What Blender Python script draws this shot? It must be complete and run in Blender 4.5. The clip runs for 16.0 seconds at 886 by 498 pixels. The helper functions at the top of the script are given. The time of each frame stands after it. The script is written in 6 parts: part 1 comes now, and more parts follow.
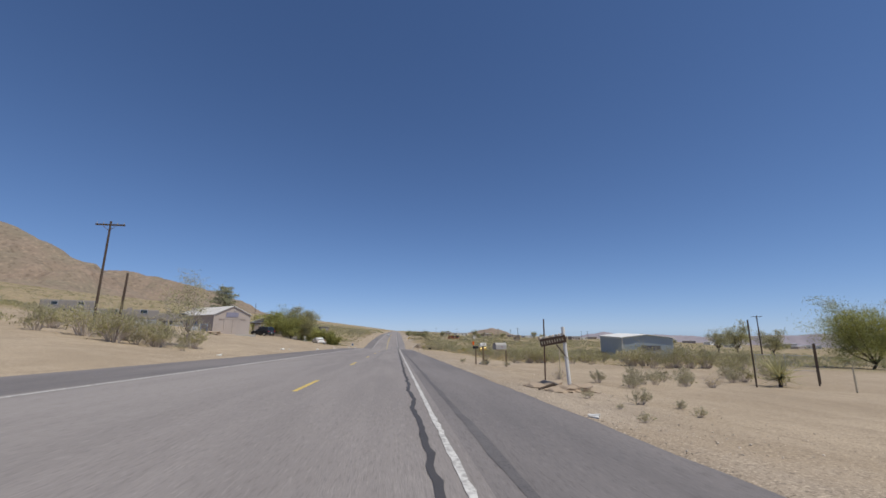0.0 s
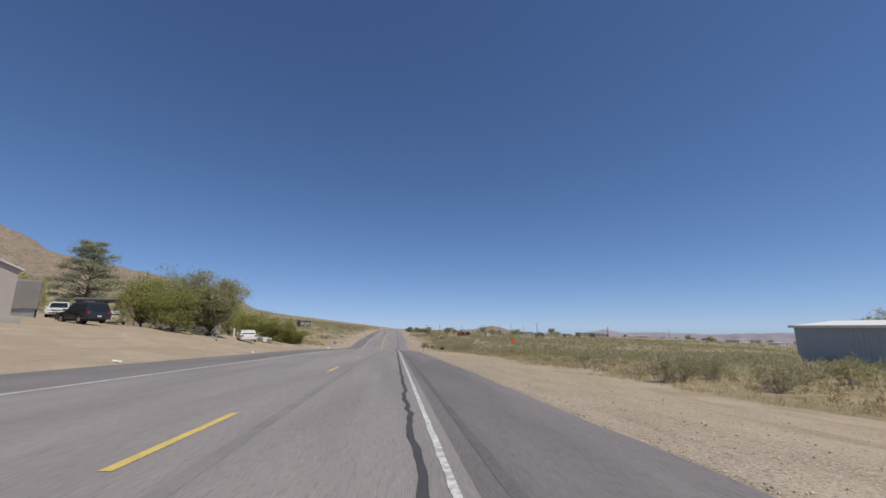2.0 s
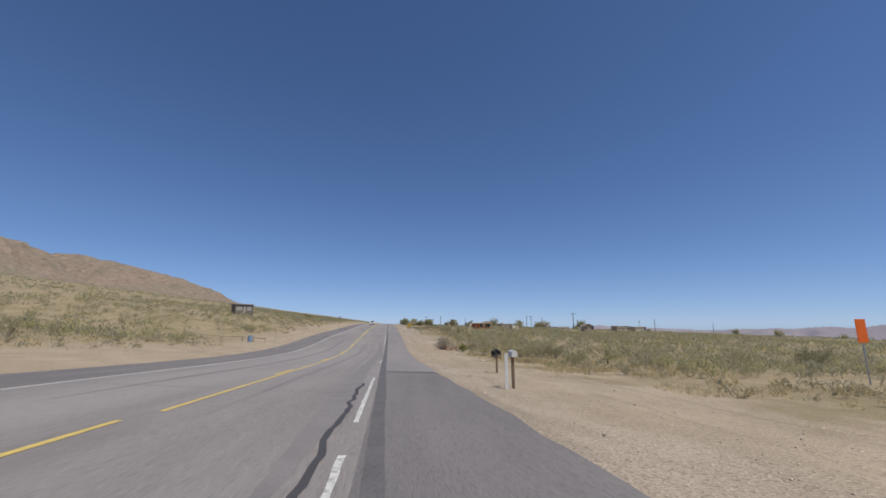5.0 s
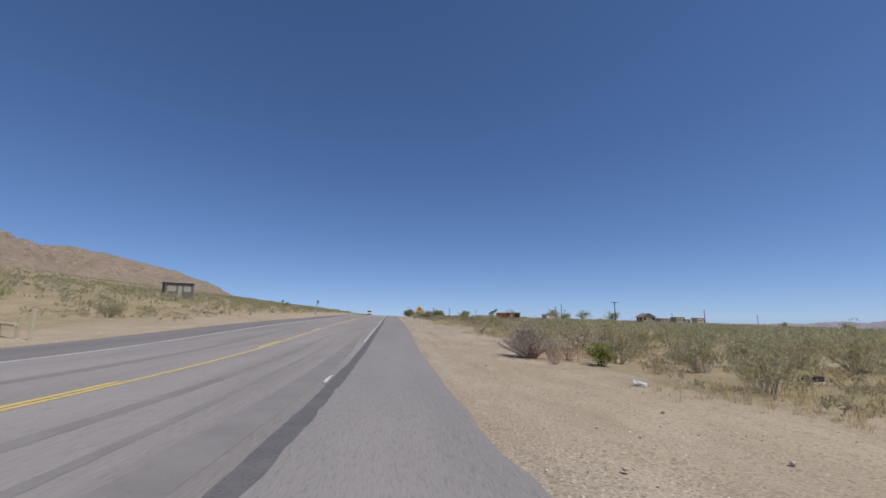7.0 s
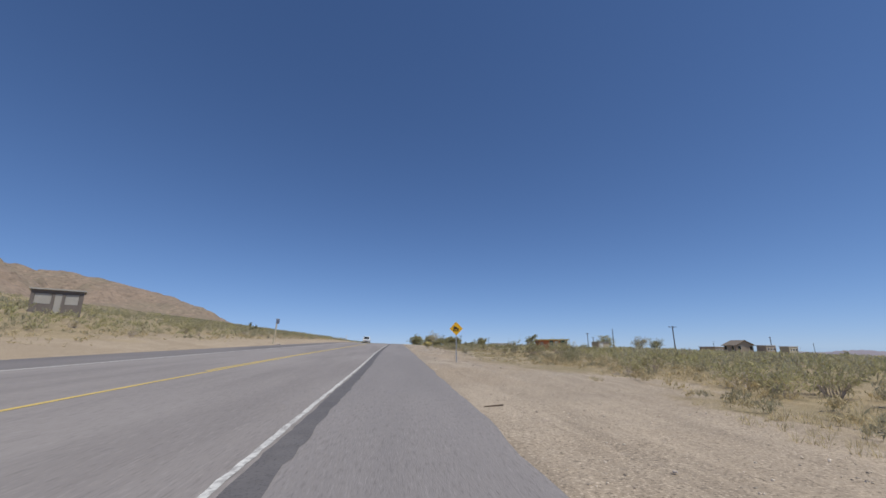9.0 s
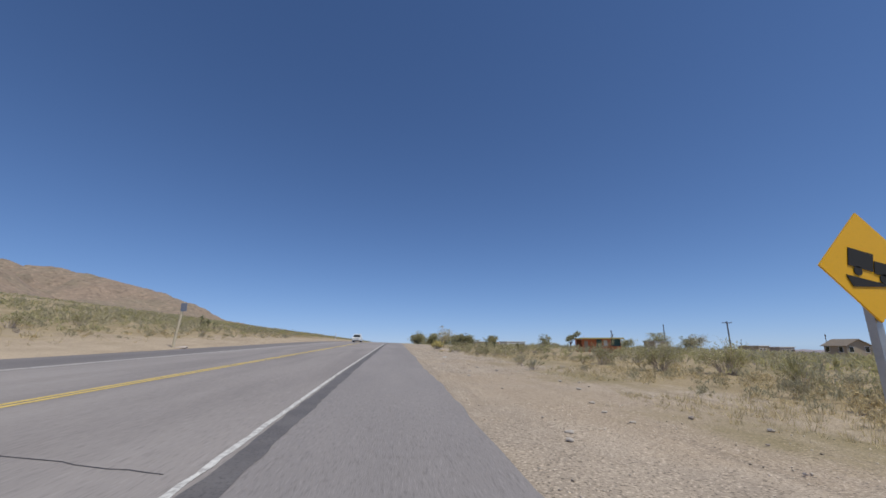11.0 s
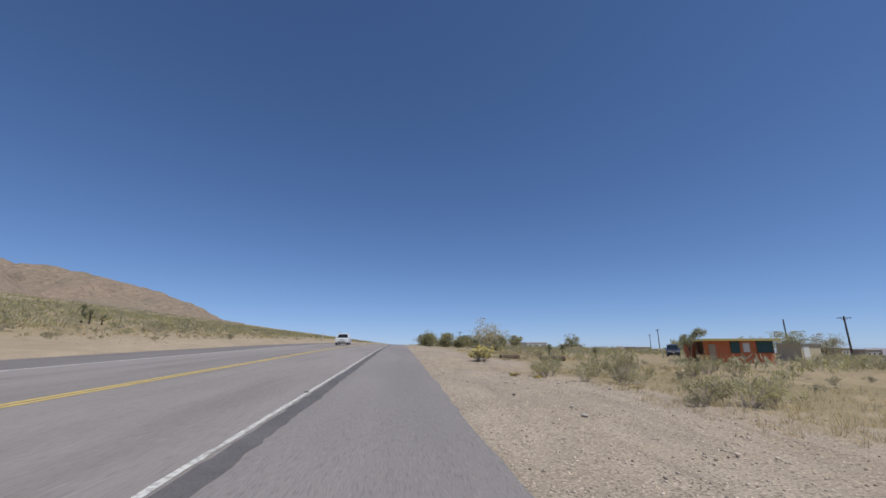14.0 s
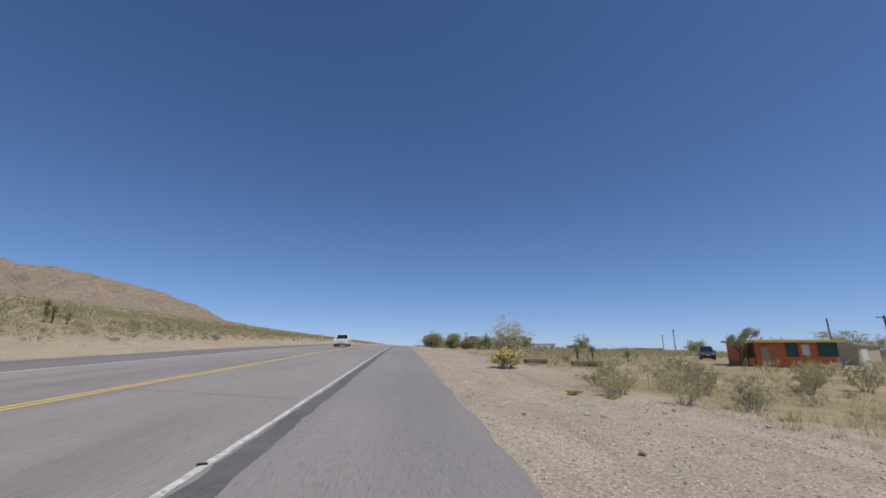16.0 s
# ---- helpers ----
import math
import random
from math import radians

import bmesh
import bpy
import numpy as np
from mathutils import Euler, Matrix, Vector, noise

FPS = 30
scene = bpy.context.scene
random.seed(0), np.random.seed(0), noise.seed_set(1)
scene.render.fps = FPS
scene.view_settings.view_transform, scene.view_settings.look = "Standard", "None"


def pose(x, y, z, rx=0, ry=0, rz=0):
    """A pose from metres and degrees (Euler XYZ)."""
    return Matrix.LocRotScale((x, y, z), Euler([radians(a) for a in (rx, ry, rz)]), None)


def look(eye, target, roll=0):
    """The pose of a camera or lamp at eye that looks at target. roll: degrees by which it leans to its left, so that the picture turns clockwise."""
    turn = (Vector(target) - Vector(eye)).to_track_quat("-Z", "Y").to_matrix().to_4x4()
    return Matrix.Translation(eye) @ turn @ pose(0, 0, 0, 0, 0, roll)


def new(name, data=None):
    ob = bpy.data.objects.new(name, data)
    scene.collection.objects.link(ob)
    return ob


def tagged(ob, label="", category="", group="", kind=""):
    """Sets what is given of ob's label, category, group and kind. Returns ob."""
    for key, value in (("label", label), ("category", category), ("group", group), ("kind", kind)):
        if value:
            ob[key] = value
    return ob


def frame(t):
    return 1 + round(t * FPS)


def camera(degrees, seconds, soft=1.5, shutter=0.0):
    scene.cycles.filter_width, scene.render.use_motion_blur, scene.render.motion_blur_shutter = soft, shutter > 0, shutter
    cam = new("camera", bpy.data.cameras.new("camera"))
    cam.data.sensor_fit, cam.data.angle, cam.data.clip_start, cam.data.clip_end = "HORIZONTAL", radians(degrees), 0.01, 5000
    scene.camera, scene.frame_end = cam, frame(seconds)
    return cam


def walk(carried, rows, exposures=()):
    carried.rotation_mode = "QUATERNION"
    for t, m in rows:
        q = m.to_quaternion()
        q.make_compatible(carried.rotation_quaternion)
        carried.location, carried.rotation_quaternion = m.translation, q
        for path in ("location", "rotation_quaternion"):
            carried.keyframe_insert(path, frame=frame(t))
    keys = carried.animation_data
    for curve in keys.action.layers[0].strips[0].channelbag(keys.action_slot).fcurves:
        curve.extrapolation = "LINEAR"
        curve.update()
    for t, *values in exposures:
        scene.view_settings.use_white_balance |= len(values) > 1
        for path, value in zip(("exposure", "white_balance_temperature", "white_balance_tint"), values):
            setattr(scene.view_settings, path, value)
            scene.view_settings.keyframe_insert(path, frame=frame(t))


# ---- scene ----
cam = camera(2 * math.degrees(math.atan(784 / 700)), 16.0, soft=1.6, shutter=0.0)
# seconds, x, y, z, tilt, turn: the car rolls down into the dip, up again and stops on the shoulder
PATH = [
    (0, 3.01, -0.12, 1.293, 101.43, -6.56),
    (0.25, 3.02, 5.42, 1.107, 101.36, -6.51),
    (0.5, 3.03, 10.97, 0.913, 101.28, -6.45),
    (0.75, 3.05, 16.61, 0.714, 101.31, -6.45),
    (1, 3.06, 22.25, 0.514, 101.35, -6.44),
    (1.25, 3.08, 28.06, 0.310, 101.39, -6.46),
    (1.5, 3.1, 33.86, 0.106, 101.43, -6.49),
    (1.75, 3.12, 39.70, -0.097, 101.29, -6.60),
    (2, 3.14, 45.54, -0.299, 101.14, -6.71),
    (2.25, 3.14, 51.23, -0.496, 100.94, -6.82),
    (2.5, 3.13, 56.93, -0.694, 100.73, -6.94),
    (2.75, 3.14, 62.43, -0.887, 100.77, -7.19),
    (3, 3.14, 67.94, -1.080, 100.82, -7.45),
    (3.25, 3.21, 73.50, -1.276, 100.85, -7.60),
    (3.5, 3.27, 79.06, -1.472, 100.88, -7.76),
    (3.75, 3.42, 84.67, -1.670, 100.89, -7.86),
    (4, 3.57, 90.29, -1.878, 100.90, -7.97),
    (4.25, 3.73, 95.50, -2.087, 100.82, -7.89),
    (4.5, 3.89, 100.71, -2.312, 100.74, -7.81),
    (5, 4.21, 110.85, -2.777, 100.57, -7.67),
    (5.5, 4.54, 120.59, -3.244, 100.41, -7.51),
    (6, 4.86, 129.89, -3.720, 100.24, -7.36),
    (6.25, 5.02, 134.31, -3.947, 100.16, -7.28),
    (6.5, 5.12, 138.72, -4.161, 100.08, -7.21),
    (6.75, 5.2, 143.04, -4.356, 99.98, -7.19),
    (7, 5.28, 147.35, -4.514, 99.88, -7.16),
    (7.25, 5.27, 151.50, -4.633, 100.42, -7.13),
    (7.5, 5.25, 155.64, -4.708, 100.97, -7.11),
    (7.75, 5.23, 159.57, -4.731, 101.86, -7.02),
    (8, 5.21, 163.49, -4.717, 102.74, -6.93),
    (8.25, 5.21, 167.21, -4.664, 103.16, -6.88),
    (8.5, 5.2, 170.93, -4.576, 103.57, -6.82),
    (8.75, 5.22, 174.37, -4.486, 103.67, -6.71),
    (9, 5.23, 177.82, -4.393, 103.78, -6.59),
    (9.25, 5.26, 181.00, -4.306, 103.75, -6.61),
    (9.5, 5.28, 184.18, -4.228, 103.70, -6.62),
    (10, 5.34, 189.92, -4.107, 103.62, -6.65),
    (10.5, 5.39, 195.27, -3.998, 103.54, -6.68),
    (11, 5.44, 200.59, -3.892, 103.46, -6.72),
    (11.25, 5.46, 203.33, -3.840, 103.42, -6.72),
    (11.5, 5.5, 206.07, -3.789, 103.45, -6.74),
    (11.75, 5.56, 208.94, -3.737, 103.56, -6.89),
    (12, 5.62, 211.82, -3.687, 103.68, -7.04),
    (12.5, 5.68, 216.87, -3.603, 103.64, -6.69),
    (13, 5.62, 221.34, -3.527, 103.55, -6.74),
    (13.5, 5.61, 225.28, -3.462, 103.43, -6.56),
    (14, 5.59, 228.33, -3.411, 103.48, -6.19),
    (14.5, 5.52, 230.60, -3.373, 103.54, -6.05),
    (15, 5.49, 232.26, -3.345, 103.48, -6.01),
    (15.5, 5.49, 233.30, -3.328, 103.46, -5.94),
    (16, 5.48, 233.79, -3.320, 103.60, -5.67),
]
walk(cam, [(t, pose(x, y, z, tilt, 0, turn)) for t, x, y, z, tilt, turn in PATH], exposures=[(0, 0.0, 6600, 10), (4.2, 0.0, 6600, 10), (7, 0.0, 6400, 10)])

# ---- world and sun ----
SUN = Vector((0.37, -0.32, 0.87)).normalized()
world = bpy.data.worlds.new("world")
scene.world = world
world.use_nodes = True
wt = world.node_tree
sky = wt.nodes.new("ShaderNodeTexSky")
sky.sky_type = "NISHITA"
sky.sun_disc = False
sky.sun_elevation = math.asin(SUN.z)
sky.sun_rotation = math.atan2(SUN.x, SUN.y)
sky.altitude = 3000
sky.air_density, sky.dust_density, sky.ozone_density = 0.75, 0.0, 2.6
wt.nodes["Background"].inputs["Strength"].default_value = 0.142
clear = wt.nodes.new("ShaderNodeMix")   # the deep blue of dry desert air
clear.data_type, clear.blend_type = "RGBA", "MULTIPLY"
clear.inputs["Factor"].default_value = 1.0
[s for s in clear.inputs if s.name == "B" and s.type == "RGBA"][0].default_value = (0.775, 0.945, 1.17, 1)
wt.links.new(sky.outputs["Color"], [s for s in clear.inputs if s.name == "A" and s.type == "RGBA"][0])
thin = wt.nodes.new("ShaderNodeVectorMath")   # dry mountain air: the pale haze over the horizon is thin
thin.operation = "MULTIPLY_ADD"
thin.inputs[1].default_value, thin.inputs[2].default_value = (0.16, 0.13, 0.085), (1, 1, 1)
dry = wt.nodes.new("ShaderNodeVectorMath")
dry.operation = "DIVIDE"
wt.links.new([s for s in clear.outputs if s.type == "RGBA"][0], thin.inputs[0])
wt.links.new([s for s in clear.outputs if s.type == "RGBA"][0], dry.inputs[0])
wt.links.new(thin.outputs[0], dry.inputs[1])
wt.links.new(dry.outputs[0], wt.nodes["Background"].inputs["Color"])
sun = new("sun", bpy.data.lights.new("sun", "SUN"))
sun.data.energy, sun.data.angle, sun.data.color = 3.3, radians(0.53), (1.0, 0.938, 0.8)
sun.matrix_world = look(SUN * 300, (0, 0, 0))


# ---- materials ----
def material(name, base, rough=0.85, metal=0.0, other=None, scale=3.0, fine=40.0, amount=0.5, bump=0.2, third=None,
             third_scale=0.3, third_amount=0.5, per_object=0.0, per_island=0.0, spec=0.3, translucent=0.0, stretch=None, speck=None):
    """A painted or natural surface: two colours mixed by noise at two sizes, a third by broad patches, and a fine relief."""
    m = bpy.data.materials.new(name)
    m.use_nodes = True
    t = m.node_tree
    b = t.nodes["Principled BSDF"]
    b.inputs["Roughness"].default_value, b.inputs["Metallic"].default_value = rough, metal
    b.inputs["Specular IOR Level"].default_value = spec
    geo = t.nodes.new("ShaderNodeNewGeometry")
    co = t.nodes.new("ShaderNodeTexCoord").outputs["Object"]
    if stretch:
        mp = t.nodes.new("ShaderNodeMapping")
        mp.inputs["Scale"].default_value = stretch
        t.links.new(co, mp.inputs["Vector"])
        co = mp.outputs["Vector"]

    def noisy(s, detail=4.0, rgh=0.6):
        n = t.nodes.new("ShaderNodeTexNoise")
        n.inputs["Scale"].default_value, n.inputs["Detail"].default_value, n.inputs["Roughness"].default_value = s, detail, rgh
        t.links.new(co, n.inputs["Vector"])
        return n.outputs["Fac"]

    def ramp(f, lo, hi):
        r = t.nodes.new("ShaderNodeMapRange")
        r.inputs["From Min"].default_value, r.inputs["From Max"].default_value = lo, hi
        t.links.new(f, r.inputs["Value"])
        return r.outputs["Result"]

    def mixed(a, c, fac, factor=None, mode="MIX"):
        x = t.nodes.new("ShaderNodeMix")
        x.data_type, x.blend_type = "RGBA", mode
        for k, v in (("A", a), ("B", c)):
            s = [i for i in x.inputs if i.name == k and i.type == "RGBA"][0]
            if isinstance(v, (tuple, list)):
                s.default_value = (*v, 1)
            else:
                t.links.new(v, s)
        if factor is None:
            t.links.new(fac, x.inputs["Factor"])
        else:
            mu = t.nodes.new("ShaderNodeMath")
            mu.operation = "MULTIPLY"
            mu.inputs[1].default_value = factor
            t.links.new(fac, mu.inputs[0])
            t.links.new(mu.outputs[0], x.inputs["Factor"])
        return [o for o in x.outputs if o.type == "RGBA"][0]

    other = other or tuple(c * 0.75 for c in base)
    colour = mixed(base, other, ramp(noisy(scale), 0.35, 0.65), amount)
    dark = tuple(c * 0.55 for c in base)
    f = noisy(fine, 3.0, 0.7)
    colour = mixed(colour, dark, ramp(f, 0.5, 0.75), 0.45 * amount)
    if third:
        colour = mixed(colour, third, ramp(noisy(third_scale, 5.0), 0.45, 0.62), third_amount)
    if speck:   # small dark and light grains: size, amount
        g = noisy(speck[0], 2.0, 0.5)
        colour = mixed(colour, tuple(c * 0.42 for c in base), ramp(g, 0.56, 0.68), speck[1])
        colour = mixed(colour, tuple(min(1, c * 1.45) for c in base), ramp(g, 0.42, 0.32), speck[1] * 0.8)
    for how, node, sock in ((per_object, "ShaderNodeObjectInfo", "Random"), (per_island, None, "Random Per Island")):
        if how:
            src = t.nodes.new(node).outputs[sock] if node else geo.outputs[sock]
            hs = t.nodes.new("ShaderNodeHueSaturation")
            v = t.nodes.new("ShaderNodeMapRange")
            v.inputs["To Min"].default_value, v.inputs["To Max"].default_value = 1 - how, 1 + how
            t.links.new(src, v.inputs["Value"])
            t.links.new(v.outputs["Result"], hs.inputs["Value"])
            t.links.new(colour, hs.inputs["Color"])
            colour = hs.outputs["Color"]
    t.links.new(colour, b.inputs["Base Color"])
    if bump:
        bp = t.nodes.new("ShaderNodeBump")
        bp.inputs["Strength"].default_value, bp.inputs["Distance"].default_value = bump, 0.02
        t.links.new(f, bp.inputs["Height"])
        t.links.new(bp.outputs["Normal"], b.inputs["Normal"])
    if translucent:
        tr = t.nodes.new("ShaderNodeBsdfTranslucent")
        t.links.new(colour, tr.inputs["Color"])
        ms = t.nodes.new("ShaderNodeMixShader")
        ms.inputs["Fac"].default_value = translucent
        t.links.new(b.outputs[0], ms.inputs[1])
        t.links.new(tr.outputs[0], ms.inputs[2])
        t.links.new(ms.outputs[0], t.nodes["Material Output"].inputs["Surface"])
    return m


SAND = material("sand", (0.46, 0.365, 0.275), 0.95, other=(0.38, 0.30, 0.225), scale=0.9, fine=9.0, amount=0.8, bump=0.6,
                third=(0.36, 0.28, 0.205), third_scale=0.16, third_amount=0.7)


def ground_material():
    """Bare sand by the road and in the yards, grey gravel along the later verge, straw and olive scrubland beyond; each
    passes into the next along a ragged edge."""
    m = bpy.data.materials.new("desert_ground")
    m.use_nodes = True
    t = m.node_tree
    b = t.nodes["Principled BSDF"]
    b.inputs["Roughness"].default_value, b.inputs["Specular IOR Level"].default_value = 0.95, 0.15
    co = t.nodes.new("ShaderNodeTexCoord").outputs["Object"]
    xyz = t.nodes.new("ShaderNodeSeparateXYZ")
    t.links.new(co, xyz.inputs[0])

    def noisy(s, detail=4.0, along=1.0):
        mp = t.nodes.new("ShaderNodeMapping")
        mp.inputs["Scale"].default_value = (1, along, 1)
        t.links.new(co, mp.inputs["Vector"])
        n = t.nodes.new("ShaderNodeTexNoise")
        n.inputs["Scale"].default_value, n.inputs["Detail"].default_value, n.inputs["Roughness"].default_value = s, detail, 0.62
        t.links.new(mp.outputs["Vector"], n.inputs["Vector"])
        return n.outputs["Fac"]

    def calc(op, p, q):
        n = t.nodes.new("ShaderNodeMath")
        n.operation = op
        for i, v in enumerate((p, q)):
            if isinstance(v, (int, float)):
                n.inputs[i].default_value = v
            else:
                t.links.new(v, n.inputs[i])
        return n.outputs[0]

    def step(f, lo, hi):
        r = t.nodes.new("ShaderNodeMapRange")
        r.interpolation_type = "SMOOTHSTEP"
        r.inputs["From Min"].default_value, r.inputs["From Max"].default_value = lo, hi
        t.links.new(f, r.inputs["Value"])
        return r.outputs["Result"]

    def mixed(p, q, fac):
        x = t.nodes.new("ShaderNodeMix")
        x.data_type = "RGBA"
        for k, v in (("A", p), ("B", q)):
            s = [i for i in x.inputs if i.name == k and i.type == "RGBA"][0]
            if isinstance(v, tuple):
                s.default_value = (*v, 1)
            else:
                t.links.new(v, s)
        t.links.new(fac, x.inputs["Factor"])
        return [o for o in x.outputs if o.type == "RGBA"][0]

    broad, mid, fine, grain = noisy(0.13, 5.0), noisy(0.8, 4.0, 0.4), noisy(7.0), noisy(26.0, 2.0)
    tracks = noisy(1.6, 3.0, 0.07)

    def soil(light, dark, patch, amount):
        c = mixed(light, dark, calc("MULTIPLY", step(mid, 0.36, 0.64), 0.8))
        c = mixed(c, patch, calc("MULTIPLY", step(broad, 0.44, 0.62), 0.7))
        c = mixed(c, tuple(v * 0.72 for v in dark), calc("MULTIPLY", step(tracks, 0.55, 0.7), 0.45))
        c = mixed(c, tuple(v * 0.5 for v in dark), calc("MULTIPLY", step(fine, 0.54, 0.72), 0.5))
        c = mixed(c, tuple(v * 0.36 for v in dark), calc("MULTIPLY", step(grain, 0.56, 0.68), amount))
        return mixed(c, tuple(min(1, v * 1.4) for v in light), calc("MULTIPLY", step(grain, 0.44, 0.33), amount))
    sand = soil((0.475, 0.385, 0.285), (0.395, 0.318, 0.233), (0.375, 0.298, 0.215), 0.55)
    verge = soil((0.45, 0.376, 0.3), (0.345, 0.288, 0.23), (0.395, 0.312, 0.226), 0.95)
    scrub = soil((0.42, 0.335, 0.22), (0.32, 0.255, 0.16), (0.265, 0.225, 0.13), 0.6)
    ragged = calc("ADD", calc("MULTIPLY", calc("SUBTRACT", broad, 0.5), 22.0), calc("MULTIPLY", calc("SUBTRACT", mid, 0.5), 8.0))
    x, y = xyz.outputs["X"], xyz.outputs["Y"]
    far_right = calc("MULTIPLY", step(calc("ADD", x, ragged), 12.5, 18.0), calc("MAXIMUM", step(calc("ADD", y, ragged), 40, 52), step(x, 48, 62)))
    far_left = calc("MAXIMUM", calc("MULTIPLY", step(calc("ADD", x, ragged), -15.0, -20.0), step(calc("ADD", y, ragged), 120, 132)), step(calc("ADD", x, ragged), -54, -62))
    gravel = calc("MAXIMUM", step(calc("ADD", y, calc("MULTIPLY", ragged, 2.0)), 150, 205), calc("MULTIPLY", step(calc("ADD", x, calc("MULTIPLY", ragged, 0.3)), 10.0, 7.0), 0.7))
    gravel = calc("MULTIPLY", gravel, step(x, 0, 2))
    colour = mixed(mixed(sand, verge, gravel), scrub, calc("MAXIMUM", far_left, far_right))
    t.links.new(colour, b.inputs["Base Color"])
    for h, s, d in ((fine, 0.6, 0.05), (grain, 0.6, 0.015)):
        bp = t.nodes.new("ShaderNodeBump")
        bp.inputs["Strength"].default_value, bp.inputs["Distance"].default_value = s, d
        t.links.new(h, bp.inputs["Height"])
        if b.inputs["Normal"].is_linked:
            t.links.new(b.inputs["Normal"].links[0].from_socket, bp.inputs["Normal"])
        t.links.new(bp.outputs["Normal"], b.inputs["Normal"])
    return m


GROUND = ground_material()
GRAVEL = material("gravel", (0.60, 0.52, 0.43), 0.95, other=(0.48, 0.41, 0.34), scale=4, fine=25, amount=0.5, per_island=0.55)
ASPHALT = material("asphalt", (0.322, 0.292, 0.28), 0.85, other=(0.25, 0.227, 0.219), scale=0.9, fine=70, amount=0.85, bump=0.4,
                   third=(0.355, 0.325, 0.31), third_scale=0.25, third_amount=0.7, stretch=(1, 0.1, 1), speck=(38, 0.28))
SHOULDER = material("shoulder_asphalt", (0.218, 0.199, 0.196), 0.85, other=(0.265, 0.242, 0.236), scale=1.0, fine=60, amount=0.8, bump=0.4,
                    third=(0.155, 0.145, 0.147), third_scale=0.3, third_amount=0.6, stretch=(1, 0.13, 1), speck=(38, 0.3))
PALE_SHOULDER = material("faded_shoulder_asphalt", (0.285, 0.262, 0.258), 0.85, other=(0.325, 0.298, 0.29), scale=0.8, fine=60, amount=0.8, bump=0.4,
                         third=(0.235, 0.218, 0.216), third_scale=0.25, third_amount=0.6, stretch=(1, 0.13, 1), speck=(38, 0.3))
TAR = material("tar", (0.085, 0.08, 0.083), 0.7, scale=2, fine=30, amount=0.4)
SEAM = material("tar_seam", (0.135, 0.127, 0.13), 0.8, other=(0.175, 0.165, 0.165), scale=1.5, fine=30, amount=0.9, speck=(30, 0.3))
TYRE_MARK = material("tyre_mark", (0.235, 0.217, 0.213), 0.8, other=(0.285, 0.262, 0.255), scale=1.2, fine=30, amount=0.8)
WHITE_LINE = material("worn_white_line", (0.74, 0.73, 0.7), 0.8, other=(0.58, 0.57, 0.55), scale=3, fine=14, amount=0.8,
                      third=(0.27, 0.25, 0.245), third_scale=11.0, third_amount=0.65)
YELLOW_LINE = material("worn_yellow_line", (0.74, 0.55, 0.17), 0.8, other=(0.64, 0.48, 0.16), scale=3, fine=14, amount=0.8,
                       third=(0.3, 0.24, 0.15), third_scale=7.0, third_amount=0.2)
ROCK = material("desert_rock", (0.31, 0.237, 0.182), 0.95, other=(0.245, 0.19, 0.148), scale=0.03, fine=0.14, amount=0.9, bump=0.0,
                third=(0.23, 0.203, 0.148), third_scale=0.008, third_amount=0.7, speck=(0.16, 0.5))
# rock of the far range: bluish haze of the distance mixed into the colour
HAZED_ROCK = material("haze_tinted_rock", (0.33, 0.30, 0.335), 0.95, other=(0.29, 0.265, 0.3), scale=0.004, fine=0.03, amount=0.6, bump=0.0)


# ---- mesh helpers ----
def finish(ob, bm, mat, smooth=False):
    me = bpy.data.meshes.new(ob if isinstance(ob, str) else ob.name)
    bm.to_mesh(me)
    bm.free()
    mats = mat if isinstance(mat, (list, tuple)) else [mat]
    for m in mats:
        me.materials.append(m)
    if smooth:
        me.polygons.foreach_set("use_smooth", [True] * len(me.polygons))
    return me


def part(name, bm, mat, parent=None, label="", smooth=False):
    ob = new(name, finish(name, bm, mat, smooth))
    if parent:
        ob.parent = parent
    return tagged(ob, label)


def thing(name, m, label, category, group="", kind=""):
    ob = new(name)
    ob.empty_display_size = 0.2
    ob.matrix_world = m
    return tagged(ob, label, category, group, kind)


def box(x0, x1, y0, y1, z0, z1, bevel=0.0, bm=None):
    bm = bm or bmesh.new()
    r = bmesh.ops.create_cube(bm, size=1, matrix=Matrix.Translation(((x0 + x1) / 2, (y0 + y1) / 2, (z0 + z1) / 2)) @ Matrix.Diagonal((x1 - x0, y1 - y0, z1 - z0, 1)))
    if bevel:
        es = list({e for v in r["verts"] for e in v.link_edges})
        bmesh.ops.bevel(bm, geom=es, offset=bevel, segments=2, affect="EDGES", profile=0.6)
    return bm


def rod(a, b, r0, r1=None, sides=8, bm=None):
    bm = bm or bmesh.new()
    a, b = Vector(a), Vector(b)
    d = b - a
    m = Matrix.Translation((a + b) / 2) @ d.to_track_quat("Z", "Y").to_matrix().to_4x4()
    bmesh.ops.create_cone(bm, cap_ends=True, segments=sides, radius1=r0, radius2=r0 if r1 is None else r1, depth=d.length, matrix=m)
    return bm


def ball(c, r, scale=(1, 1, 1), sub=2, rough=0.0, bm=None):
    bm = bm or bmesh.new()
    q = bmesh.ops.create_icosphere(bm, subdivisions=sub, radius=1)
    for v in q["verts"]:
        k = r * (1 + rough * noise.noise(v.co * 1.7 + Vector(c)))
        v.co = Vector((v.co.x * k * scale[0] + c[0], v.co.y * k * scale[1] + c[1], v.co.z * k * scale[2] + c[2]))
    return bm


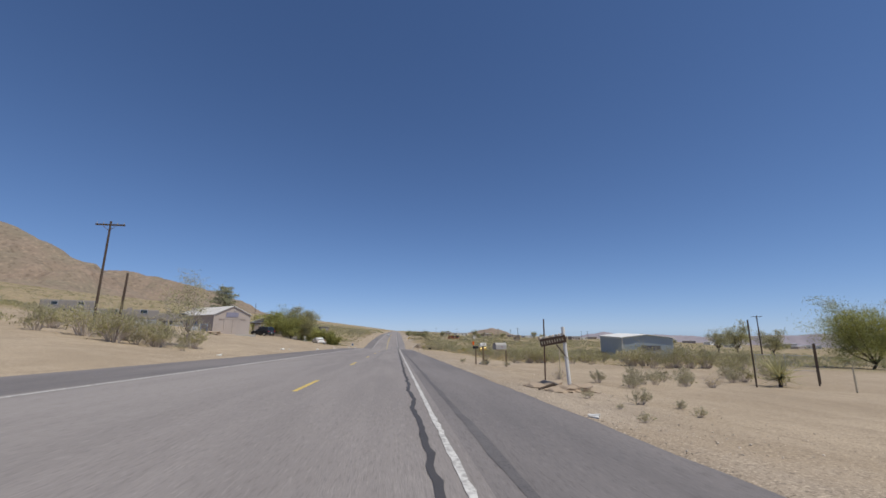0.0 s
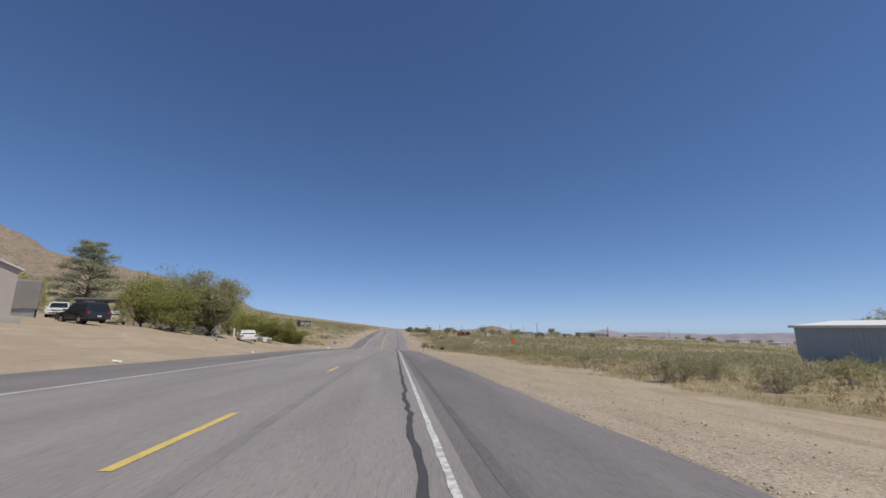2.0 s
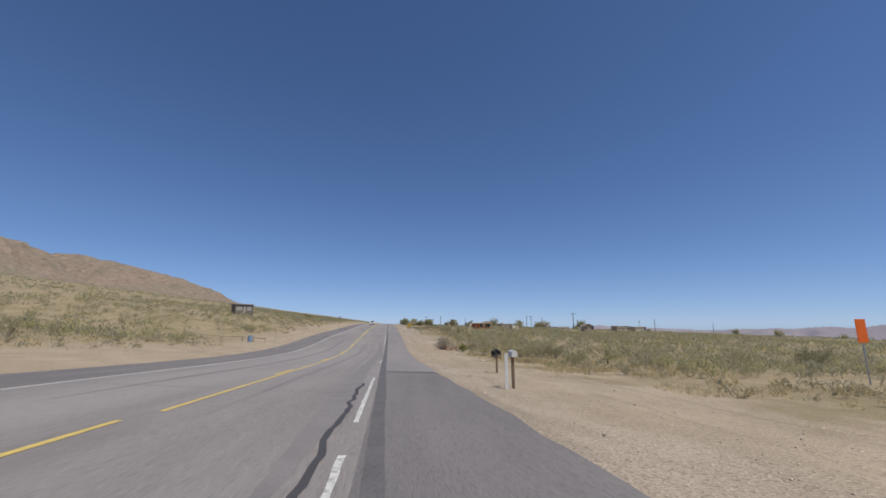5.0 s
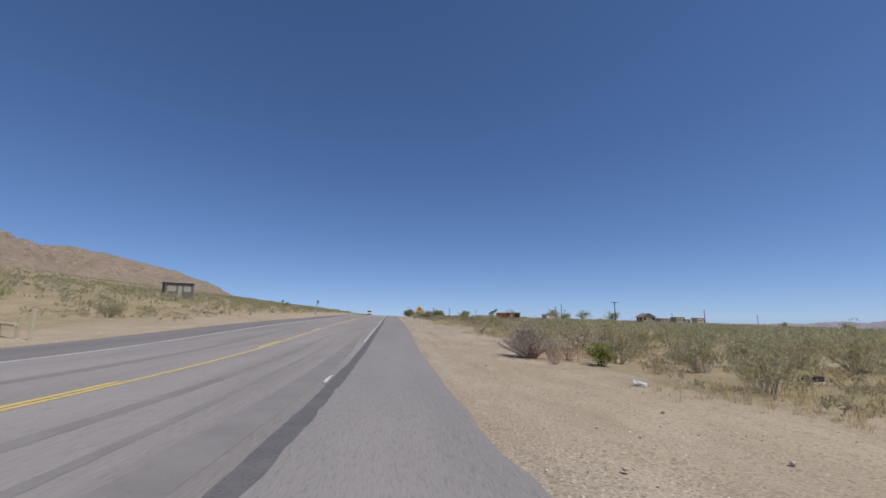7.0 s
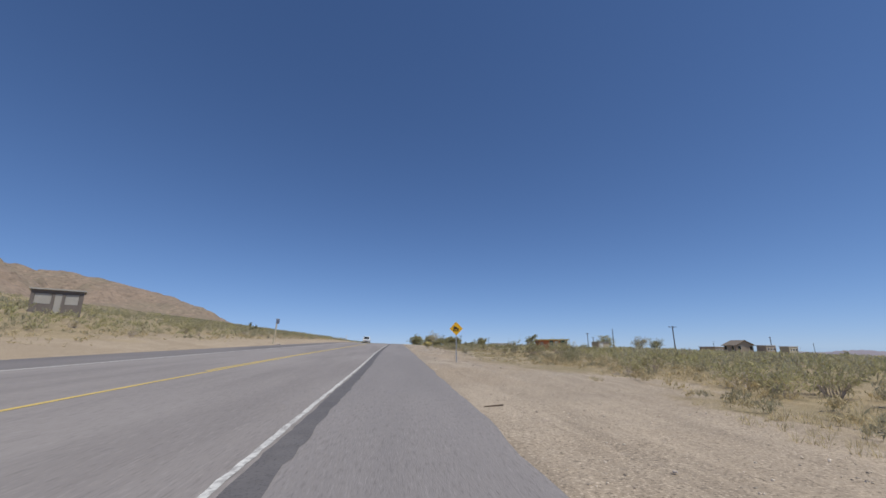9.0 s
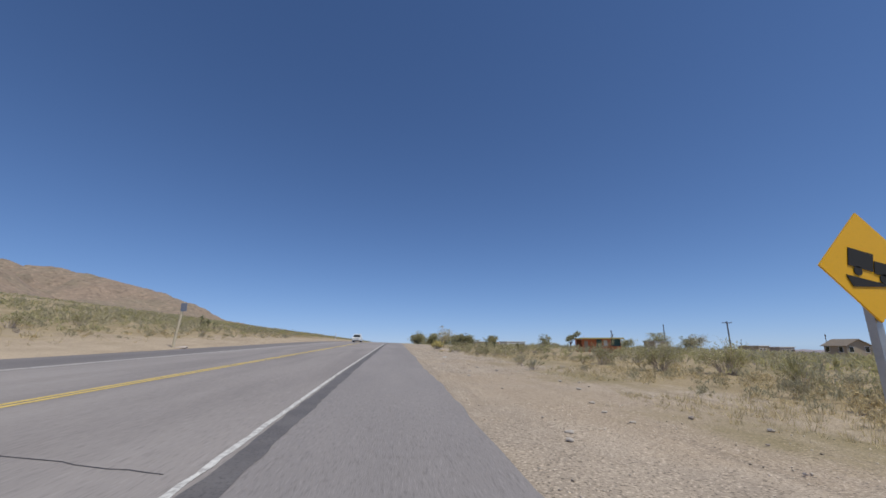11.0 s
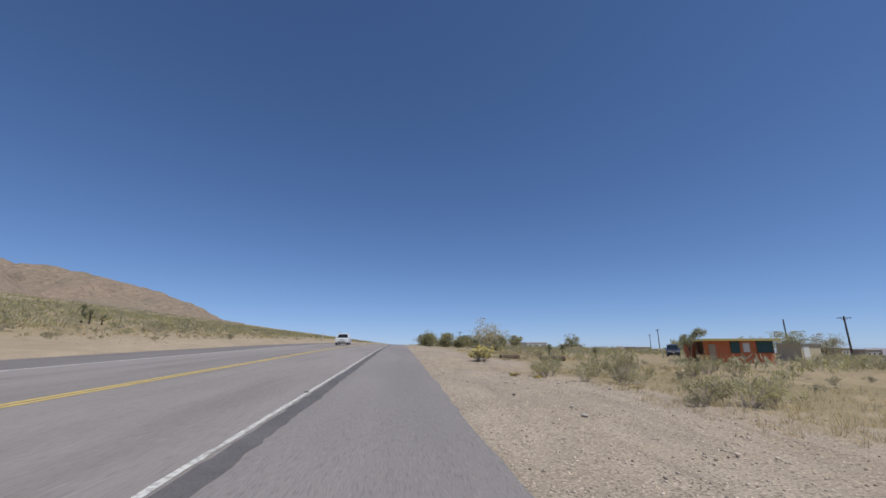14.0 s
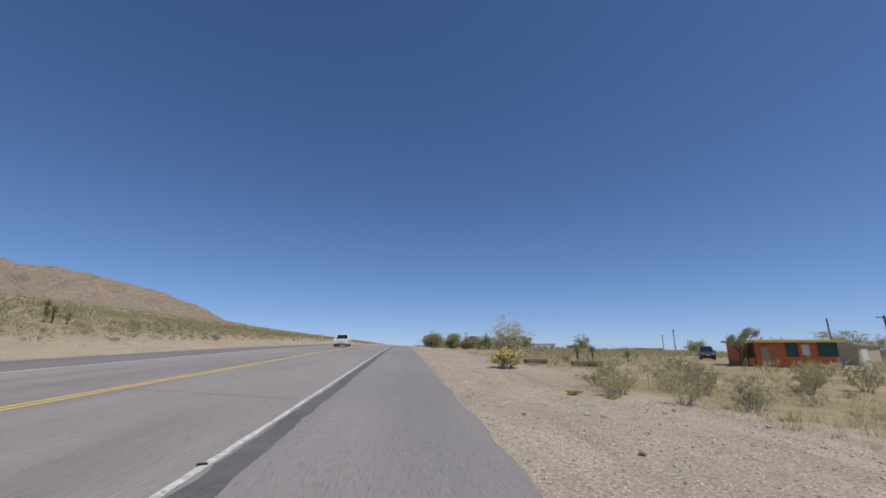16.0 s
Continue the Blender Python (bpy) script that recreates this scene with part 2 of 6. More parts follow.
def extrude_profile(pts, y0, y1, bm=None):
    """A prism: the profile in x and z, from y0 to y1."""
    bm = bm or bmesh.new()
    a = [bm.verts.new((x, y0, z)) for x, z in pts]
    b = [bm.verts.new((x, y1, z)) for x, z in pts]
    bm.faces.new(a)
    bm.faces.new(b[::-1])
    for i in range(len(pts)):
        j = (i + 1) % len(pts)
        bm.faces.new((a[j], a[i], b[i], b[j]))
    bmesh.ops.recalc_face_normals(bm, faces=bm.faces)
    return bm


# ---- lie of the land ----
ROAD_Y = (-300, -50, 0, 34, 60, 94, 120, 140, 150, 160, 170, 178, 205, 235, 270, 300, 336, 400, 500, 1000, 5000)
ROAD_Z = (9, 1.6, 0, -1.2, -2.1, -3.3, -4.5, -5.55, -5.95, -6.1, -5.95, -5.65, -5.1, -4.6, -4.0, -3.7, -3.55, -3.7, -4.0, -5.0, -20)
RIGHT_WHITE, RIGHT_EDGE = 3.7, 6.6


def left_white(y):
    """The far edge line, which swings out past the dip."""
    return -4.9 - 1.1 * min(1, max(0, (y - 115) / 70))


def left_edge(y):
    """The far edge of the paving."""
    return -8.7 - 0.9 * min(1, max(0, (y - 130) / 60))


def profile(y):
    return sum(np.interp(y + d, ROAD_Y, ROAD_Z) for d in range(-8, 9, 2)) / 9


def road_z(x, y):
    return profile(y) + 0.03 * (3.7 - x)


def bumps(x, y, s, k):
    return noise.noise(Vector((x * s, y * s, k)))


def ground_z(x, y):
    """The height of the land: rising to the hills on the left, falling to the valley on the right."""
    z = profile(y)
    far = abs(x) / 200
    edge = left_edge(y)
    if x < edge:
        d = edge - x
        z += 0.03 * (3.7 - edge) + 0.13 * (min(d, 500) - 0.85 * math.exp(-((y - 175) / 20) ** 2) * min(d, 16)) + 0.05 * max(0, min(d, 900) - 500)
        z += min(d / 3, 1) * (0.10 * bumps(x, y, 0.35, 1) + 0.22 * bumps(x, y, 0.07, 2)) + min(d / 60, 3) * bumps(x, y, 0.013, 3)
        z -= 0.05 * max(0, 1 - d / 1.2)
        z += 0.7 * min(1, max(0, (d - 4) / 8)) * math.exp(-((y - 84) / 27) ** 2)   # the yard stands on a low rise
    elif x > RIGHT_EDGE:
        d = x - RIGHT_EDGE
        z += -0.12 - 0.05 * min(d, 10) - 0.028 * max(0, min(d, 120) - 10) - 0.04 * max(0, d - 120)
        if d < 8:
            w = 0.5 * bumps(0.0, y, 0.03, 41)
            z -= 0.035 * (math.exp(-((d - 1.7 - w) / 0.2) ** 2) + math.exp(-((d - 3.3 - w) / 0.2) ** 2) + 0.7 * math.exp(-((d - 4.9 + w) / 0.25) ** 2)) * (0.6 + bumps(x, y, 0.15, 42))
            z += 0.022 * bumps(x, y, 2.1, 43)
        z += min(d / 2, 1) * (0.07 * bumps(x, y, 0.45, 4) + 0.16 * bumps(x, y, 0.09, 5)) + min(d / 80, 3) * bumps(x, y, 0.012, 6)
    else:
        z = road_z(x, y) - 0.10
    return z


def spread(knots):
    """Grid lines: (from, to, step) stretches."""
    out = []
    for a, b, st in knots:
        n = max(1, round((b - a) / st))
        out += [a + (b - a) * i / n for i in range(n)]
    return out + [knots[-1][1]]


def sheet(name, xs, ys, height, mats, pick=None):
    v = [(x, y, height(x, y)) for y in ys for x in xs]
    n = len(xs)
    f = [(j * n + i, j * n + i + 1, (j + 1) * n + i + 1, (j + 1) * n + i) for j in range(len(ys) - 1) for i in range(n - 1)]
    me = bpy.data.meshes.new(name)
    me.from_pydata(v, [], f)
    for m in mats:
        me.materials.append(m)
    me.polygons.foreach_set("use_smooth", [True] * len(f))
    if pick:
        me.polygons.foreach_set("material_index", [pick(*me.polygons[i].center) for i in range(len(f))])
    me.update()
    return new(name, me)


GX = spread([(-4600, -1000, 300), (-1000, -300, 70), (-300, -80, 18), (-80, -30, 4), (-30, -12, 1.5), (-12, -8.4, 0.3), (-8.4, 6.6, 3.75),
             (6.6, 14, 0.22), (14, 30, 1.3), (30, 90, 4), (90, 300, 18), (300, 1000, 70), (1000, 4600, 300)])
GY = spread([(-400, -40, 30), (-40, 0, 4), (0, 290, 0.7), (290, 420, 5), (420, 1000, 30), (1000, 4700, 240)])

ground = tagged(sheet("ground", GX, GY, ground_z, [GROUND]), "pale tan desert sand with ruts and pebbles", "ground", kind="structure")

# ---- road ----
def wobble(y, k):
    return 0.09 * bumps(0.0, y, 0.5, k) + 0.13 * bumps(0.0, y, 0.12, k + 7)


RYS = spread([(-60, 0, 3), (0, 290, 0.7), (290, 420, 2.5), (420, 1100, 20)])


def ribbon(name, left, right, lift, mat, ys, parent=None, thick=0.0, cross=2):
    """A strip of paving that follows the road: left and right give x at y."""
    v, f = [], []
    k = cross + 1
    for y in ys:
        a, b = left(y), right(y)
        for i in range(k):
            x = a + (b - a) * i / cross
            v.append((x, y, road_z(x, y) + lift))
    for j in range(len(ys) - 1):
        for i in range(cross):
            p = j * k + i
            f.append((p, p + 1, p + 1 + k, p + k))
    if thick:
        base = len(v)
        for j, y in enumerate(ys):
            for i in (0, cross):
                x, yy, z = v[j * k + i]
                v.append((x + (-0.06 if i == 0 else 0.06), yy, z - thick))
        for j in range(len(ys) - 1):
            f.append((j * k, j * k + k, base + 2 * j + 2, base + 2 * j))
            f.append((j * k + cross, base + 2 * j + 1, base + 2 * j + 3, j * k + k + cross))
    me = bpy.data.meshes.new(name)
    me.from_pydata(v, [], f)
    me.materials.append(mat)
    me.update()
    ob = new(name, me)
    if parent:
        ob.parent = parent
    return ob


road = tagged(ribbon("road", lambda y: left_white(y) - 0.25, lambda y: RIGHT_WHITE + 0.2, 0, ASPHALT, RYS, thick=0.1, cross=6),
              "worn grey two-lane asphalt road with sealed cracks", "road", kind="structure")
tagged(ribbon("shoulder", lambda y: left_edge(y) + wobble(y, 3), lambda y: left_white(y) - 0.25, 0.0, SHOULDER, RYS, thick=0.12),
       "dark asphalt road shoulder with a crumbling edge", "road shoulder", kind="structure")
right_edge = lambda y: RIGHT_EDGE + wobble(y, 21) + 0.07 * bumps(0.0, y, 1.7, 23) + 0.2 * min(1, max(0, (y - 165) / 20))
tagged(ribbon("shoulder", lambda y: RIGHT_WHITE + 0.2, right_edge, 0.0, SHOULDER, [y for y in RYS if y < 131], thick=0.12, cross=4),
       "dark asphalt road shoulder with a crumbling edge", "road shoulder", kind="structure")
tagged(ribbon("shoulder", lambda y: RIGHT_WHITE + 0.2, right_edge, 0.0, PALE_SHOULDER, [y for y in RYS if y > 129.8], thick=0.12, cross=4),
       "faded grey asphalt road shoulder with a crumbling edge", "road shoulder", kind="structure")


def yellow(y):
    """The centre line drifts a little to the left past the dip."""
    return 0.45 - 1.05 * min(1, max(0, (y - 95) / 55)) - 0.5 * min(1, max(0, (y - 155) / 40))


def white(y):
    """The edge line, which bends a little inwards near the end."""
    return RIGHT_WHITE - 0.22 * min(1, max(0, (y - 196) / 20))


NEAR = [y for y in RYS if y < 430]
for a, b in ((-60, 116), (118, 127), (139, 142), (157.5, 158.6), (171, 430)):
    ribbon("edge_line", lambda y: white(y) - 0.045 + 0.02 * bumps(0, y, 0.9, 31) + 0.03 * bumps(0, y, 3.3, 33), lambda y: white(y) + 0.045 + 0.02 * bumps(0, y, 1.3, 32) + 0.03 * bumps(0, y, 3.9, 34),
           0.006, WHITE_LINE, [a] + [y for y in spread([(-60, 0, 3), (0, 290, 0.25), (290, 430, 2.5)]) if a < y < b] + [b], road, cross=1)
ribbon("edge_line", lambda y: left_white(y) - 0.06, lambda y: left_white(y) + 0.06, 0.006, WHITE_LINE, NEAR, road, cross=1)
ribbon("centre_line", lambda y: yellow(y) + 0.1, lambda y: yellow(y) + 0.22, 0.006, YELLOW_LINE, [y for y in NEAR if y > 119], road, cross=1)
ribbon("centre_line", lambda y: yellow(y) - 0.1, lambda y: yellow(y) + 0.02, 0.006, YELLOW_LINE, [y for y in NEAR if y > 192], road, cross=1)
# marks of braking tyres across the lane
for dx, a, b, w in ((-0.6, 112, 176, 0.6), (-2.6, 118, 178, 0.3), (-1.5, 130, 172, 0.18), (-6.4, 120, 185, 0.4), (-2.6, 30, 100, 0.2)):
    ribbon("tyre_mark", lambda y: RIGHT_WHITE + dx + 0.25 * bumps(0, y, 0.05, 71 + dx) - w * 0.5 * min(1, (y - a) / 9, (b - y) / 9), lambda y: RIGHT_WHITE + dx + 0.25 * bumps(0, y, 0.05, 71 + dx) + w * 0.5 * min(1, (y - a) / 9, (b - y) / 9),
           0.003, TYRE_MARK, [a + (b - a) * k / 40 for k in range(41)], road, cross=1)
DASH_START, DASH_STEP = 11.0, 13.0
for i in range(-2, 14):
    y0 = DASH_START + DASH_STEP * i
    ribbon("dash", lambda y: yellow(y) - 0.1, lambda y: yellow(y) + 0.03, 0.006, YELLOW_LINE, [y0 + 3.2 * k / 4 for k in range(5)], road, cross=1)
late = lambda y: min(1, max(0, (y - 95) / 40))
# tar band along the joint of lane and shoulder, and the wandering crack beside the line
SEAM_Y = spread([(-60, 0, 3), (0, 120, 0.7), (120, 290, 0.22), (290, 430, 2.5)])
ribbon("tar_seam", lambda y: white(y) + 0.46 - 0.36 * late(y) + 0.03 * bumps(0, y, 0.3, 51) + 0.035 * bumps(0, y, 1.9, 53) + 0.03 * bumps(0, y, 5.1, 55),
       lambda y: white(y) + 0.6 - 0.18 * late(y) + 0.06 * bumps(0, y, 0.25, 52) + 0.05 * bumps(0, y, 1.5, 54) + 0.05 * bumps(0, y, 4.7, 56), 0.004, SEAM, SEAM_Y, road, cross=1)
crack = lambda y: RIGHT_WHITE - 0.28 + 0.1 * bumps(0, y, 0.55, 61) + 0.07 * bumps(0, y, 1.7, 62)
ribbon("tar_crack", lambda y: crack(y) - 0.05 - 0.035 * bumps(0, y, 2.3, 63), lambda y: crack(y) + 0.045 + 0.035 * bumps(0, y, 2.9, 64), 0.008, TAR,
       [i * 0.25 for i in range(-20, 500)], road, cross=1)


def cross_crack(y0, x0, y1, x1, k):
    """A sealed crack that wanders over the lanes from one place to another."""
    v, f, n = [], [], 40
    d = Vector((x1 - x0, y1 - y0)).normalized()
    for i in range(n + 1):
        u = i / n
        s = 0.12 * bumps(u * 7, 0, 1.0, k) + 0.05 * bumps(u * 31, 0, 1.0, k + 3)
        w = 0.007 + 0.008 * abs(bumps(u * 13, 0, 1.0, k + 5))
        x, y = x0 + (x1 - x0) * u - d.y * s, y0 + (y1 - y0) * u + d.x * s
        for e in (-w, w):
            px, py = x - d.y * e, y + d.x * e
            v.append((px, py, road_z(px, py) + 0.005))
        if i:
            f.append((2 * i - 2, 2 * i - 1, 2 * i + 1, 2 * i))
    me = bpy.data.meshes.new("tar_crack")
    me.from_pydata(v, [], f)
    me.materials.append(TAR)
    ob = new("tar_crack", me)
    ob.parent = road


for k, a in enumerate(((41, 3.5, 42.5, -4.5), (75, 3.2, 77.5, -4.6), (122, 3.2, 124, -4.5), 
                       (168, 3.4, 170, -4.6), (205, 3.3, 207.5, -4.5), (243, 3.4, 245, -4.7))):
    cross_crack(*a, 100 + 11 * k)

# ---- mountains ----
def ridge(name, crest, width, mat, label, base, step, rough, seed, gully=0.75):
    """A range of hills: a crest of (x, y, height) points, falling to both sides in gullied slopes."""
    cs = [Vector(c) for c in crest]
    x0, x1 = min(c.x for c in cs) - width, max(c.x for c in cs) + width
    y0, y1 = min(c.y for c in cs) - width, max(c.y for c in cs) + width

    def h(x, y):
        best, off, run, arc = -1e9, 0.0, 0.0, 0.0
        for a, b in zip(cs, cs[1:]):
            d = (b - a).xy
            t = max(0, min(1, ((x - a.x) * d.x + (y - a.y) * d.y) / d.length_squared))
            q = a.lerp(b, t)
            r = math.hypot(x - q.x, y - q.y)
            wd = width * (0.35 + 0.65 * min(1, q.z / cs[len(cs) // 2].z))
            k = q.z * (1 - min(1, r / wd)) ** 1.25 + (0 if r < wd else -(r - wd) * 0.2)
            if k > best:
                best, off, arc = k, min(1, r / wd), run + t * d.length
            run += d.length
        p = Vector((x / 110, y / 110, seed))
        n = 0.0
        amp = 1.0
        for o in range(5):
            n += amp * (1 - 2 * abs(noise.noise(p)))
            p, amp = p * 2.1, amp * 0.5
        g = (1 - 2.6 * abs(noise.noise(Vector((arc / 95, off * 1.3, seed + 9))))) + 0.5 * (1 - 2.6 * abs(noise.noise(Vector((arc / 38, off * 2.2, seed + 5)))))
        n += gully * (g - 1.1) * 4 * off * (1 - off)
        return base(x, y) - 6 + best + rough * (n - 1.2) * max(0, min(1, best / 40 + 0.1)) * min(1, 0.15 + 3.5 * off)
    ob = sheet(name, spread([(x0, x1, step)]), spread([(y0, y1, step)]), h, [mat])
    ob.data.polygons.foreach_set("use_smooth", [name != "mountain" or step > 20] * len(ob.data.polygons))
    return tagged(ob, label, "mountain", kind="structure")


ridge("mountain", [(-440, 715, 6), (-470, 706, 22), (-500, 702, 41), (-524, 702, 55), (-547, 702, 70), (-570, 702, 84), (-593, 702, 95), (-616, 702, 106), (-639, 702, 115), (-690, 690, 130), (-760, 650, 140), (-860, 560, 120)],
      200, ROCK, "steep brown rocky desert hill above the yard", ground_z, 7, 16.0, 4.4)
ridge("mountain", [(-262, 915, -4), (-276, 919, 1), (-292, 923, 6), (-320, 930, 13), (-349, 937, 23), (-379, 945, 34), (-408, 952, 37), (-443, 961, 46), (-472, 968, 46), (-512, 978, 57), (-552, 988, 64), (-570, 993, 66), (-587, 997, 61), (-617, 1004, 75), (-640, 1010, 79), (-677, 1019, 75), (-696, 1024, 76), (-731, 1033, 88), (-785, 1046, 94)],
      250, ROCK, "brown rocky desert mountain range with gullied slopes", ground_z, 7, 18.0, 3.1)
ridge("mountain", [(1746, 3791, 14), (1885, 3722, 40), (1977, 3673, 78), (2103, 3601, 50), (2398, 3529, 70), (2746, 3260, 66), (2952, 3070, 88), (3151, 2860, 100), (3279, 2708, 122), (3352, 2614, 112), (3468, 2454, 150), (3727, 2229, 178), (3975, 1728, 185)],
      420, HAZED_ROCK, "far mountain range across the valley, its rock tinted mauve with painted haze", ground_z, 30, 14.0, 8.4)
ridge("mountain", [(423, 2397, 6), (505, 2381, 30), (570, 2366, 46), (617, 2354, 35), (670, 2339, 14)],
      170, ROCK, "small brown rocky hill rising from the desert plain", ground_z, 14, 6.0, 5.7)

# ---- more materials ----
WOOD = material("weathered_wood", (0.24, 0.175, 0.115), 0.9, other=(0.17, 0.125, 0.085), scale=6, fine=60, amount=0.7, stretch=(1, 1, 0.15), per_object=0.15)
POLE_WOOD = material("dark_pole_wood", (0.085, 0.062, 0.048), 0.9, other=(0.12, 0.09, 0.07), scale=5, fine=50, amount=0.6, stretch=(1, 1, 0.1))
PALE_WOOD = material("pale_wood", (0.58, 0.51, 0.37), 0.85, other=(0.47, 0.4, 0.29), scale=6, fine=60, amount=0.6, per_object=0.1)
WHITE_PAINT = material("white_paint", (0.72, 0.72, 0.7), 0.6, other=(0.6, 0.59, 0.56), scale=3, fine=20, amount=0.5, bump=0.05)
WHITE_METAL = material("white_metal_roof", (0.62, 0.6, 0.58), 0.45, other=(0.62, 0.63, 0.64), scale=0.6, fine=8, amount=0.5, bump=0.05, metal=0.1)
STUCCO = material("pinkish_stucco", (0.46, 0.40, 0.365), 0.92, other=(0.4, 0.345, 0.315), scale=0.5, fine=25, amount=0.6, bump=0.3)
STUCCO_TAN = material("tan_stucco", (0.42, 0.35, 0.27), 0.92, other=(0.36, 0.3, 0.23), scale=0.6, fine=25, amount=0.6)
BLUE_METAL = material("pale_blue_sheet_metal", (0.38, 0.44, 0.48), 0.5, other=(0.33, 0.39, 0.43), scale=0.7, fine=12, amount=0.5, metal=0.15, bump=0.05)
GREY_METAL = material("galvanised_metal", (0.5, 0.51, 0.52), 0.42, metal=0.7, other=(0.4, 0.41, 0.42), scale=4, fine=30, amount=0.6, bump=0.05)
RUST = material("rusty_metal", (0.16, 0.1, 0.075), 0.85, metal=0.2, other=(0.1, 0.07, 0.055), scale=5, fine=40, amount=0.7)
GOLD = material("gold_paint", (0.5, 0.38, 0.15), 0.4, metal=0.4, other=(0.42, 0.29, 0.08), scale=5, fine=30, amount=0.4, bump=0.03)
BLACK = material("black_plastic", (0.022, 0.022, 0.024), 0.5, other=(0.035, 0.035, 0.036), scale=6, amount=0.4, bump=0.05)
RUBBER = material("tyre_rubber", (0.028, 0.027, 0.027), 0.8, other=(0.05, 0.047, 0.043), scale=8, amount=0.5)
ORANGE = material("orange_red_block", (0.60, 0.2, 0.095), 0.9, other=(0.5, 0.165, 0.075), scale=1.2, fine=20, amount=0.6, per_object=0.08)
YELLOW_TRIM = material("yellow_fascia", (0.58, 0.5, 0.2), 0.7, scale=3, amount=0.4)
TEAL = material("teal_boarded_window", (0.04, 0.095, 0.095), 0.4, other=(0.055, 0.12, 0.115), scale=3, amount=0.5)
BROWN = material("brown_board", (0.13, 0.08, 0.055), 0.85, other=(0.1, 0.065, 0.045), scale=3, amount=0.6)
SIGN_YELLOW = material("sign_yellow", (0.85, 0.47, 0.02), 0.4, other=(0.8, 0.43, 0.02), scale=2, amount=0.3, bump=0.0)
SIGN_ORANGE = material("sign_orange", (0.85, 0.16, 0.02), 0.5, other=(0.75, 0.14, 0.02), scale=2, amount=0.3, bump=0.0)
RED = material("red_paint", (0.3, 0.07, 0.06), 0.55, scale=4, amount=0.4, bump=0.0)
BLUE = material("blue_plastic", (0.2, 0.3, 0.45), 0.55, scale=4, amount=0.4, bump=0.0)
BARK = material("bark", (0.14, 0.105, 0.08), 0.95, other=(0.09, 0.07, 0.055), scale=8, fine=50, amount=0.7, stretch=(1, 1, 0.3))
DEAD_WOOD = material("dead_grey_twigs", (0.52, 0.45, 0.4), 0.95, other=(0.42, 0.355, 0.31), scale=6, fine=30, amount=0.6, per_object=0.15)
CREOSOTE = material("creosote_leaves", (0.45, 0.42, 0.225), 0.75, other=(0.39, 0.37, 0.195), scale=2, fine=12, amount=0.5, bump=0, per_object=0.2, per_island=0.25, translucent=0.5)
SAGE = material("grey_green_leaves", (0.49, 0.45, 0.305), 0.85, other=(0.43, 0.4, 0.265), scale=2, fine=12, amount=0.5, bump=0, per_object=0.18, per_island=0.25, translucent=0.5)
BRIGHT = material("bright_green_leaves", (0.43, 0.43, 0.15), 0.7, other=(0.37, 0.38, 0.14), scale=1.0, fine=8, amount=0.6, bump=0, per_object=0.15, per_island=0.25, translucent=0.5)
OLIVE = material("olive_leaves", (0.43, 0.41, 0.235), 0.75, other=(0.37, 0.355, 0.205), scale=0.8, fine=8, amount=0.6, bump=0, per_object=0.12, per_island=0.28, translucent=0.5)
PINE = material("pine_needles", (0.36, 0.36, 0.23), 0.8, other=(0.29, 0.3, 0.18), scale=0.8, fine=8, amount=0.6, bump=0, per_island=0.4, translucent=0.35)
STRAW = material("dry_grass", (0.62, 0.52, 0.32), 0.9, other=(0.52, 0.44, 0.27), scale=0.4, fine=8, amount=0.6, bump=0, per_island=0.3, translucent=0.4)
BLOSSOM = material("pale_yellow_blossom", (0.72, 0.62, 0.24), 0.8, other=(0.6, 0.5, 0.18), scale=3, fine=14, amount=0.5, bump=0, per_island=0.2)
GOLDEN = material("golden_blossom", (0.62, 0.46, 0.06), 0.8, other=(0.5, 0.38, 0.06), scale=3, fine=14, amount=0.5, bump=0, per_island=0.2)
LITTER = material("white_litter", (0.8, 0.8, 0.78), 0.7, scale=8, amount=0.3, bump=0.1)
CAR_WHITE = material("white_car_paint", (0.8, 0.8, 0.79), 0.22, other=(0.76, 0.76, 0.75), scale=1, amount=0.3, bump=0.0, spec=0.6)
CAR_DARK = material("dark_car_paint", (0.028, 0.031, 0.038), 0.25, other=(0.04, 0.042, 0.048), scale=1, amount=0.4, bump=0.0, spec=0.6)
CAR_BLUE = material("dark_blue_car_paint", (0.03, 0.045, 0.09), 0.3, scale=1, amount=0.3, bump=0.0, spec=0.6)
LAMP_CLEAR = material("headlamp_lens", (0.55, 0.57, 0.58), 0.12, scale=4, amount=0.2, bump=0.0, spec=0.7)
LAMP_RED = material("tail_lamp_lens", (0.35, 0.02, 0.02), 0.2, scale=4, amount=0.2, bump=0.0, spec=0.7)
CHROME = material("chrome", (0.75, 0.75, 0.76), 0.18, metal=1.0, scale=4, amount=0.15, bump=0.0)
INK = material("dark_lettering", (0.03, 0.03, 0.03), 0.7, scale=4, amount=0.2, bump=0.0)
CONCRETE = material("concrete", (0.42, 0.4, 0.37), 0.9, other=(0.34, 0.325, 0.3), scale=1.5, fine=30, amount=0.6)


def dark_glass(name):
    m = bpy.data.materials.new(name)
    m.use_nodes = True
    b = m.node_tree.nodes["Principled BSDF"]
    b.inputs["Base Color"].default_value = (0.02, 0.025, 0.028, 1)
    b.inputs["Roughness"].default_value = 0.06
    b.inputs["Specular IOR Level"].default_value = 0.7
    return m


GLASS = dark_glass("tinted_glass")


def at_ground(x, y, turn=0, sink=0.0):
    return pose(x, y, ground_z(x, y) - sink, 0, 0, turn)


def slab_tag(ob, label, category, m, group=""):
    ob.matrix_world = m
    return tagged(ob, label, category, group)


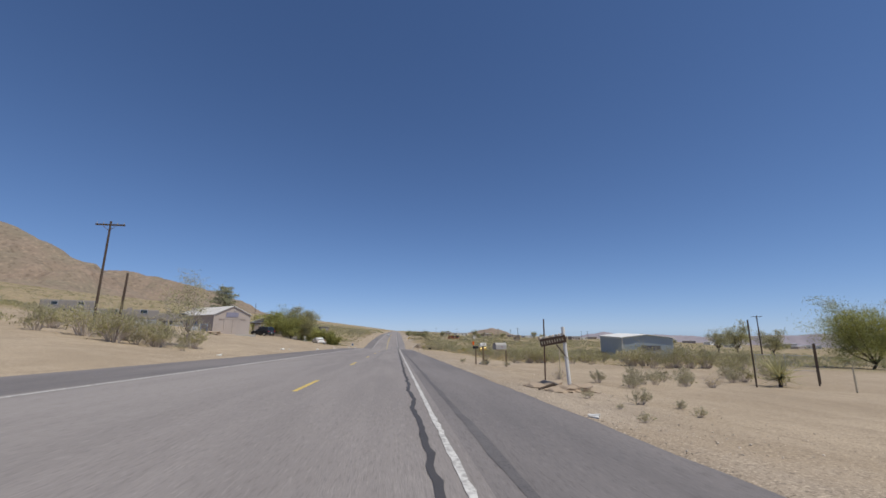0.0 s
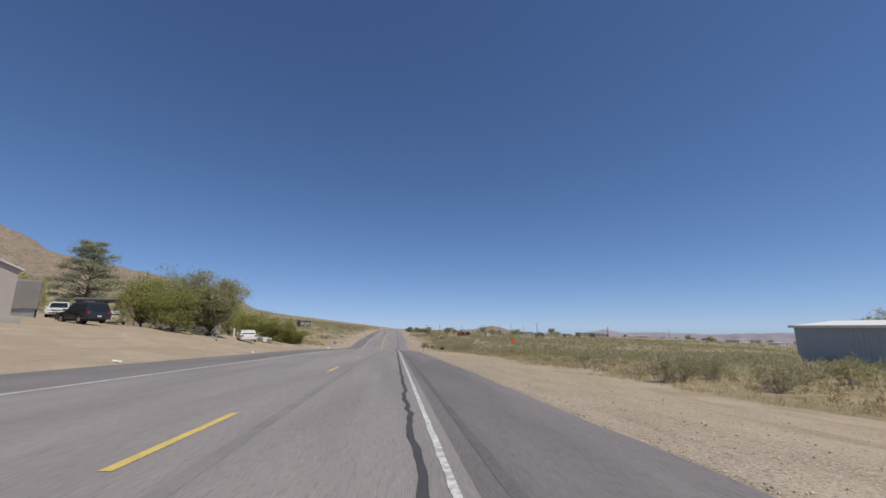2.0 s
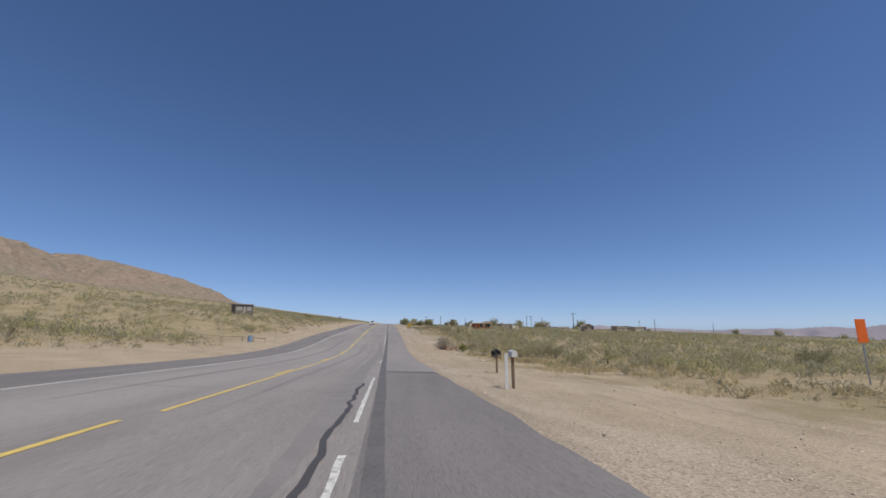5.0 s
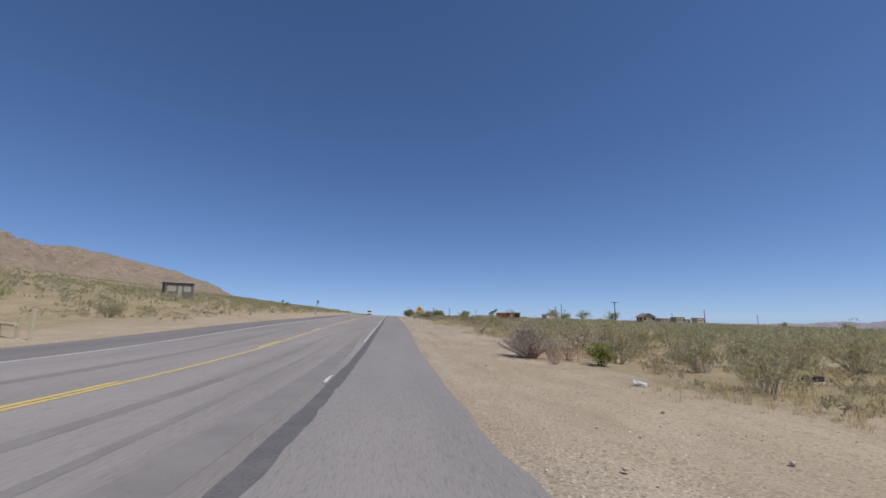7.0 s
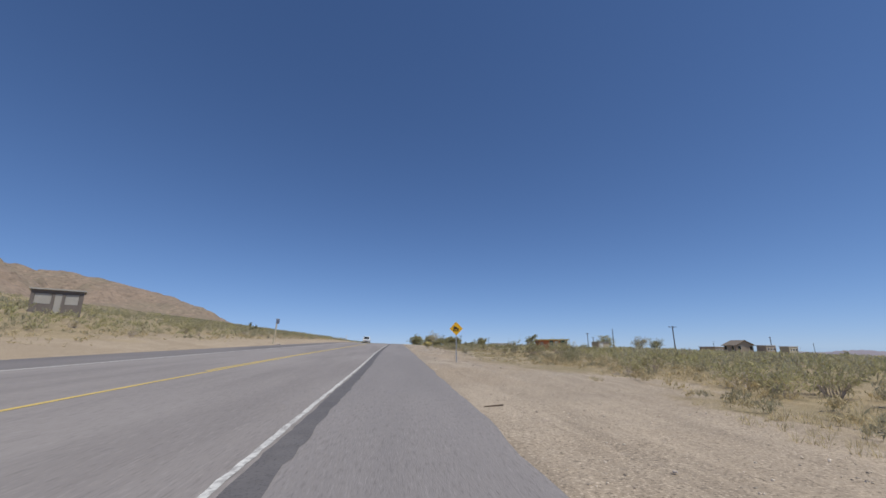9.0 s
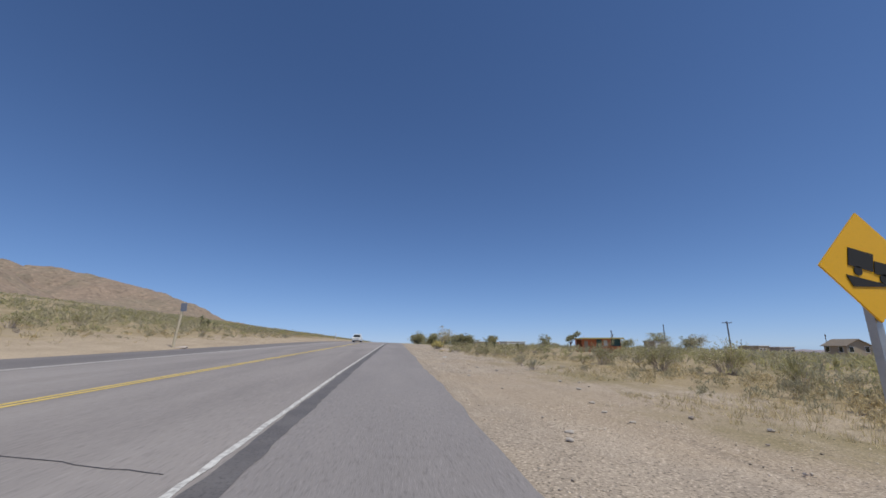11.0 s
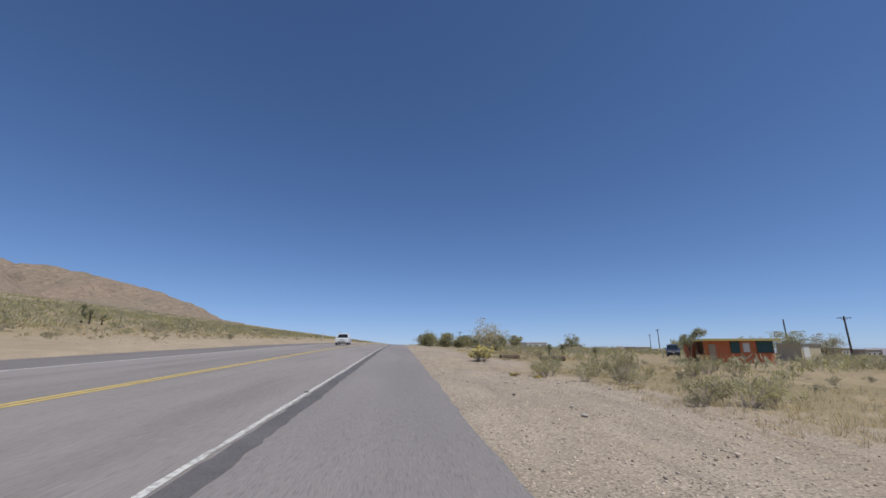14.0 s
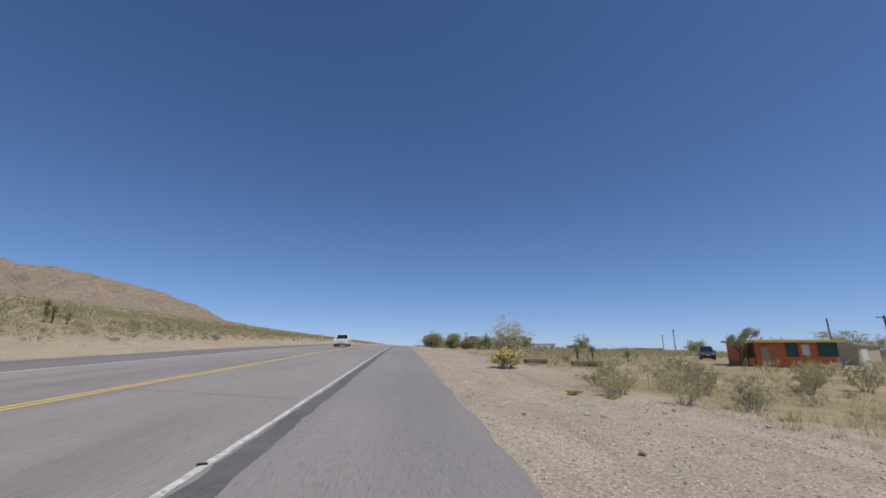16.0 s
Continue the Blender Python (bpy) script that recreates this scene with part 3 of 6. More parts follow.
# ---- cars ----
def lofted(sections, bm=None):
    """A closed skin through sections: lists of points, all of one length."""
    bm = bm or bmesh.new()
    rows = [[bm.verts.new(p) for p in s] for s in sections]
    n = len(rows[0])
    for a, b in zip(rows, rows[1:]):
        for i in range(n):
            bm.faces.new((a[i], a[(i + 1) % n], b[(i + 1) % n], b[i]))
    bm.faces.new(rows[0][::-1])
    bm.faces.new(rows[-1])
    bmesh.ops.recalc_face_normals(bm, faces=bm.faces)
    return bm


def car(m, paint, label, tall=True, length=4.7, width=1.82, rack=False, group=""):
    """A passenger car that faces +x in its own frame; tall: a wagon body, else a saloon with a boot."""
    c = thing("car", m, label, "car", group)
    h = 1.72 if tall else 1.42
    belt, sill, nose = (1.02, 0.32, 0.82) if tall else (0.9, 0.26, 0.72)
    L, W = length / 2, width / 2
    ax = (L - 0.93, -L + 0.98)
    wr = 0.36 if tall else 0.31
    deck = belt if tall else 0.9
    # side line of the lower body, with the wheel arches cut into it
    top = [(L - 0.02, 0.5), (L, 0.66), (L - 0.12, nose), (L - 0.75, nose + 0.12), (L - 1.28, belt), (-L + 0.3, deck + 0.02), (-L + 0.04, deck - 0.08), (-L, 0.6), (-L + 0.06, sill + 0.06)]
    under = []
    for cx in (ax[1], ax[0]):
        for k in range(7):
            a = math.pi - math.pi * k / 6
            under.append((cx + (wr + 0.07) * math.cos(a), max(sill, 0.36 + (wr + 0.07) * math.sin(a))))
    prof = top + [(-L + 0.12, sill)] + under + [(L - 0.1, sill)]
    secs = []
    for y, k in ((-W, 0.975), (-W + 0.07, 1.0), (W - 0.07, 1.0), (W, 0.975)):
        secs.append([(x * k, y, z if z > sill + 0.02 else z) for x, z in prof])
    body = bmesh.new()
    rows = [[body.verts.new(p) for p in s] for s in secs]
    n = len(prof)
    for a, b in zip(rows, rows[1:]):
        for i in range(n):
            body.faces.new((a[i], a[(i + 1) % n], b[(i + 1) % n], b[i]))
    for s in (rows[0], rows[-1]):
        body.faces.new(s)
    bmesh.ops.triangulate(body, faces=[f for f in body.faces if len(f.verts) > 4], ngon_method="EAR_CLIP")
    bmesh.ops.recalc_face_normals(body, faces=body.faces)
    part("body", body, paint, c)
    # cabin: roof and pillars
    f0, f1, r1, r0 = (L - 1.25, L - 2.0, -L + 0.42, -L + 0.12) if tall else (L - 1.45, L - 2.15, -L + 1.35, -L + 0.75)
    z0 = belt - 0.03

    def ring(z, a, b, inset):
        return [(a, -W + inset, z), (a, W - inset, z), (b, W - inset, z), (b, -W + inset, z)]
    cab = lofted([ring(z0, f0, r0, 0.05), ring(z0 + 0.6 * (h - z0), f0 + 0.62 * (f1 - f0), r0 + 0.6 * (r1 - r0), 0.13), ring(h - 0.05, f1, r1, 0.2), ring(h, f1 - 0.18, r1 + 0.16, 0.28)])
    part("roof", cab, paint, c)

    def pane(name, pts):
        bm = bmesh.new()
        nrm = (Vector(pts[1]) - Vector(pts[0])).cross(Vector(pts[2]) - Vector(pts[0])).normalized()
        a = [bm.verts.new(p) for p in pts]
        b = [bm.verts.new(Vector(p) + nrm * 0.012) for p in pts]
        bm.faces.new(b)
        bm.faces.new(a[::-1])
        k = len(pts)
        for i in range(k):
            bm.faces.new((a[i], a[(i + 1) % k], b[(i + 1) % k], b[i]))
        part(name, bm, GLASS, c, "dark tinted glass")

    def on_cab(u, s, side):
        """u: 0 front to 1 back along the side; s: 0 belt to 1 roof."""
        fx, rx = f0 + (f1 - f0) * s, r0 + (r1 - r0) * s
        return (fx + (rx - fx) * u, side * (W - 0.05 - 0.148 * s + 0.004), z0 + (h - 0.05 - z0) * s)
    for side in (-1, 1):
        spans = ((0.13, 0.4), (0.43, 0.68), (0.71, 0.93)) if tall else ((0.13, 0.5), (0.53, 0.86))
        for a, b in spans:
            q = [on_cab(a, 0.1, side), on_cab(b, 0.1, side), on_cab(b, 0.84, side), on_cab(a, 0.84, side)]
            pane("window", q if side < 0 else q[::-1])

    def across(front, s, y):
        x = (f0 + (f1 - f0) * s) if front else (r0 + (r1 - r0) * s)
        return (x + (0.004 if front else -0.004), y * (W - 0.12 - 0.15 * s), z0 + (h - 0.05 - z0) * s)
    pane("windscreen", [across(True, 0.08, -1), across(True, 0.08, 1), across(True, 0.9, 1), across(True, 0.9, -1)])
    pane("rear_window", [across(False, 0.12, 1), across(False, 0.12, -1), across(False, 0.85, -1), across(False, 0.85, 1)])
    for cx in ax:
        for side in (-1, 1):
            w = thing("wheel", Matrix(), "", "")
            w.parent = c
            w.matrix_basis = pose(cx, side * (W - 0.12), wr)
            t = bmesh.new()
            rings = []
            for y, r in ((-0.1, wr - 0.12), (-0.11, wr - 0.03), (-0.07, wr), (0.07, wr), (0.11, wr - 0.03), (0.1, wr - 0.12)):
                rings.append([(r * math.cos(k * math.tau / 24), y, r * math.sin(k * math.tau / 24)) for k in range(24)])
            part("tyre", lofted(rings, t), RUBBER, w)
            rim = rod((0, side * 0.085, 0), (0, side * 0.105, 0), wr - 0.12, wr - 0.15, 20)
            for k in range(5):
                a = k * math.tau / 5
                rod((0, side * 0.112, 0), ((wr - 0.14) * math.cos(a), side * 0.108, (wr - 0.14) * math.sin(a)), 0.03, 0.02, 5, rim)
            part("rim", rim, GREY_METAL, w)
    for side in (-1, 1):
        part("headlamp", box(L - 0.16, L + 0.004, side * (W - 0.32) - 0.2, side * (W - 0.32) + 0.2, nose - 0.14, nose + 0.0, 0.03), LAMP_CLEAR, c, "clear headlamp")
        part("tail_lamp", box(-L - 0.012, -L + 0.12, side * (W - 0.16) - 0.12, side * (W - 0.16) + 0.12, deck - 0.26, deck - 0.05, 0.03), LAMP_RED, c, "red tail lamp")
        part("mirror", box(f0 - 0.28, f0 - 0.12, side * (W + 0.09) - 0.09, side * (W + 0.09) + 0.09, belt + 0.02, belt + 0.16, 0.03), paint, c)
        for u in (0.42, 0.69):
            x = on_cab(u, 0, 1)[0] + 0.1
            part("door_handle", box(x - 0.09, x + 0.09, side * W - 0.012, side * W + 0.02, belt - 0.14, belt - 0.1, 0.01), paint, c)
    part("grille", box(L - 0.1, L + 0.006, -0.42, 0.42, nose - 0.17, nose - 0.02, 0.01), CHROME, c, "chrome grille")
    part("bumper", box(L - 0.2, L + 0.06, -W + 0.06, W - 0.06, sill + 0.06, sill + 0.28, 0.05), paint, c)
    part("bumper", box(-L - 0.06, -L + 0.2, -W + 0.06, W - 0.06, sill + 0.06, sill + 0.3, 0.05), paint, c)
    part("air_intake", box(L + 0.03, L + 0.066, -0.55, 0.55, sill + 0.1, sill + 0.19), BLACK, c)
    for x, s in ((L + 0.063, 1), (-L - 0.063, -1)):
        part("plate", box(x - 0.006, x + 0.006, -0.15, 0.15, sill + 0.2, sill + 0.31), WHITE_PAINT, c)
    part("underbody", box(-L + 0.3, L - 0.3, -W + 0.2, W - 0.2, 0.2, sill + 0.1), BLACK, c)
    if rack:
        for side in (-1, 1):
            r = rod((f1 - 0.5, side * (W - 0.3), h + 0.05), (r1 + 0.3, side * (W - 0.3), h + 0.05), 0.018)
            for x in (f1 - 0.5, (f1 + r1) / 2, r1 + 0.3):
                rod((x, side * (W - 0.3), h - 0.02), (x, side * (W - 0.3), h + 0.05), 0.018, None, 6, r)
            part("roof_rail", r, BLACK, c, "black roof rail")
    return c


def on_road(x, y, turn):
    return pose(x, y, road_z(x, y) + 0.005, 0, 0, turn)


car(on_road(-2.9, 292.0, -90), CAR_WHITE, "white sport utility car driving along the asphalt lane", True, 4.7, 1.83, True)
car(at_ground(-23.0, 82.6, 152), CAR_DARK, "dark sport utility car parked on the sand beside the barn", True, 4.4, 1.8)
car(at_ground(-15.3, 98.6, 116), CAR_WHITE, "white saloon car parked on the sand under the trees", False, 4.7, 1.8)
car(at_ground(-34.0, 94.6, -58), CAR_WHITE, "old white wagon parked behind the barn", True, 4.6, 1.8)
car(at_ground(-26.4, 91.8, 122), CAR_WHITE, "white saloon car parked in the yard behind the dark car", False, 4.6, 1.78)
car(at_ground(45.6, 284.3, 236), CAR_BLUE, "dark blue hatchback car parked on the desert lot", True, 4.0, 1.7)

# ---- buildings ----
def gable_house(name, m, wx, wy, eave, apex, wall, roof, label, over=0.5, ribs=0.0, label_roof="", category="building"):
    """A house with its ridge along x, centred, x from -wx/2 to wx/2; gable walls at both ends."""
    h = thing(name, m, label, category)
    X, Y = wx / 2, wy / 2
    for s, nm in ((1, "gable_wall"), (-1, "gable_wall")):
        bm = bmesh.new()
        pts = [(-Y, -0.8), (Y, -0.8), (Y, eave), (0, apex), (-Y, eave)]
        a = [bm.verts.new((s * X, y, z)) for y, z in pts]
        b = [bm.verts.new((s * (X - 0.15), y, z)) for y, z in pts]
        bm.faces.new(a)
        bm.faces.new(b[::-1])
        for i in range(5):
            bm.faces.new((a[i], a[(i + 1) % 5], b[(i + 1) % 5], b[i]))
        bmesh.ops.recalc_face_normals(bm, faces=bm.faces)
        part(nm, bm, wall, h)
    for s in (1, -1):
        part("side_wall", box(-X + 0.15, X - 0.15, s * Y - 0.075 - s * 0.075, s * Y + 0.075 - s * 0.075, -0.8, eave), wall, h)
        sl = (apex - eave) / Y
        bm = bmesh.new()
        z0, y0 = eave - sl * over, s * (Y + over)
        v = []
        for dz in (0.03, 0.12):
            v += [bm.verts.new(p) for p in ((-X - over, y0, z0 + dz), (X + over, y0, z0 + dz), (X + over, 0, apex + dz), (-X - over, 0, apex + dz))]
        for f in ((0, 1, 2, 3), (4, 5, 6, 7), (0, 1, 5, 4), (1, 2, 6, 5), (2, 3, 7, 6), (3, 0, 4, 7)):
            bm.faces.new([v[i] for i in f])
        bmesh.ops.recalc_face_normals(bm, faces=bm.faces)
        rf = part("roof", bm, roof, h, label_roof)
        if ribs:
            n = int((wx + 2 * over) / ribs)
            for k in range(n + 1):
                x = -X - over + 0.03 + k * (wx + 2 * over - 0.06) / n
                part("rib", rod((x, y0, z0 + 0.13), (x, s * 0.02, apex + 0.13), 0.03, None, 4), roof, rf)
    return h


def window(parent, x0, x1, z0, z1, y, axis="y", pane=None, frame=None, out=-1):
    """A window set in a wall plane: y is the plane's place along the axis, out the side that it faces."""
    pane, frame = pane or GLASS, frame or WHITE_PAINT
    w = thing("window", Matrix(), "", "")
    w.parent = parent

    def b(a0, a1, c0, c1, d0, d1):
        d0, d1 = sorted((y + out * d0, y + out * d1))
        return box(a0, a1, d0, d1, c0, c1) if axis == "y" else box(d0, d1, a0, a1, c0, c1)
    part("pane", b(x0, x1, z0, z1, 0.005, 0.02), pane, w)
    fr = 0.07
    for a in ((x0 - fr, x1 + fr, z0 - fr, z0), (x0 - fr, x1 + fr, z1, z1 + fr), (x0 - fr, x0, z0, z1), (x1, x1 + fr, z0, z1)):
        part("frame", b(*a, 0.0, 0.05), frame, w)
    return w


def bars(parent, name, mat, spans, y0, y1, z0, z1, axis="x"):
    """Unreadable lettering: plain upright bars."""
    for a, b in spans:
        part(name, box(a, b, y0, y1, z0, z1) if axis == "x" else box(y0, y1, a, b, z0, z1), mat, parent)


# barn beside the road: the gable faces the sand lot
bz = ground_z(-25.5, 74.0) - 0.15
barn = gable_house("barn", pose(-31.3, 79.6, bz, 0, 0, -42.7), 15.0, 6.4, 3.5, 5.0, STUCCO, WHITE_METAL, "pinkish stucco barn with a pale sheet-metal roof on the sand lot", 0.22, 0.6, "pale sheet-metal roof")
for s in (-1, 1):
    d = part("barn_door", box(7.505, 7.56, min(0.02 * s, 1.45 * s), max(0.02 * s, 1.45 * s), 0.0, 2.75), STUCCO, barn)
    for k in range(5):
        y = s * (0.16 + 0.28 * k)
        part("board", box(7.562, 7.575, y - 0.125, y + 0.125, 0.05, 2.7), STUCCO, d)
part("door_rail", box(7.56, 7.6, -2.3, 2.3, 2.76, 2.86), STUCCO, barn)
part("sign_board", box(7.51, 7.57, -1.15, 0.95, 3.15, 3.95), material("faded_blue_sign", (0.27, 0.27, 0.36), 0.8, scale=2), barn, "faded blue-grey sign board")
part("hatch", box(7.505, 7.54, -2.6, -1.9, 0.35, 1.35), STUCCO, barn)
part("lamp", ball((7.6, 0.25, 4.35), 0.12), WHITE_PAINT, barn)
tagged(slab_tag(part("concrete_apron", box(-0.9, 0.9, -3.6, 3.6, -0.5, 0.06, 0.02), CONCRETE), "pale concrete apron at the foot of the barn", "apron", pose(-25.2, 73.9, bz + 0.05, 0, 0, -42.7)), kind="structure")
for a, b in ((-1.6, -0.6), (0.4, 1.4)):
    window(barn, a, b, 1.7, 2.3, -3.2, "y", None, WHITE_PAINT, -1)
for k in range(3):   # old boards and panels that lean on the long wall
    part("wall_board", box(-6.6 + 4.2 * k, -3.0 + 4.2 * k, -3.3, -3.24, -0.2, 1.2 + 0.2 * (k % 2)), WHITE_PAINT if k == 1 else PALE_WOOD, barn, "pale board fixed to the wall")

# carport
cp = thing("carport", at_ground(-29.8, 95.6, 8) @ Matrix.Diagonal((0.62, 0.8, 1, 1)), "old wooden carport with a flat roof beside the barn", "carport")
part("roof", box(-3.6, 3.6, -2.6, 2.6, 2.55, 2.72, 0.02), GREY_METAL, cp, "grey sheet-metal roof")
for x in (-3.3, 0, 3.3):
    for y in (-2.4, 2.4):
        part("post", box(x - 0.07, x + 0.07, y - 0.07, y + 0.07, -1.0, 2.55), WOOD, cp)
for y in (-2.4, 2.4):
    part("beam", box(-3.5, 3.5, y - 0.06, y + 0.06, 2.38, 2.55), WOOD, cp)
part("back_wall", box(-3.5, -3.4, -2.3, 2.3, -1.0, 2.4), BROWN, cp)

hz = ground_z(-25, 103)
h2 = gable_house("house", pose(-26.3, 103.7, hz, 0, 0, -88), 8.0, 8.4, 4.0, 5.5, STUCCO, WHITE_METAL, "tall pinkish stucco house with a white metal roof behind trees", 0.5, 0.7, "white metal roof")
for y in (-3, 2.2):
    window(h2, y, y + 1.2, 1.6, 2.9, 4.0, "x", None, WHITE_PAINT, 1)
    window(h2, y - 0.5, y + 0.8, 1.6, 2.9, -4.2, "y", None, WHITE_PAINT, -1)


PALE_GREY = material("faded_grey_siding", (0.29, 0.27, 0.258), 0.85, other=(0.22, 0.205, 0.195), scale=1.2, fine=20, amount=0.6)


def trailer(m, label, length=6.5, h=2.5, wall=None, stripe=None):
    t = thing("travel_trailer", m, label, "trailer")
    part("body", box(-length / 2, length / 2, -1.15, 1.15, 0.55, h, 0.18), wall or WHITE_PAINT, t)
    if stripe:
        part("stripe", box(-length / 2 + 0.1, length / 2 - 0.1, -1.165, -1.15, 1.1, 1.35), stripe, t)
    for x in (-length * 0.3, length * 0.18):
        window(t, x, x + 0.9, 1.5, 2.05, -1.155, "y", None, GREY_METAL, -1)
    part("door", box(-0.35, 0.3, -1.18, -1.15, 0.65, 2.35), wall or WHITE_PAINT, t)
    for x in (-0.5, 0.5):
        for y in (-1.0, 1.0):
            part("tyre", rod((x, y - 0.1, 0.34), (x, y + 0.1, 0.34), 0.34, None, 18), RUBBER, t)
    part("hitch", box(length / 2, length / 2 + 1.0, -0.05, 0.05, 0.5, 0.62), RUST, t)
    part("skirt", box(-length / 2 + 0.2, length / 2 - 0.2, -1.0, 1.0, -0.4, 0.56), GREY_METAL, t)
    return t


trailer(at_ground(-40.5, 70.5, 40), "old grey travel trailer standing in the yard", 8.0, 2.1, PALE_GREY)
trailer(at_ground(-38.5, 77.5, 47), "grey travel trailer with a flat roof in the yard", 10.0, 2.0, PALE_GREY)
trailer(at_ground(-31.2, 86.6, 128), "grey slide-in camper standing at the corner of the barn", 3.0, 3.3, PALE_GREY)
trailer(at_ground(-61.0, 86.0, 30), "faded grey travel trailer on the slope behind the yard", 8.0, 2.4, PALE_GREY)
# posts of a yard fence
for k in range(7):
    x, y = -33.6 + 0.9 * k, 60.6 + 1.25 * k
    slab_tag(part("fence_post", box(-0.06, 0.06, -0.06, 0.06, -0.3, 1.25, 0.01), PALE_WOOD), "pale wooden fence post standing in the sand yard", "fence post", at_ground(x, y), "posts of the yard fence")
mound = slab_tag(part("dirt_mound", ball((0, 0, 0), 1.0, (1.7, 1.1, 0.42), 4, 0.6), SAND), "heap of pale dirt in the yard", "dirt mound", at_ground(-25.1, 65.4))
fr = thing("metal_rack", at_ground(-28.6, 69.4, -10), "blue metal rack with a white panel beside the barn", "rack")
for x in (-1.1, 0, 1.1):
    part("post", rod((x, 0, -0.2), (x, 0, 1.2), 0.04), BLUE, fr)
part("rail", rod((-1.1, 0, 1.1), (1.1, 0, 1.1), 0.035), BLUE, fr)
part("panel", box(-2.4, -0.2, 0.06, 0.1, 0.05, 0.85), WHITE_PAINT, fr)

# pale blue metal shed on the valley side
sz = ground_z(48, 75) - 0.2
shed = thing("metal_shed", pose(43.2, 68.5, sz, 0, 0, -17), "pale blue sheet-metal shed with a white low roof in the scrub", "shed")
LW, LD = 8.4, 19.5   # along the lit front, and back along the dark side


def shed_part(name, bm, mat, label=""):
    return part(name, bm, mat, shed, label)


shed_part("front_wall", box(0, LW, 0, 0.15, -0.9, 4.25), BLUE_METAL)
shed_part("side_wall", box(0, 0.15, 0.15, LD, -0.9, 4.25), BLUE_METAL)
shed_part("back_wall", box(0.15, LW, LD, LD + 0.15, -0.9, 4.25), BLUE_METAL)
shed_part("end_wall", box(LW - 0.15, LW, 0.15, LD, -0.9, 4.25), BLUE_METAL)
bm = bmesh.new()
q = [(-0.3, -0.3, 4.25), (LW + 0.3, -0.3, 4.25), (LW + 0.3, LD + 0.4, 4.25), (-0.3, LD + 0.4, 4.25), (LW / 2, -0.3, 4.8), (LW / 2, LD + 0.4, 4.8)]
lo = [bm.verts.new(p) for p in q]
hi = [bm.verts.new((x, y, z + 0.1)) for x, y, z in q]
for f in ((0, 4, 5, 3), (4, 1, 2, 5)):
    bm.faces.new([hi[i] for i in f])
    bm.faces.new([lo[i] for i in f][::-1])
for e in ((0, 3), (1, 2), (0, 4), (4, 1), (3, 5), (5, 2)):
    bm.faces.new((lo[e[0]], lo[e[1]], hi[e[1]], hi[e[0]]))
bmesh.ops.recalc_face_normals(bm, faces=bm.faces)
shed_part("roof", bm, material("white_painted_roof", (0.84, 0.84, 0.82), 0.8, other=(0.76, 0.76, 0.74), scale=0.6, fine=8, amount=0.4, bump=0.03), "white metal roof")
shed_part("gable_wall", extrude_profile([(0, 4.25), (LW, 4.25), (LW / 2, 4.8)], 0.0, 0.15), BLUE_METAL)
for k in range(16):
    x = 0.3 + k * 0.52
    if not 3.0 < x < 6.4:
        shed_part("rib", box(x - 0.04, x + 0.04, -0.02, 0.0, -0.4, 4.25), BLUE_METAL)
for k in range(37):
    y = 0.35 + k * 0.52
    shed_part("rib", box(-0.015, 0.0, y - 0.04, y + 0.04, -0.4, 4.22), BLUE_METAL)
shed_part("corner_trim", box(-0.05, 0.12, -0.05, 0.12, -0.4, 4.251), WHITE_PAINT)
roll = shed_part("door", box(3.2, 6.2, -0.06, -0.01, -0.3, 2.1), material("roll_door", (0.5, 0.51, 0.52), 0.7, scale=2), "pale roll-up door")
part("door_housing", box(3.15, 6.25, -0.14, -0.01, 2.1, 2.95, 0.02), material("door_housing_steel", (0.15, 0.15, 0.16), 0.7, scale=2), roll, "dark rolled-up curtain over the door")
shed_part("fascia", box(-0.36, -0.3, -0.3, LD + 0.4, 4.12, 4.38), WHITE_PAINT)

# long orange block house: the front looks back along the road, with a recessed porch at one end
oz = ground_z(42, 270) - 0.05
oh = thing("house", pose(37.2, 268.7, oz, 0, 0, -20) @ Matrix.Diagonal((0.77, 0.9, 0.95, 1)), "low orange block house with a flat roof and yellow fascia", "house")
OX, OY, PX = 9.2, 4.6, 0.9
part("floor_slab", box(-0.3, OX + 0.3, -0.3, OY + 0.3, -1.2, 0.03), CONCRETE, oh)
part("front_wall", box(PX, OX, 0, 0.2, 0.03, 1.05), ORANGE, oh)
part("end_wall", box(OX - 0.2, OX, 0.2, OY - 0.2, 0.03, 2.5), ORANGE, oh)
part("upper_wall", box(PX, OX, 0.03, 0.2, 1.05, 2.5), ORANGE, oh)
part("back_wall", box(0, OX, OY - 0.2, OY, 0.03, 2.4), ORANGE, oh)
part("side_wall", box(0, 0.2, 1.8, OY - 0.2, 0.03, 2.4), ORANGE, oh)
part("porch_wall", box(0.2, PX, 1.8, 2.0, 0.03, 2.4), ORANGE, oh)
part("partition", box(PX, PX + 0.2, 0.2, 2.0, 0.03, 2.4), BROWN, oh)
part("porch_parapet", box(0.14, 0.75, 0, 0.2, 0.03, 0.95), ORANGE, oh)
for x in (0.07, 0.82):
    part("porch_post", box(x - 0.07, x + 0.07, 0.03, 0.17, 0.03, 2.4), BROWN, oh)
rf = part("roof", box(PX - 0.3, OX + 0.6, -0.6, OY + 0.4, 2.5, 2.62), CONCRETE, oh)
part("fascia", box(PX - 0.3, OX + 0.65, -0.65, -0.6, 2.42, 2.66), YELLOW_TRIM, rf)
part("fascia", box(OX + 0.6, OX + 0.65, -0.6, OY + 0.4, 2.42, 2.66), YELLOW_TRIM, rf)
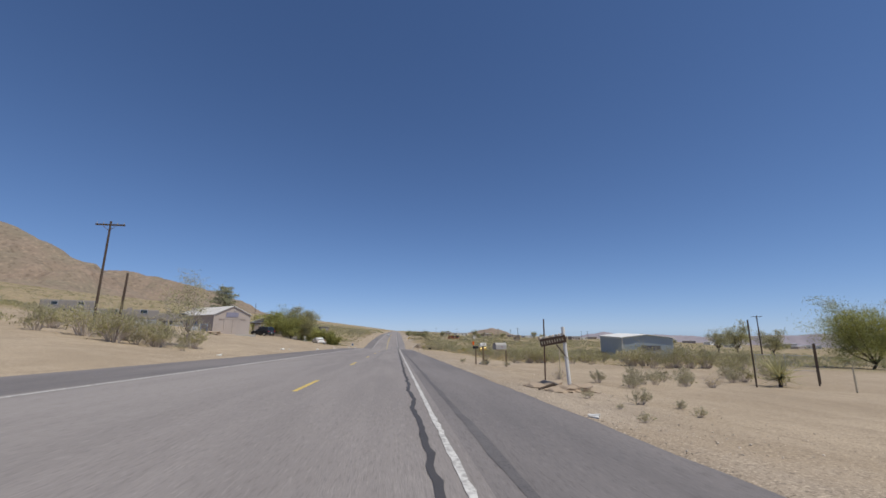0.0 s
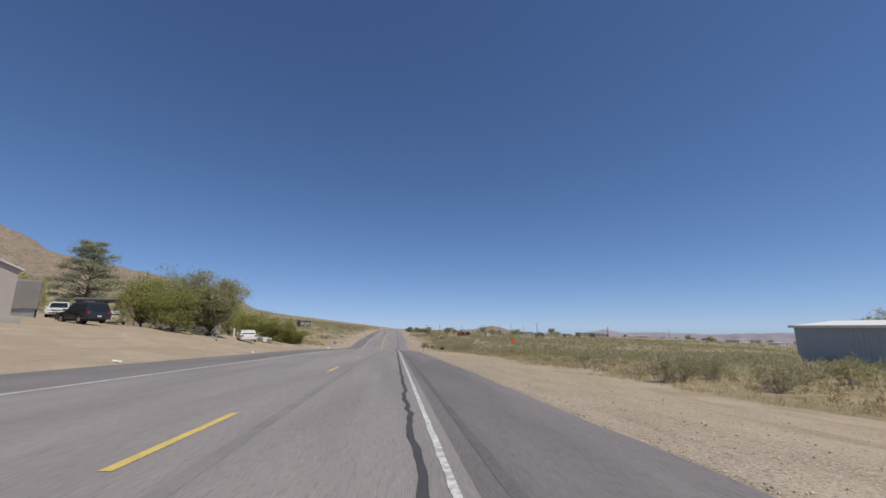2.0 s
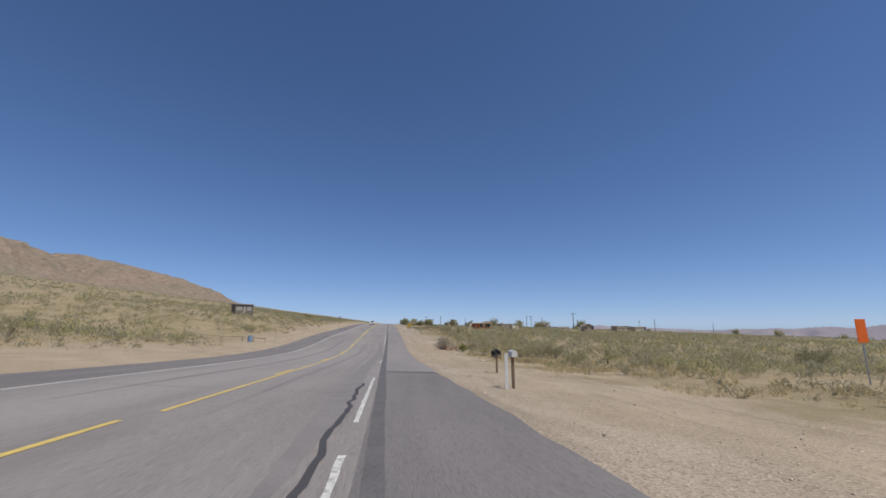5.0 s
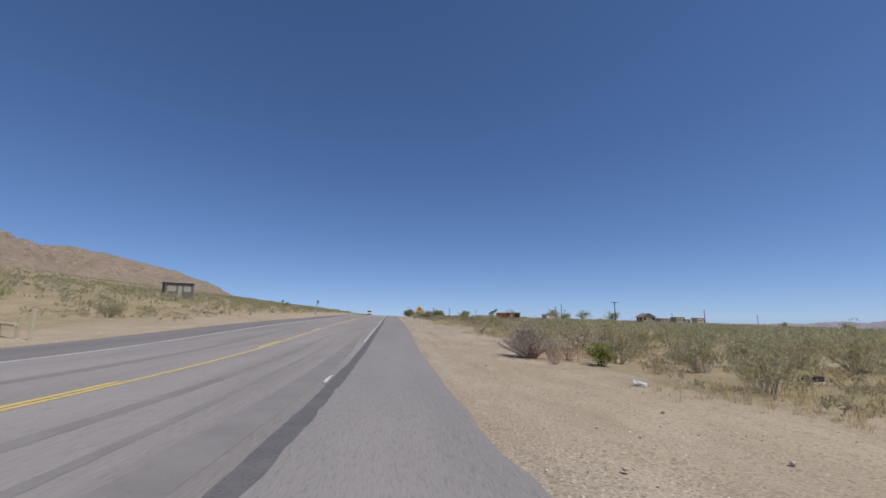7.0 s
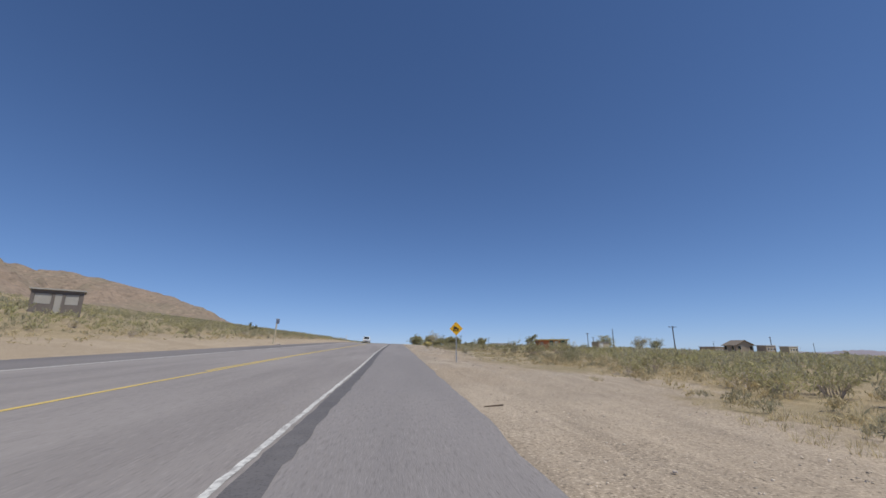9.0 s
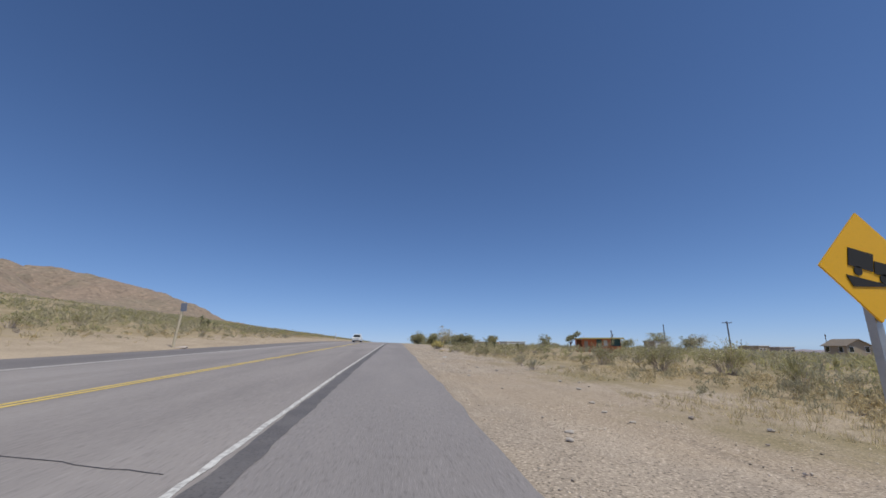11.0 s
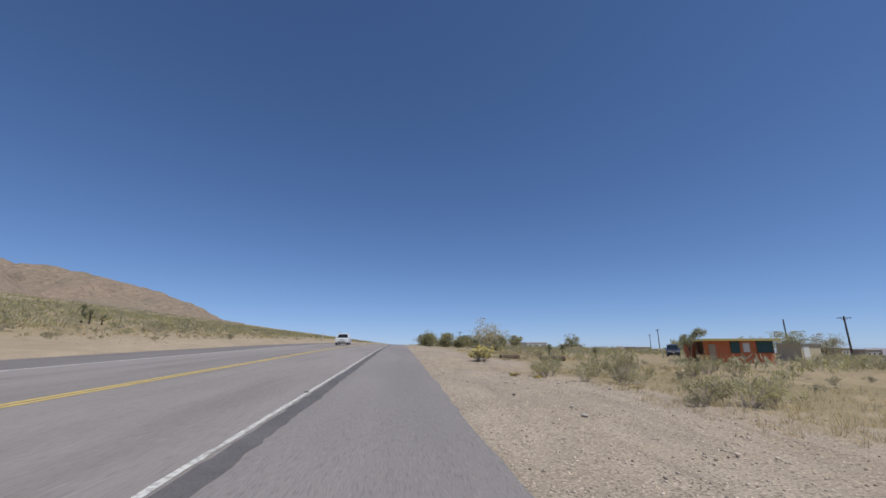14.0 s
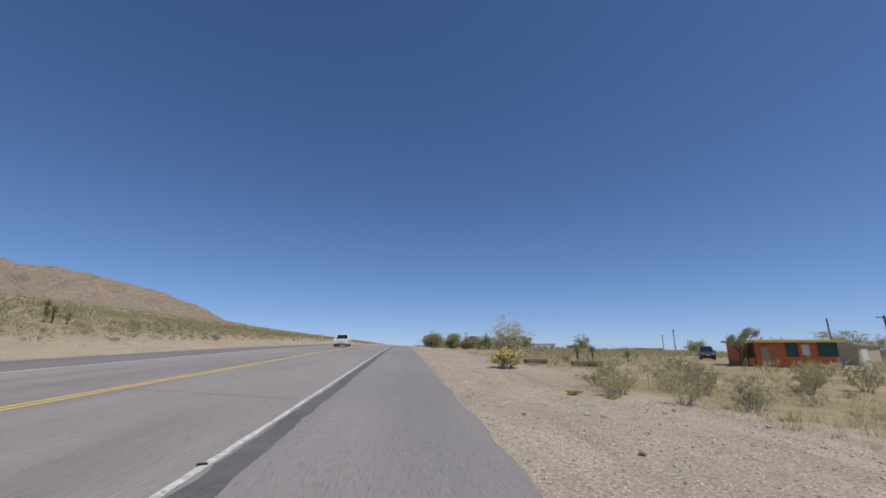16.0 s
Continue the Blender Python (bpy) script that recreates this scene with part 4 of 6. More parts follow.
pr = part("porch_roof", box(-0.4, PX - 0.3, -0.3, OY + 0.3, 2.42, 2.54), CONCRETE, oh)
part("fascia", box(-0.45, -0.4, -0.3, OY + 0.3, 2.38, 2.58), YELLOW_TRIM, pr)
part("fascia", box(-0.4, PX - 0.3, -0.35, -0.3, 2.38, 2.58), YELLOW_TRIM, pr)
window(oh, 7.3, 9.1, 1.2, 2.38, 0.03, "y", TEAL, BROWN, -1)
window(oh, 5.7, 6.4, 1.25, 2.15, 0.03, "y", WHITE_PAINT, PALE_WOOD, -1)
window(oh, 4.2, 5.2, 1.15, 2.3, 0.0, "y", TEAL, BROWN, -1)
window(oh, 0.6, 3.4, 1.15, 2.38, OX, "x", TEAL, BROWN, 1)
part("door", box(1.5, 2.3, -0.05, -0.004, 0.03, 2.05), STUCCO_TAN, oh, "pale door")
part("vent_pipe", rod((2.0, 4, 2.4), (2.0, 4, 3.1), 0.05), GREY_METAL, oh)
for r in range(5):   # courses of block on the low front wall
    for c in range(12):
        x = PX + 0.05 + c * 0.6 + (0.3 if r % 2 else 0)
        if x + 0.57 < OX and not (3.0 < x + 0.57 and x < 5.1 and r > 3):
            part("block", box(x, x + 0.57, -0.012, 0.0, 0.05 + 0.2 * r, 0.235 + 0.2 * r), ORANGE, oh)
sd = thing("garden_shed", at_ground(56.6, 275.5, 5), "small tan plywood shed beside the orange house", "shed")
part("wall", box(-1.5, 1.5, -1.5, 1.5, -0.8, 2.1), PALE_WOOD, sd)
part("roof", box(-1.7, 1.7, -1.7, 1.7, 2.1, 2.22), GREY_METAL, sd)
part("door", box(-1.2, -0.3, -1.54, -1.5, 0, 1.9), WHITE_PAINT, sd)

# abandoned cabin on the slope
rz = ground_z(-37.5, 235)
cab = thing("cabin", pose(-38.2, 234.2, rz + 0.35, 0, 0, 36) @ Matrix.Diagonal((0.7, 0.7, 0.95, 1)), "abandoned roofed cabin shell with empty window openings on the slope", "cabin")
CW, CD, CH = 7.0, 5.0, 2.75
for x0, x1, z0, z1 in ((-3.5, -3.0, 0, CH), (-3.0, -0.75, 0, 0.9), (-3.0, -0.75, 2.35, CH), (-0.75, -0.35, 0, CH), (-0.35, 0.6, 2.35, CH), (0.6, 1.0, 0, CH),
                       (1.0, 2.9, 0, 0.9), (1.0, 2.9, 2.35, CH), (2.9, 3.5, 0, CH)):
    part("front_wall", box(x0, x1, -2.5, -2.3, z0 - (3.2 if z0 == 0 else 0), z1), material("weathered_cabin_wall", (0.19, 0.165, 0.15), 0.9, scale=1.5) if x0 == -3.5 else bpy.data.materials["weathered_cabin_wall"], cab)
CWALL = bpy.data.materials["weathered_cabin_wall"]
part("window_board", box(-2.95, -0.8, -2.36, -2.33, 0.95, 2.3), CONCRETE, cab, "pale board in the window opening")
part("window_board", box(1.05, 2.85, -2.36, -2.33, 0.95, 2.3), CONCRETE, cab, "pale board in the window opening")
part("door_board", box(-0.33, 0.58, -2.4, -2.36, -0.2, 2.3), CONCRETE, cab, "pale board in the doorway")
part("back_wall", box(-3.5, 3.5, 2.3, 2.5, -3.2, CH), CWALL, cab)
part("side_wall", box(-3.5, -3.3, -2.3, 2.3, -3.2, CH), CWALL, cab)
part("side_wall", box(3.3, 3.5, -2.3, 2.3, -3.2, CH), CWALL, cab)
part("roof", box(-3.8, 3.8, -2.9, 2.8, CH, CH + 0.18), CONCRETE, cab)

SHINGLE = material("tan_shingles", (0.3, 0.25, 0.2), 0.9, other=(0.24, 0.2, 0.16), scale=1.5, fine=12, amount=0.7)
# gabled house and small houses out in the scrub
g1 = gable_house("house", pose(82.4, 262.0, ground_z(82, 262) + 0.7, 0, 0, -100) @ Matrix.Diagonal((0.68, 0.68, 0.8, 1)), 6.4, 5.4, 2.1, 3.3, STUCCO_TAN, SHINGLE, "tan gabled house with a tan shingle roof in the scrub", 0.5, 0, "tan shingle roof")
for y in (-2.5, 1.2):
    window(g1, y + 0.3, y + 1.3, 0.7, 1.8, 3.2, "x", None, WHITE_PAINT, 1)
    window(g1, y - 0.2, y + 0.9, 0.7, 1.8, -2.7, "y", None, WHITE_PAINT, -1)


def flat_house(m, w, d, h, wall, label):
    b = thing("house", m, label, "house")
    part("wall", box(-w / 2, w / 2, -d / 2, d / 2, -1.5, h), wall, b)
    part("roof", box(-w / 2 - 0.4, w / 2 + 0.4, -d / 2 - 0.4, d / 2 + 0.4, h, h + 0.22), WHITE_METAL, b)
    for k in range(3):
        x = -w * 0.36 + k * w * 0.3
        window(b, x, x + 1.2, 0.9, 2.0, -d / 2, "y", None, WHITE_PAINT, -1)
    part("door", box(w * 0.36, w * 0.36 + 0.9, -d / 2 - 0.05, -d / 2, -0.1, 2.0), BROWN, b)
    return b


for x, y, w in ((432, 632, 16), (452, 617, 12), (470, 603, 18), (489, 583, 14), (507, 568, 20), (547, 520, 34), (575, 500, 16), (395, 650, 16), (350, 690, 18)):
    flat_house(pose(x, y, ground_z(x, y) + 0.1, 0, 0, -35), w, 8, 4.2, WHITE_PAINT if w != 18 else STUCCO, "long low pale house far across the plain")
for x, y, w, wall, lb in ((150, 350, 8, STUCCO_TAN, "low tan house with a flat roof in the scrub"), (163, 352, 8, STUCCO, "low pale stucco house with a flat roof in the scrub"),
                          (70, 420, 12, WHITE_PAINT, "low white house far out in the scrub"), (105, 455, 10, STUCCO_TAN, "low tan house far out in the scrub"),
                          (130, 430, 12, STUCCO, "low pale stucco house far out in the scrub"), (150, 440, 14, WHITE_PAINT, "long white house far out in the scrub"),
                          (60, 470, 10, STUCCO_TAN, "low tan house far out in the scrub"), (230, 480, 16, WHITE_PAINT, "long white house far out in the scrub"),
                          (265, 470, 12, WHITE_PAINT, "low white house far out in the scrub"), (330, 500, 18, WHITE_PAINT, "long white house far out in the scrub"),
                          (390, 460, 20, WHITE_PAINT, "long white house far out in the scrub"), (420, 380, 16, STUCCO, "low pale stucco house far out in the scrub"),
                          (300, 330, 14, WHITE_PAINT, "low white house far out in the scrub"), (36, 520, 12, STUCCO_TAN, "low tan house far out in the scrub")):
    flat_house(pose(x, y, ground_z(x, y) + 0.1, 0, 0, 20 - 40 * ((x * 7 + y) % 10) / 10), w, 7, 2.9, wall, lb)

for x, y, wall in ((105.4, 278, STUCCO_TAN), (117.0, 282.5, PALE_WOOD)):
    flat_house(pose(x, y, ground_z(x, y) + 0.9, 0, 0, 14) @ Matrix.Diagonal((0.5, 0.34, 0.6, 1)), 8, 7, 2.9, wall, "small low tan house with a flat roof in the scrub")

# ---- poles, signs and roadside things ----
def utility_pole(m, height, label, lean=(0, 0), arms=1, r=0.15, insul=True):
    p = thing("utility_pole", m, label, "utility pole")
    top = Vector((lean[0], lean[1], height))
    part("pole", rod((0, 0, -0.6), top, r, r * 0.72, 10), POLE_WOOD, p)
    for k in range(arms):
        z = height - 0.35 - 0.9 * k
        part("crossarm", box(-1.25 + lean[0], 1.25 + lean[0], -0.07 + lean[1], 0.07 + lean[1], z - 0.07, z + 0.07), POLE_WOOD, p)
        if insul:
            for x in (-1.15, -0.6, 0.6, 1.15):
                part("insulator", rod((x + lean[0], lean[1], z + 0.07), (x + lean[0], lean[1], z + 0.24), 0.05, 0.03, 6), GREY_METAL, p)
        for s in (-1, 1):
            part("brace", rod((lean[0], lean[1] - 0.08, z - 0.6), (s * 0.7 + lean[0], lean[1] - 0.08, z - 0.02), 0.02, None, 5), RUST, p)
    return p


utility_pole(pose(-25, 40.7, ground_z(-25, 40.7), 0, 0, 5), 10.5, "dark wooden utility pole with one crossarm on the sand", (0.05, 0), 1, 0.115)
utility_pole(pose(-19, 34.6, ground_z(-19, 34.6)), 5.3, "short dark wooden pole leaning beside the brush", (0.15, 0), 0, 0.105)
utility_pole(pose(-33.5, 108.5, ground_z(-33.5, 108.5), 0, 0, 20), 8.2, "thin dark wooden pole behind the trees", (0, 0), 0, 0.07, False)
utility_pole(pose(-60, 68, ground_z(-60, 68)), 7.5, "dark wooden utility pole above the yard", (0.1, 0), 1)
utility_pole(pose(-45, 30, ground_z(-45, 30)), 6.0, "dark wooden pole on the slope", (0.3, 0), 0)
utility_pole(pose(-70, 150, ground_z(-70, 150)), 8.0, "dark wooden utility pole on the slope", (0, 0), 1)
utility_pole(pose(95, 300.2, ground_z(95, 300.2), 0, 0, -15), 8.4, "dark wooden utility pole with a crossarm in the scrub", (0, 0), 1, 0.2)
utility_pole(pose(111.1, 109.6, ground_z(111.1, 109.6), 0, 0, -45), 12.4, "dark wooden utility pole beyond the metal shed", (0, 0), 1, 0.2)
utility_pole(pose(65.8, 285.5, ground_z(65.8, 285.5)), 6.0, "bare dark pole beside the orange house", (0, 0), 0, 0.12)
for x, y, h in ((160, 330, 8), (118, 400, 8), (75, 480, 8), (210, 420, 9), (260, 400, 9), (44, 420, 7), (30, 390, 6), (95, 360, 8)):
    utility_pole(pose(x, y, ground_z(x, y), 0, 0, 30), h, "dark wooden utility pole far out in the scrub", (0, 0), 1, 0.16, False)

# leaning pale post with a small sign on the bank
lp = thing("sign_post", at_ground(-10.4, 231.8), "leaning pale wooden post with a small blue-grey sign", "sign post")
part("post", rod((0, 0, -0.4), (0.32, 0.1, 3.2), 0.09, 0.085, 8), PALE_WOOD, lp)
part("panel", box(0.18, 0.6, 0.0, 0.03, 2.55, 3.15, 0.01), material("blue_grey_panel", (0.2, 0.23, 0.3), 0.6, scale=3), lp, "small blue-grey panel")
slab_tag(part("brush_debris", ball((0, 0, 0.05), 0.3, (1.6, 0.8, 0.4), 2, 0.6), DEAD_WOOD), "small heap of dry brush at the foot of the post", "brush", at_ground(-9.9, 232.2))
# white marker post
slab_tag(part("marker_post", box(-0.09, 0.09, -0.02, 0.02, -0.3, 2.0, 0.01), WHITE_PAINT), "slim white roadside marker post", "marker post", at_ground(-13.0, 330))
# two white panels on stakes by the short pole
for dx in (0, 0.45):
    s = thing("sign_stake", at_ground(-18.2 + dx, 35.6), "narrow white sign panel on a stake beside the pole", "sign")
    part("stake", box(-0.03, 0.03, -0.03, 0.03, -0.3, 1.4), PALE_WOOD, s)
    part("panel", box(-0.15, 0.15, -0.05, -0.03, 0.55, 1.6), WHITE_PAINT, s)

# yellow warning sign with the black picture of a truck on a slope
ws = thing("warning_sign", at_ground(9.0, 203.2, 0, 0.3), "yellow diamond warning sign with a black truck on a slope", "warning sign")
part("post", box(-0.03, 0.03, -0.03, 0.03, -0.5, 2.5), GREY_METAL, ws)
bm = box(-0.3, 0.3, -0.055, -0.04, -0.3, 0.3, 0.0)
bmesh.ops.transform(bm, matrix=Matrix.Translation((0, 0, 2.35)) @ Matrix.Rotation(radians(45), 4, "Y"), verts=bm.verts)
pn = part("panel", bm, SIGN_YELLOW, ws, "yellow diamond panel")
for a in ((-0.18, 0.03, 2.31, 2.45), (0.04, 0.16, 2.3, 2.4)):
    bm = box(a[0], a[1], -0.062, -0.057, a[2], a[3])
    bmesh.ops.transform(bm, matrix=Matrix.Translation((0, 0, 2.35)) @ Matrix.Rotation(radians(14), 4, "Y") @ Matrix.Translation((0, 0, -2.35)), verts=bm.verts)
    part("symbol", bm, INK, pn)
for x, z in ((-0.11, 2.31), (0.1, 2.25)):
    part("symbol", rod((x, -0.062, z), (x, -0.057, z), 0.036, None, 12), INK, pn)
part("symbol", extrude_profile([(-0.22, 2.28), (0.2, 2.19), (-0.18, 2.19)], -0.062, -0.058), INK, pn)

# orange work sign out in the scrub
wk = thing("work_sign", at_ground(27.5, 128), "orange work sign standing in the scrub", "sign")
part("post", rod((0, 0, -0.3), (0, 0, 2.0), 0.04), GREY_METAL, wk)
part("panel", box(-0.3, 0.3, -0.05, -0.03, 2.0, 3.15, 0.02), SIGN_ORANGE, wk)

# ranch sign at the driveway: a slanted board that hangs from a white post
gs = thing("ranch_sign", pose(8.75, 13.2, ground_z(8.75, 13.2) + 0.12, 0, 0, -30) @ Matrix.Scale(0.74, 4), "slanted wooden ranch sign with stones on top between poles", "ranch sign")
part("white_post", rod((0.1, 0, -0.3), (-0.08, 0, 2.6), 0.085, 0.08, 8), WHITE_PAINT, gs, "peeling white post")
part("thin_post", rod((-1.26, 1.6, -0.3), (-1.2, 1.6, 3.0), 0.04, 0.035, 8), RUST, gs, "thin dark post")
part("thin_post", rod((-0.57, 2.0, -0.3), (-0.55, 2.0, 1.6), 0.035, 0.03, 8), PALE_WOOD, gs)
TILT = Matrix.Translation((-0.5, 0, 2.0)) @ Matrix.Rotation(radians(-11), 4, "Y") @ Matrix.Translation((0.5, 0, -2.0))


def slanted(name, bm, mat, parent, label=""):
    bmesh.ops.transform(bm, matrix=TILT, verts=bm.verts)
    return part(name, bm, mat, parent, label)


board = slanted("board", box(-1.15, 0.05, -0.1, -0.04, 1.8, 2.14, 0.01), BROWN, gs, "dark wooden name board")
for k in range(9):
    x = -1.08 + k * 0.12
    slanted("lettering", box(x, x + 0.045, -0.115, -0.1, 1.89, 2.03), PALE_WOOD, board)
for k in range(8):
    x = -1.08 + k * 0.145
    slanted("stone", ball((x, -0.07, 2.19), 0.08, (1, 0.8, 0.8), 1, 0.5), (GRAVEL, CONCRETE)[k % 2], board)
part("brace", rod((0.05, -0.05, 1.2), (-0.4, -0.05, 1.8), 0.03), BARK, gs)
slab_tag(part("driftwood", rod((-0.5, 0, 0.04), (0.0, 0.12, 0.22), 0.03, 0.05, 7), BARK), "dry twisted log at the foot of the ranch sign", "driftwood", at_ground(8.0, 12.5, -30))
for x, y, r in ((8.3, 13.9, 0.5), (8.85, 12.8, 0.5), (8.4, 12.6, 0.4)):
    slab_tag(part("dirt_mound", ball((0, 0, 0), r, (1.4, 1.1, 0.45), 3, 0.6), SAND), "low heap of dirt at the foot of the ranch sign", "dirt mound", at_ground(x, y))


MAIL_GREY = material("dull_grey_mailbox_steel", (0.42, 0.41, 0.4), 0.55, metal=0.25, other=(0.33, 0.32, 0.31), scale=7, fine=40, amount=0.7, bump=0.05)

FADED_INK = material("faded_lettering", (0.16, 0.155, 0.15), 0.8, scale=4, amount=0.4, bump=0.0)


# mailboxes on their posts
def mailbox(m, mat, label, post_h=1.05, size=1.0, tilt=0.0, turn=0.0, cantilever=False, letters=0):
    b = thing("mailbox", m, label, "mailbox", "mailboxes by the road")
    w, h, l = 0.085 * size, 0.2 * size, 0.2 * size
    part("post", box(-0.045, 0.045, -0.045, 0.045, -0.35, post_h, 0.006), WOOD, b, "weathered square wooden post")
    if cantilever:
        part("arm", box(-0.75, 0.06, -0.05, 0.05, post_h - 0.02, post_h + 0.06, 0.006), PALE_WOOD, b)
    off = -0.42 if cantilever else 0.0
    rot = Matrix.Translation((off, 0, post_h + (0.07 if cantilever else 0.012))) @ Matrix.Rotation(radians(turn), 4, "Z") @ Matrix.Rotation(radians(tilt), 4, "Y")
    bm = bmesh.new()
    sec = [(-w, 0), (w, 0), (w, h * 0.55)] + [(w * math.cos(a), h * 0.55 + w * math.sin(a)) for a in [math.pi * k / 8 for k in range(1, 8)]] + [(-w, h * 0.55)]
    secs = [[(x, y, z) for y, z in sec] for x in (-l, l)]
    lofted(secs, bm)
    bmesh.ops.transform(bm, matrix=rot, verts=bm.verts)
    shell = part("shell", bm, mat, b)
    bm = bmesh.new()
    lofted([[(x, y * 1.04, z * 1.03) for y, z in sec] for x in (-l - 0.025, -l - 0.004)], bm)
    bmesh.ops.transform(bm, matrix=rot, verts=bm.verts)
    part("door", bm, mat, b)
    bm = box(-0.03, 0.05, -w - 0.014, -w - 0.004, h * 0.42, h * 0.48)
    box(0.03, 0.05, -w - 0.016, -w - 0.004, h * 0.25, h * 0.48, 0, bm)
    bmesh.ops.transform(bm, matrix=rot, verts=bm.verts)
    part("flag", bm, RED, b, "faded red flag")
    for k in range(letters):
        bm = box(-0.02 + 0.035 * k, 0.0 + 0.035 * k, -w - 0.006, -w - 0.002, h * 0.62, h * 0.78)
        bmesh.ops.transform(bm, matrix=rot, verts=bm.verts)
        part("number_mark", bm, INK, shell)
    for k in range(8 if cantilever else 0):
        y, z = -w * 0.75 + 0.032 * (k % 4) * size, h * (0.5 if k < 4 else 0.12)
        bm = box(-l - 0.03, -l - 0.026, y, y + 0.007 * size, z, z + h * 0.2)
        bmesh.ops.transform(bm, matrix=rot, verts=bm.verts)
        part("number_mark", bm, FADED_INK, shell)
    return b


mailbox(at_ground(8.74, 28.95, 0), BLACK, "black mailbox on a weathered wooden post by the road", 1.08, 1.0, 0, 38)
mailbox(at_ground(9.33, 29.12, 0), GOLD, "gold-painted mailbox tilted on a weathered wooden post", 0.97, 1.2, -9, 8, False, 0)
mailbox(at_ground(9.06, 27.9, 0), WHITE_PAINT, "white mailbox with dark numbers on a weathered wooden post", 1.25, 1.08, -5, 12, False, 5)
mailbox(at_ground(10.72, 28.0, -12), MAIL_GREY, "large grey mailbox on a wooden arm and post", 1.1, 2.25, 0, 34, True)
slab_tag(part("rock", ball((0, 0, 0.07), 0.14, (1.1, 1, 0.8), 3, 0.25), CONCRETE), "pale round rock at the foot of the mailbox posts", "rock", at_ground(9.1, 28.85))
pot = bmesh.new()
lofted([[(r * math.cos(k * math.tau / 16), r * math.sin(k * math.tau / 16), z) for k in range(16)] for r, z in ((0.1, 0), (0.17, 0.3), (0.19, 0.31), (0.19, 0.36), (0.16, 0.36), (0.12, 0.12))], pot)
slab_tag(part("flower_pot", pot, WOOD), "empty brown clay pot behind the mailbox posts", "flower pot", pose(9.55, 29.5, ground_z(9.55, 29.5)))

mailbox(at_ground(8.5, 124.6, 0), WHITE_PAINT, "white mailbox on a white post far down the road", 1.05, 1.1, 0, 90)
mailbox(at_ground(10.2, 133.0, 0), BLACK, "black mailbox on a wooden post at a driveway", 1.05, 1.0, 0, 90)
slab_tag(part("marker_post", box(-0.06, 0.06, -0.02, 0.02, -0.3, 1.15), WHITE_PAINT), "white marker post beside the road", "marker post", at_ground(8.15, 124.2))

# dark fence posts and wire gate behind the drive
for x, y, h in ((20.3, 18.0, 3.2), (24.4, 18.6, 2.1), (25.4, 19.4, 2.1), (22.6, 15.5, 1.1)):
    slab_tag(part("fence_post", rod((0, 0, -0.3), (0.03, 0, h), 0.038, 0.034, 7), POLE_WOOD if h > 1.5 else PALE_WOOD), "thin upright fence post in the sand", "fence post", at_ground(x, y), "posts by the driveway")
gt = thing("wire_gate", at_ground(42.5, 37.5, -38), "galvanised tube gate with wire mesh behind the drive", "gate")
for x in (-2.4, 0, 2.4):
    part("post", rod((x, 0, -0.3), (x, 0, 1.7), 0.035), GREY_METAL, gt)
for z in (0.15, 1.6):
    part("rail", rod((-2.4, 0, z), (2.4, 0, z), 0.025), GREY_METAL, gt)
wire = bmesh.new()
for k in range(31):
    x = -2.4 + 0.16 * k
    rod((x, 0, 0.15), (x, 0, 1.6), 0.005, None, 3, wire)
for k in range(9):
    rod((-2.4, 0, 0.25 + 0.16 * k), (2.4, 0, 0.25 + 0.16 * k), 0.005, None, 3, wire)
part("mesh", wire, GREY_METAL, gt)

# rail fence with a blue barrel on the far side
fence = thing("rail_fence", at_ground(-12.4, 168.9), "pale wooden rail fence beside the dirt track", "fence")
FZ = ground_z(-12.4, 168.9)
FP = [(-12.4 - 2.0 * k, 168.9 + 1.5 * k) for k in range(9)]
for x, y in FP[:3]:
    z = ground_z(x, y) - FZ
    part("post", box(x + 12.4 - 0.06, x + 12.4 + 0.06, y - 168.96, y - 168.84, z - 0.4, z + 0.86, 0.01), PALE_WOOD, fence)
for (x0, y0), (x1, y1) in zip(FP, FP[1:]):
    part("rail", rod((x0 + 12.4, y0 - 169.02, ground_z(x0, y0) - FZ + 0.62), (x1 + 12.4, y1 - 169.02, ground_z(x1, y1) - FZ + 0.62), 0.075, None, 8), PALE_WOOD, fence)
for x, y in FP[4::2]:
    z = ground_z(x, y) - FZ
    part("stub", box(x + 12.4 - 0.08, x + 12.4 + 0.08, y - 169.1, y - 168.94, z - 0.4, z + 0.58, 0.01), PALE_WOOD, fence)
slab_tag(part("gate_post", box(-0.06, 0.06, -0.06, 0.06, -0.4, 1.35, 0.01), PALE_WOOD), "tall pale wooden gate post at the end of the fence", "post", at_ground(-10.7, 167.5))
bl = bmesh.new()
lofted([[(r * math.cos(k * math.tau / 18), r * math.sin(k * math.tau / 18), z) for k in range(18)] for r, z in ((0.27, 0), (0.3, 0.05), (0.3, 0.3), (0.31, 0.32), (0.3, 0.34), (0.3, 0.6), (0.31, 0.62), (0.3, 0.64), (0.29, 0.9))], bl)
slab_tag(part("barrel", bl, BLUE), "faded blue plastic barrel beside the fence", "barrel", pose(-14.9, 170.4, ground_z(-14.9, 170.4) - 0.04))


def tyre_mesh():
    """A tyre standing on its tread."""
    tb = bmesh.new()
    lofted([[((0.33 + 0.11 * math.cos(a)) * math.cos(k * math.tau / 24), 0.11 * math.sin(a), (0.33 + 0.11 * math.cos(a)) * math.sin(k * math.tau / 24)) for k in range(24)] for a in [math.tau * j / 10 - math.pi for j in range(11)]], tb)
    return tb


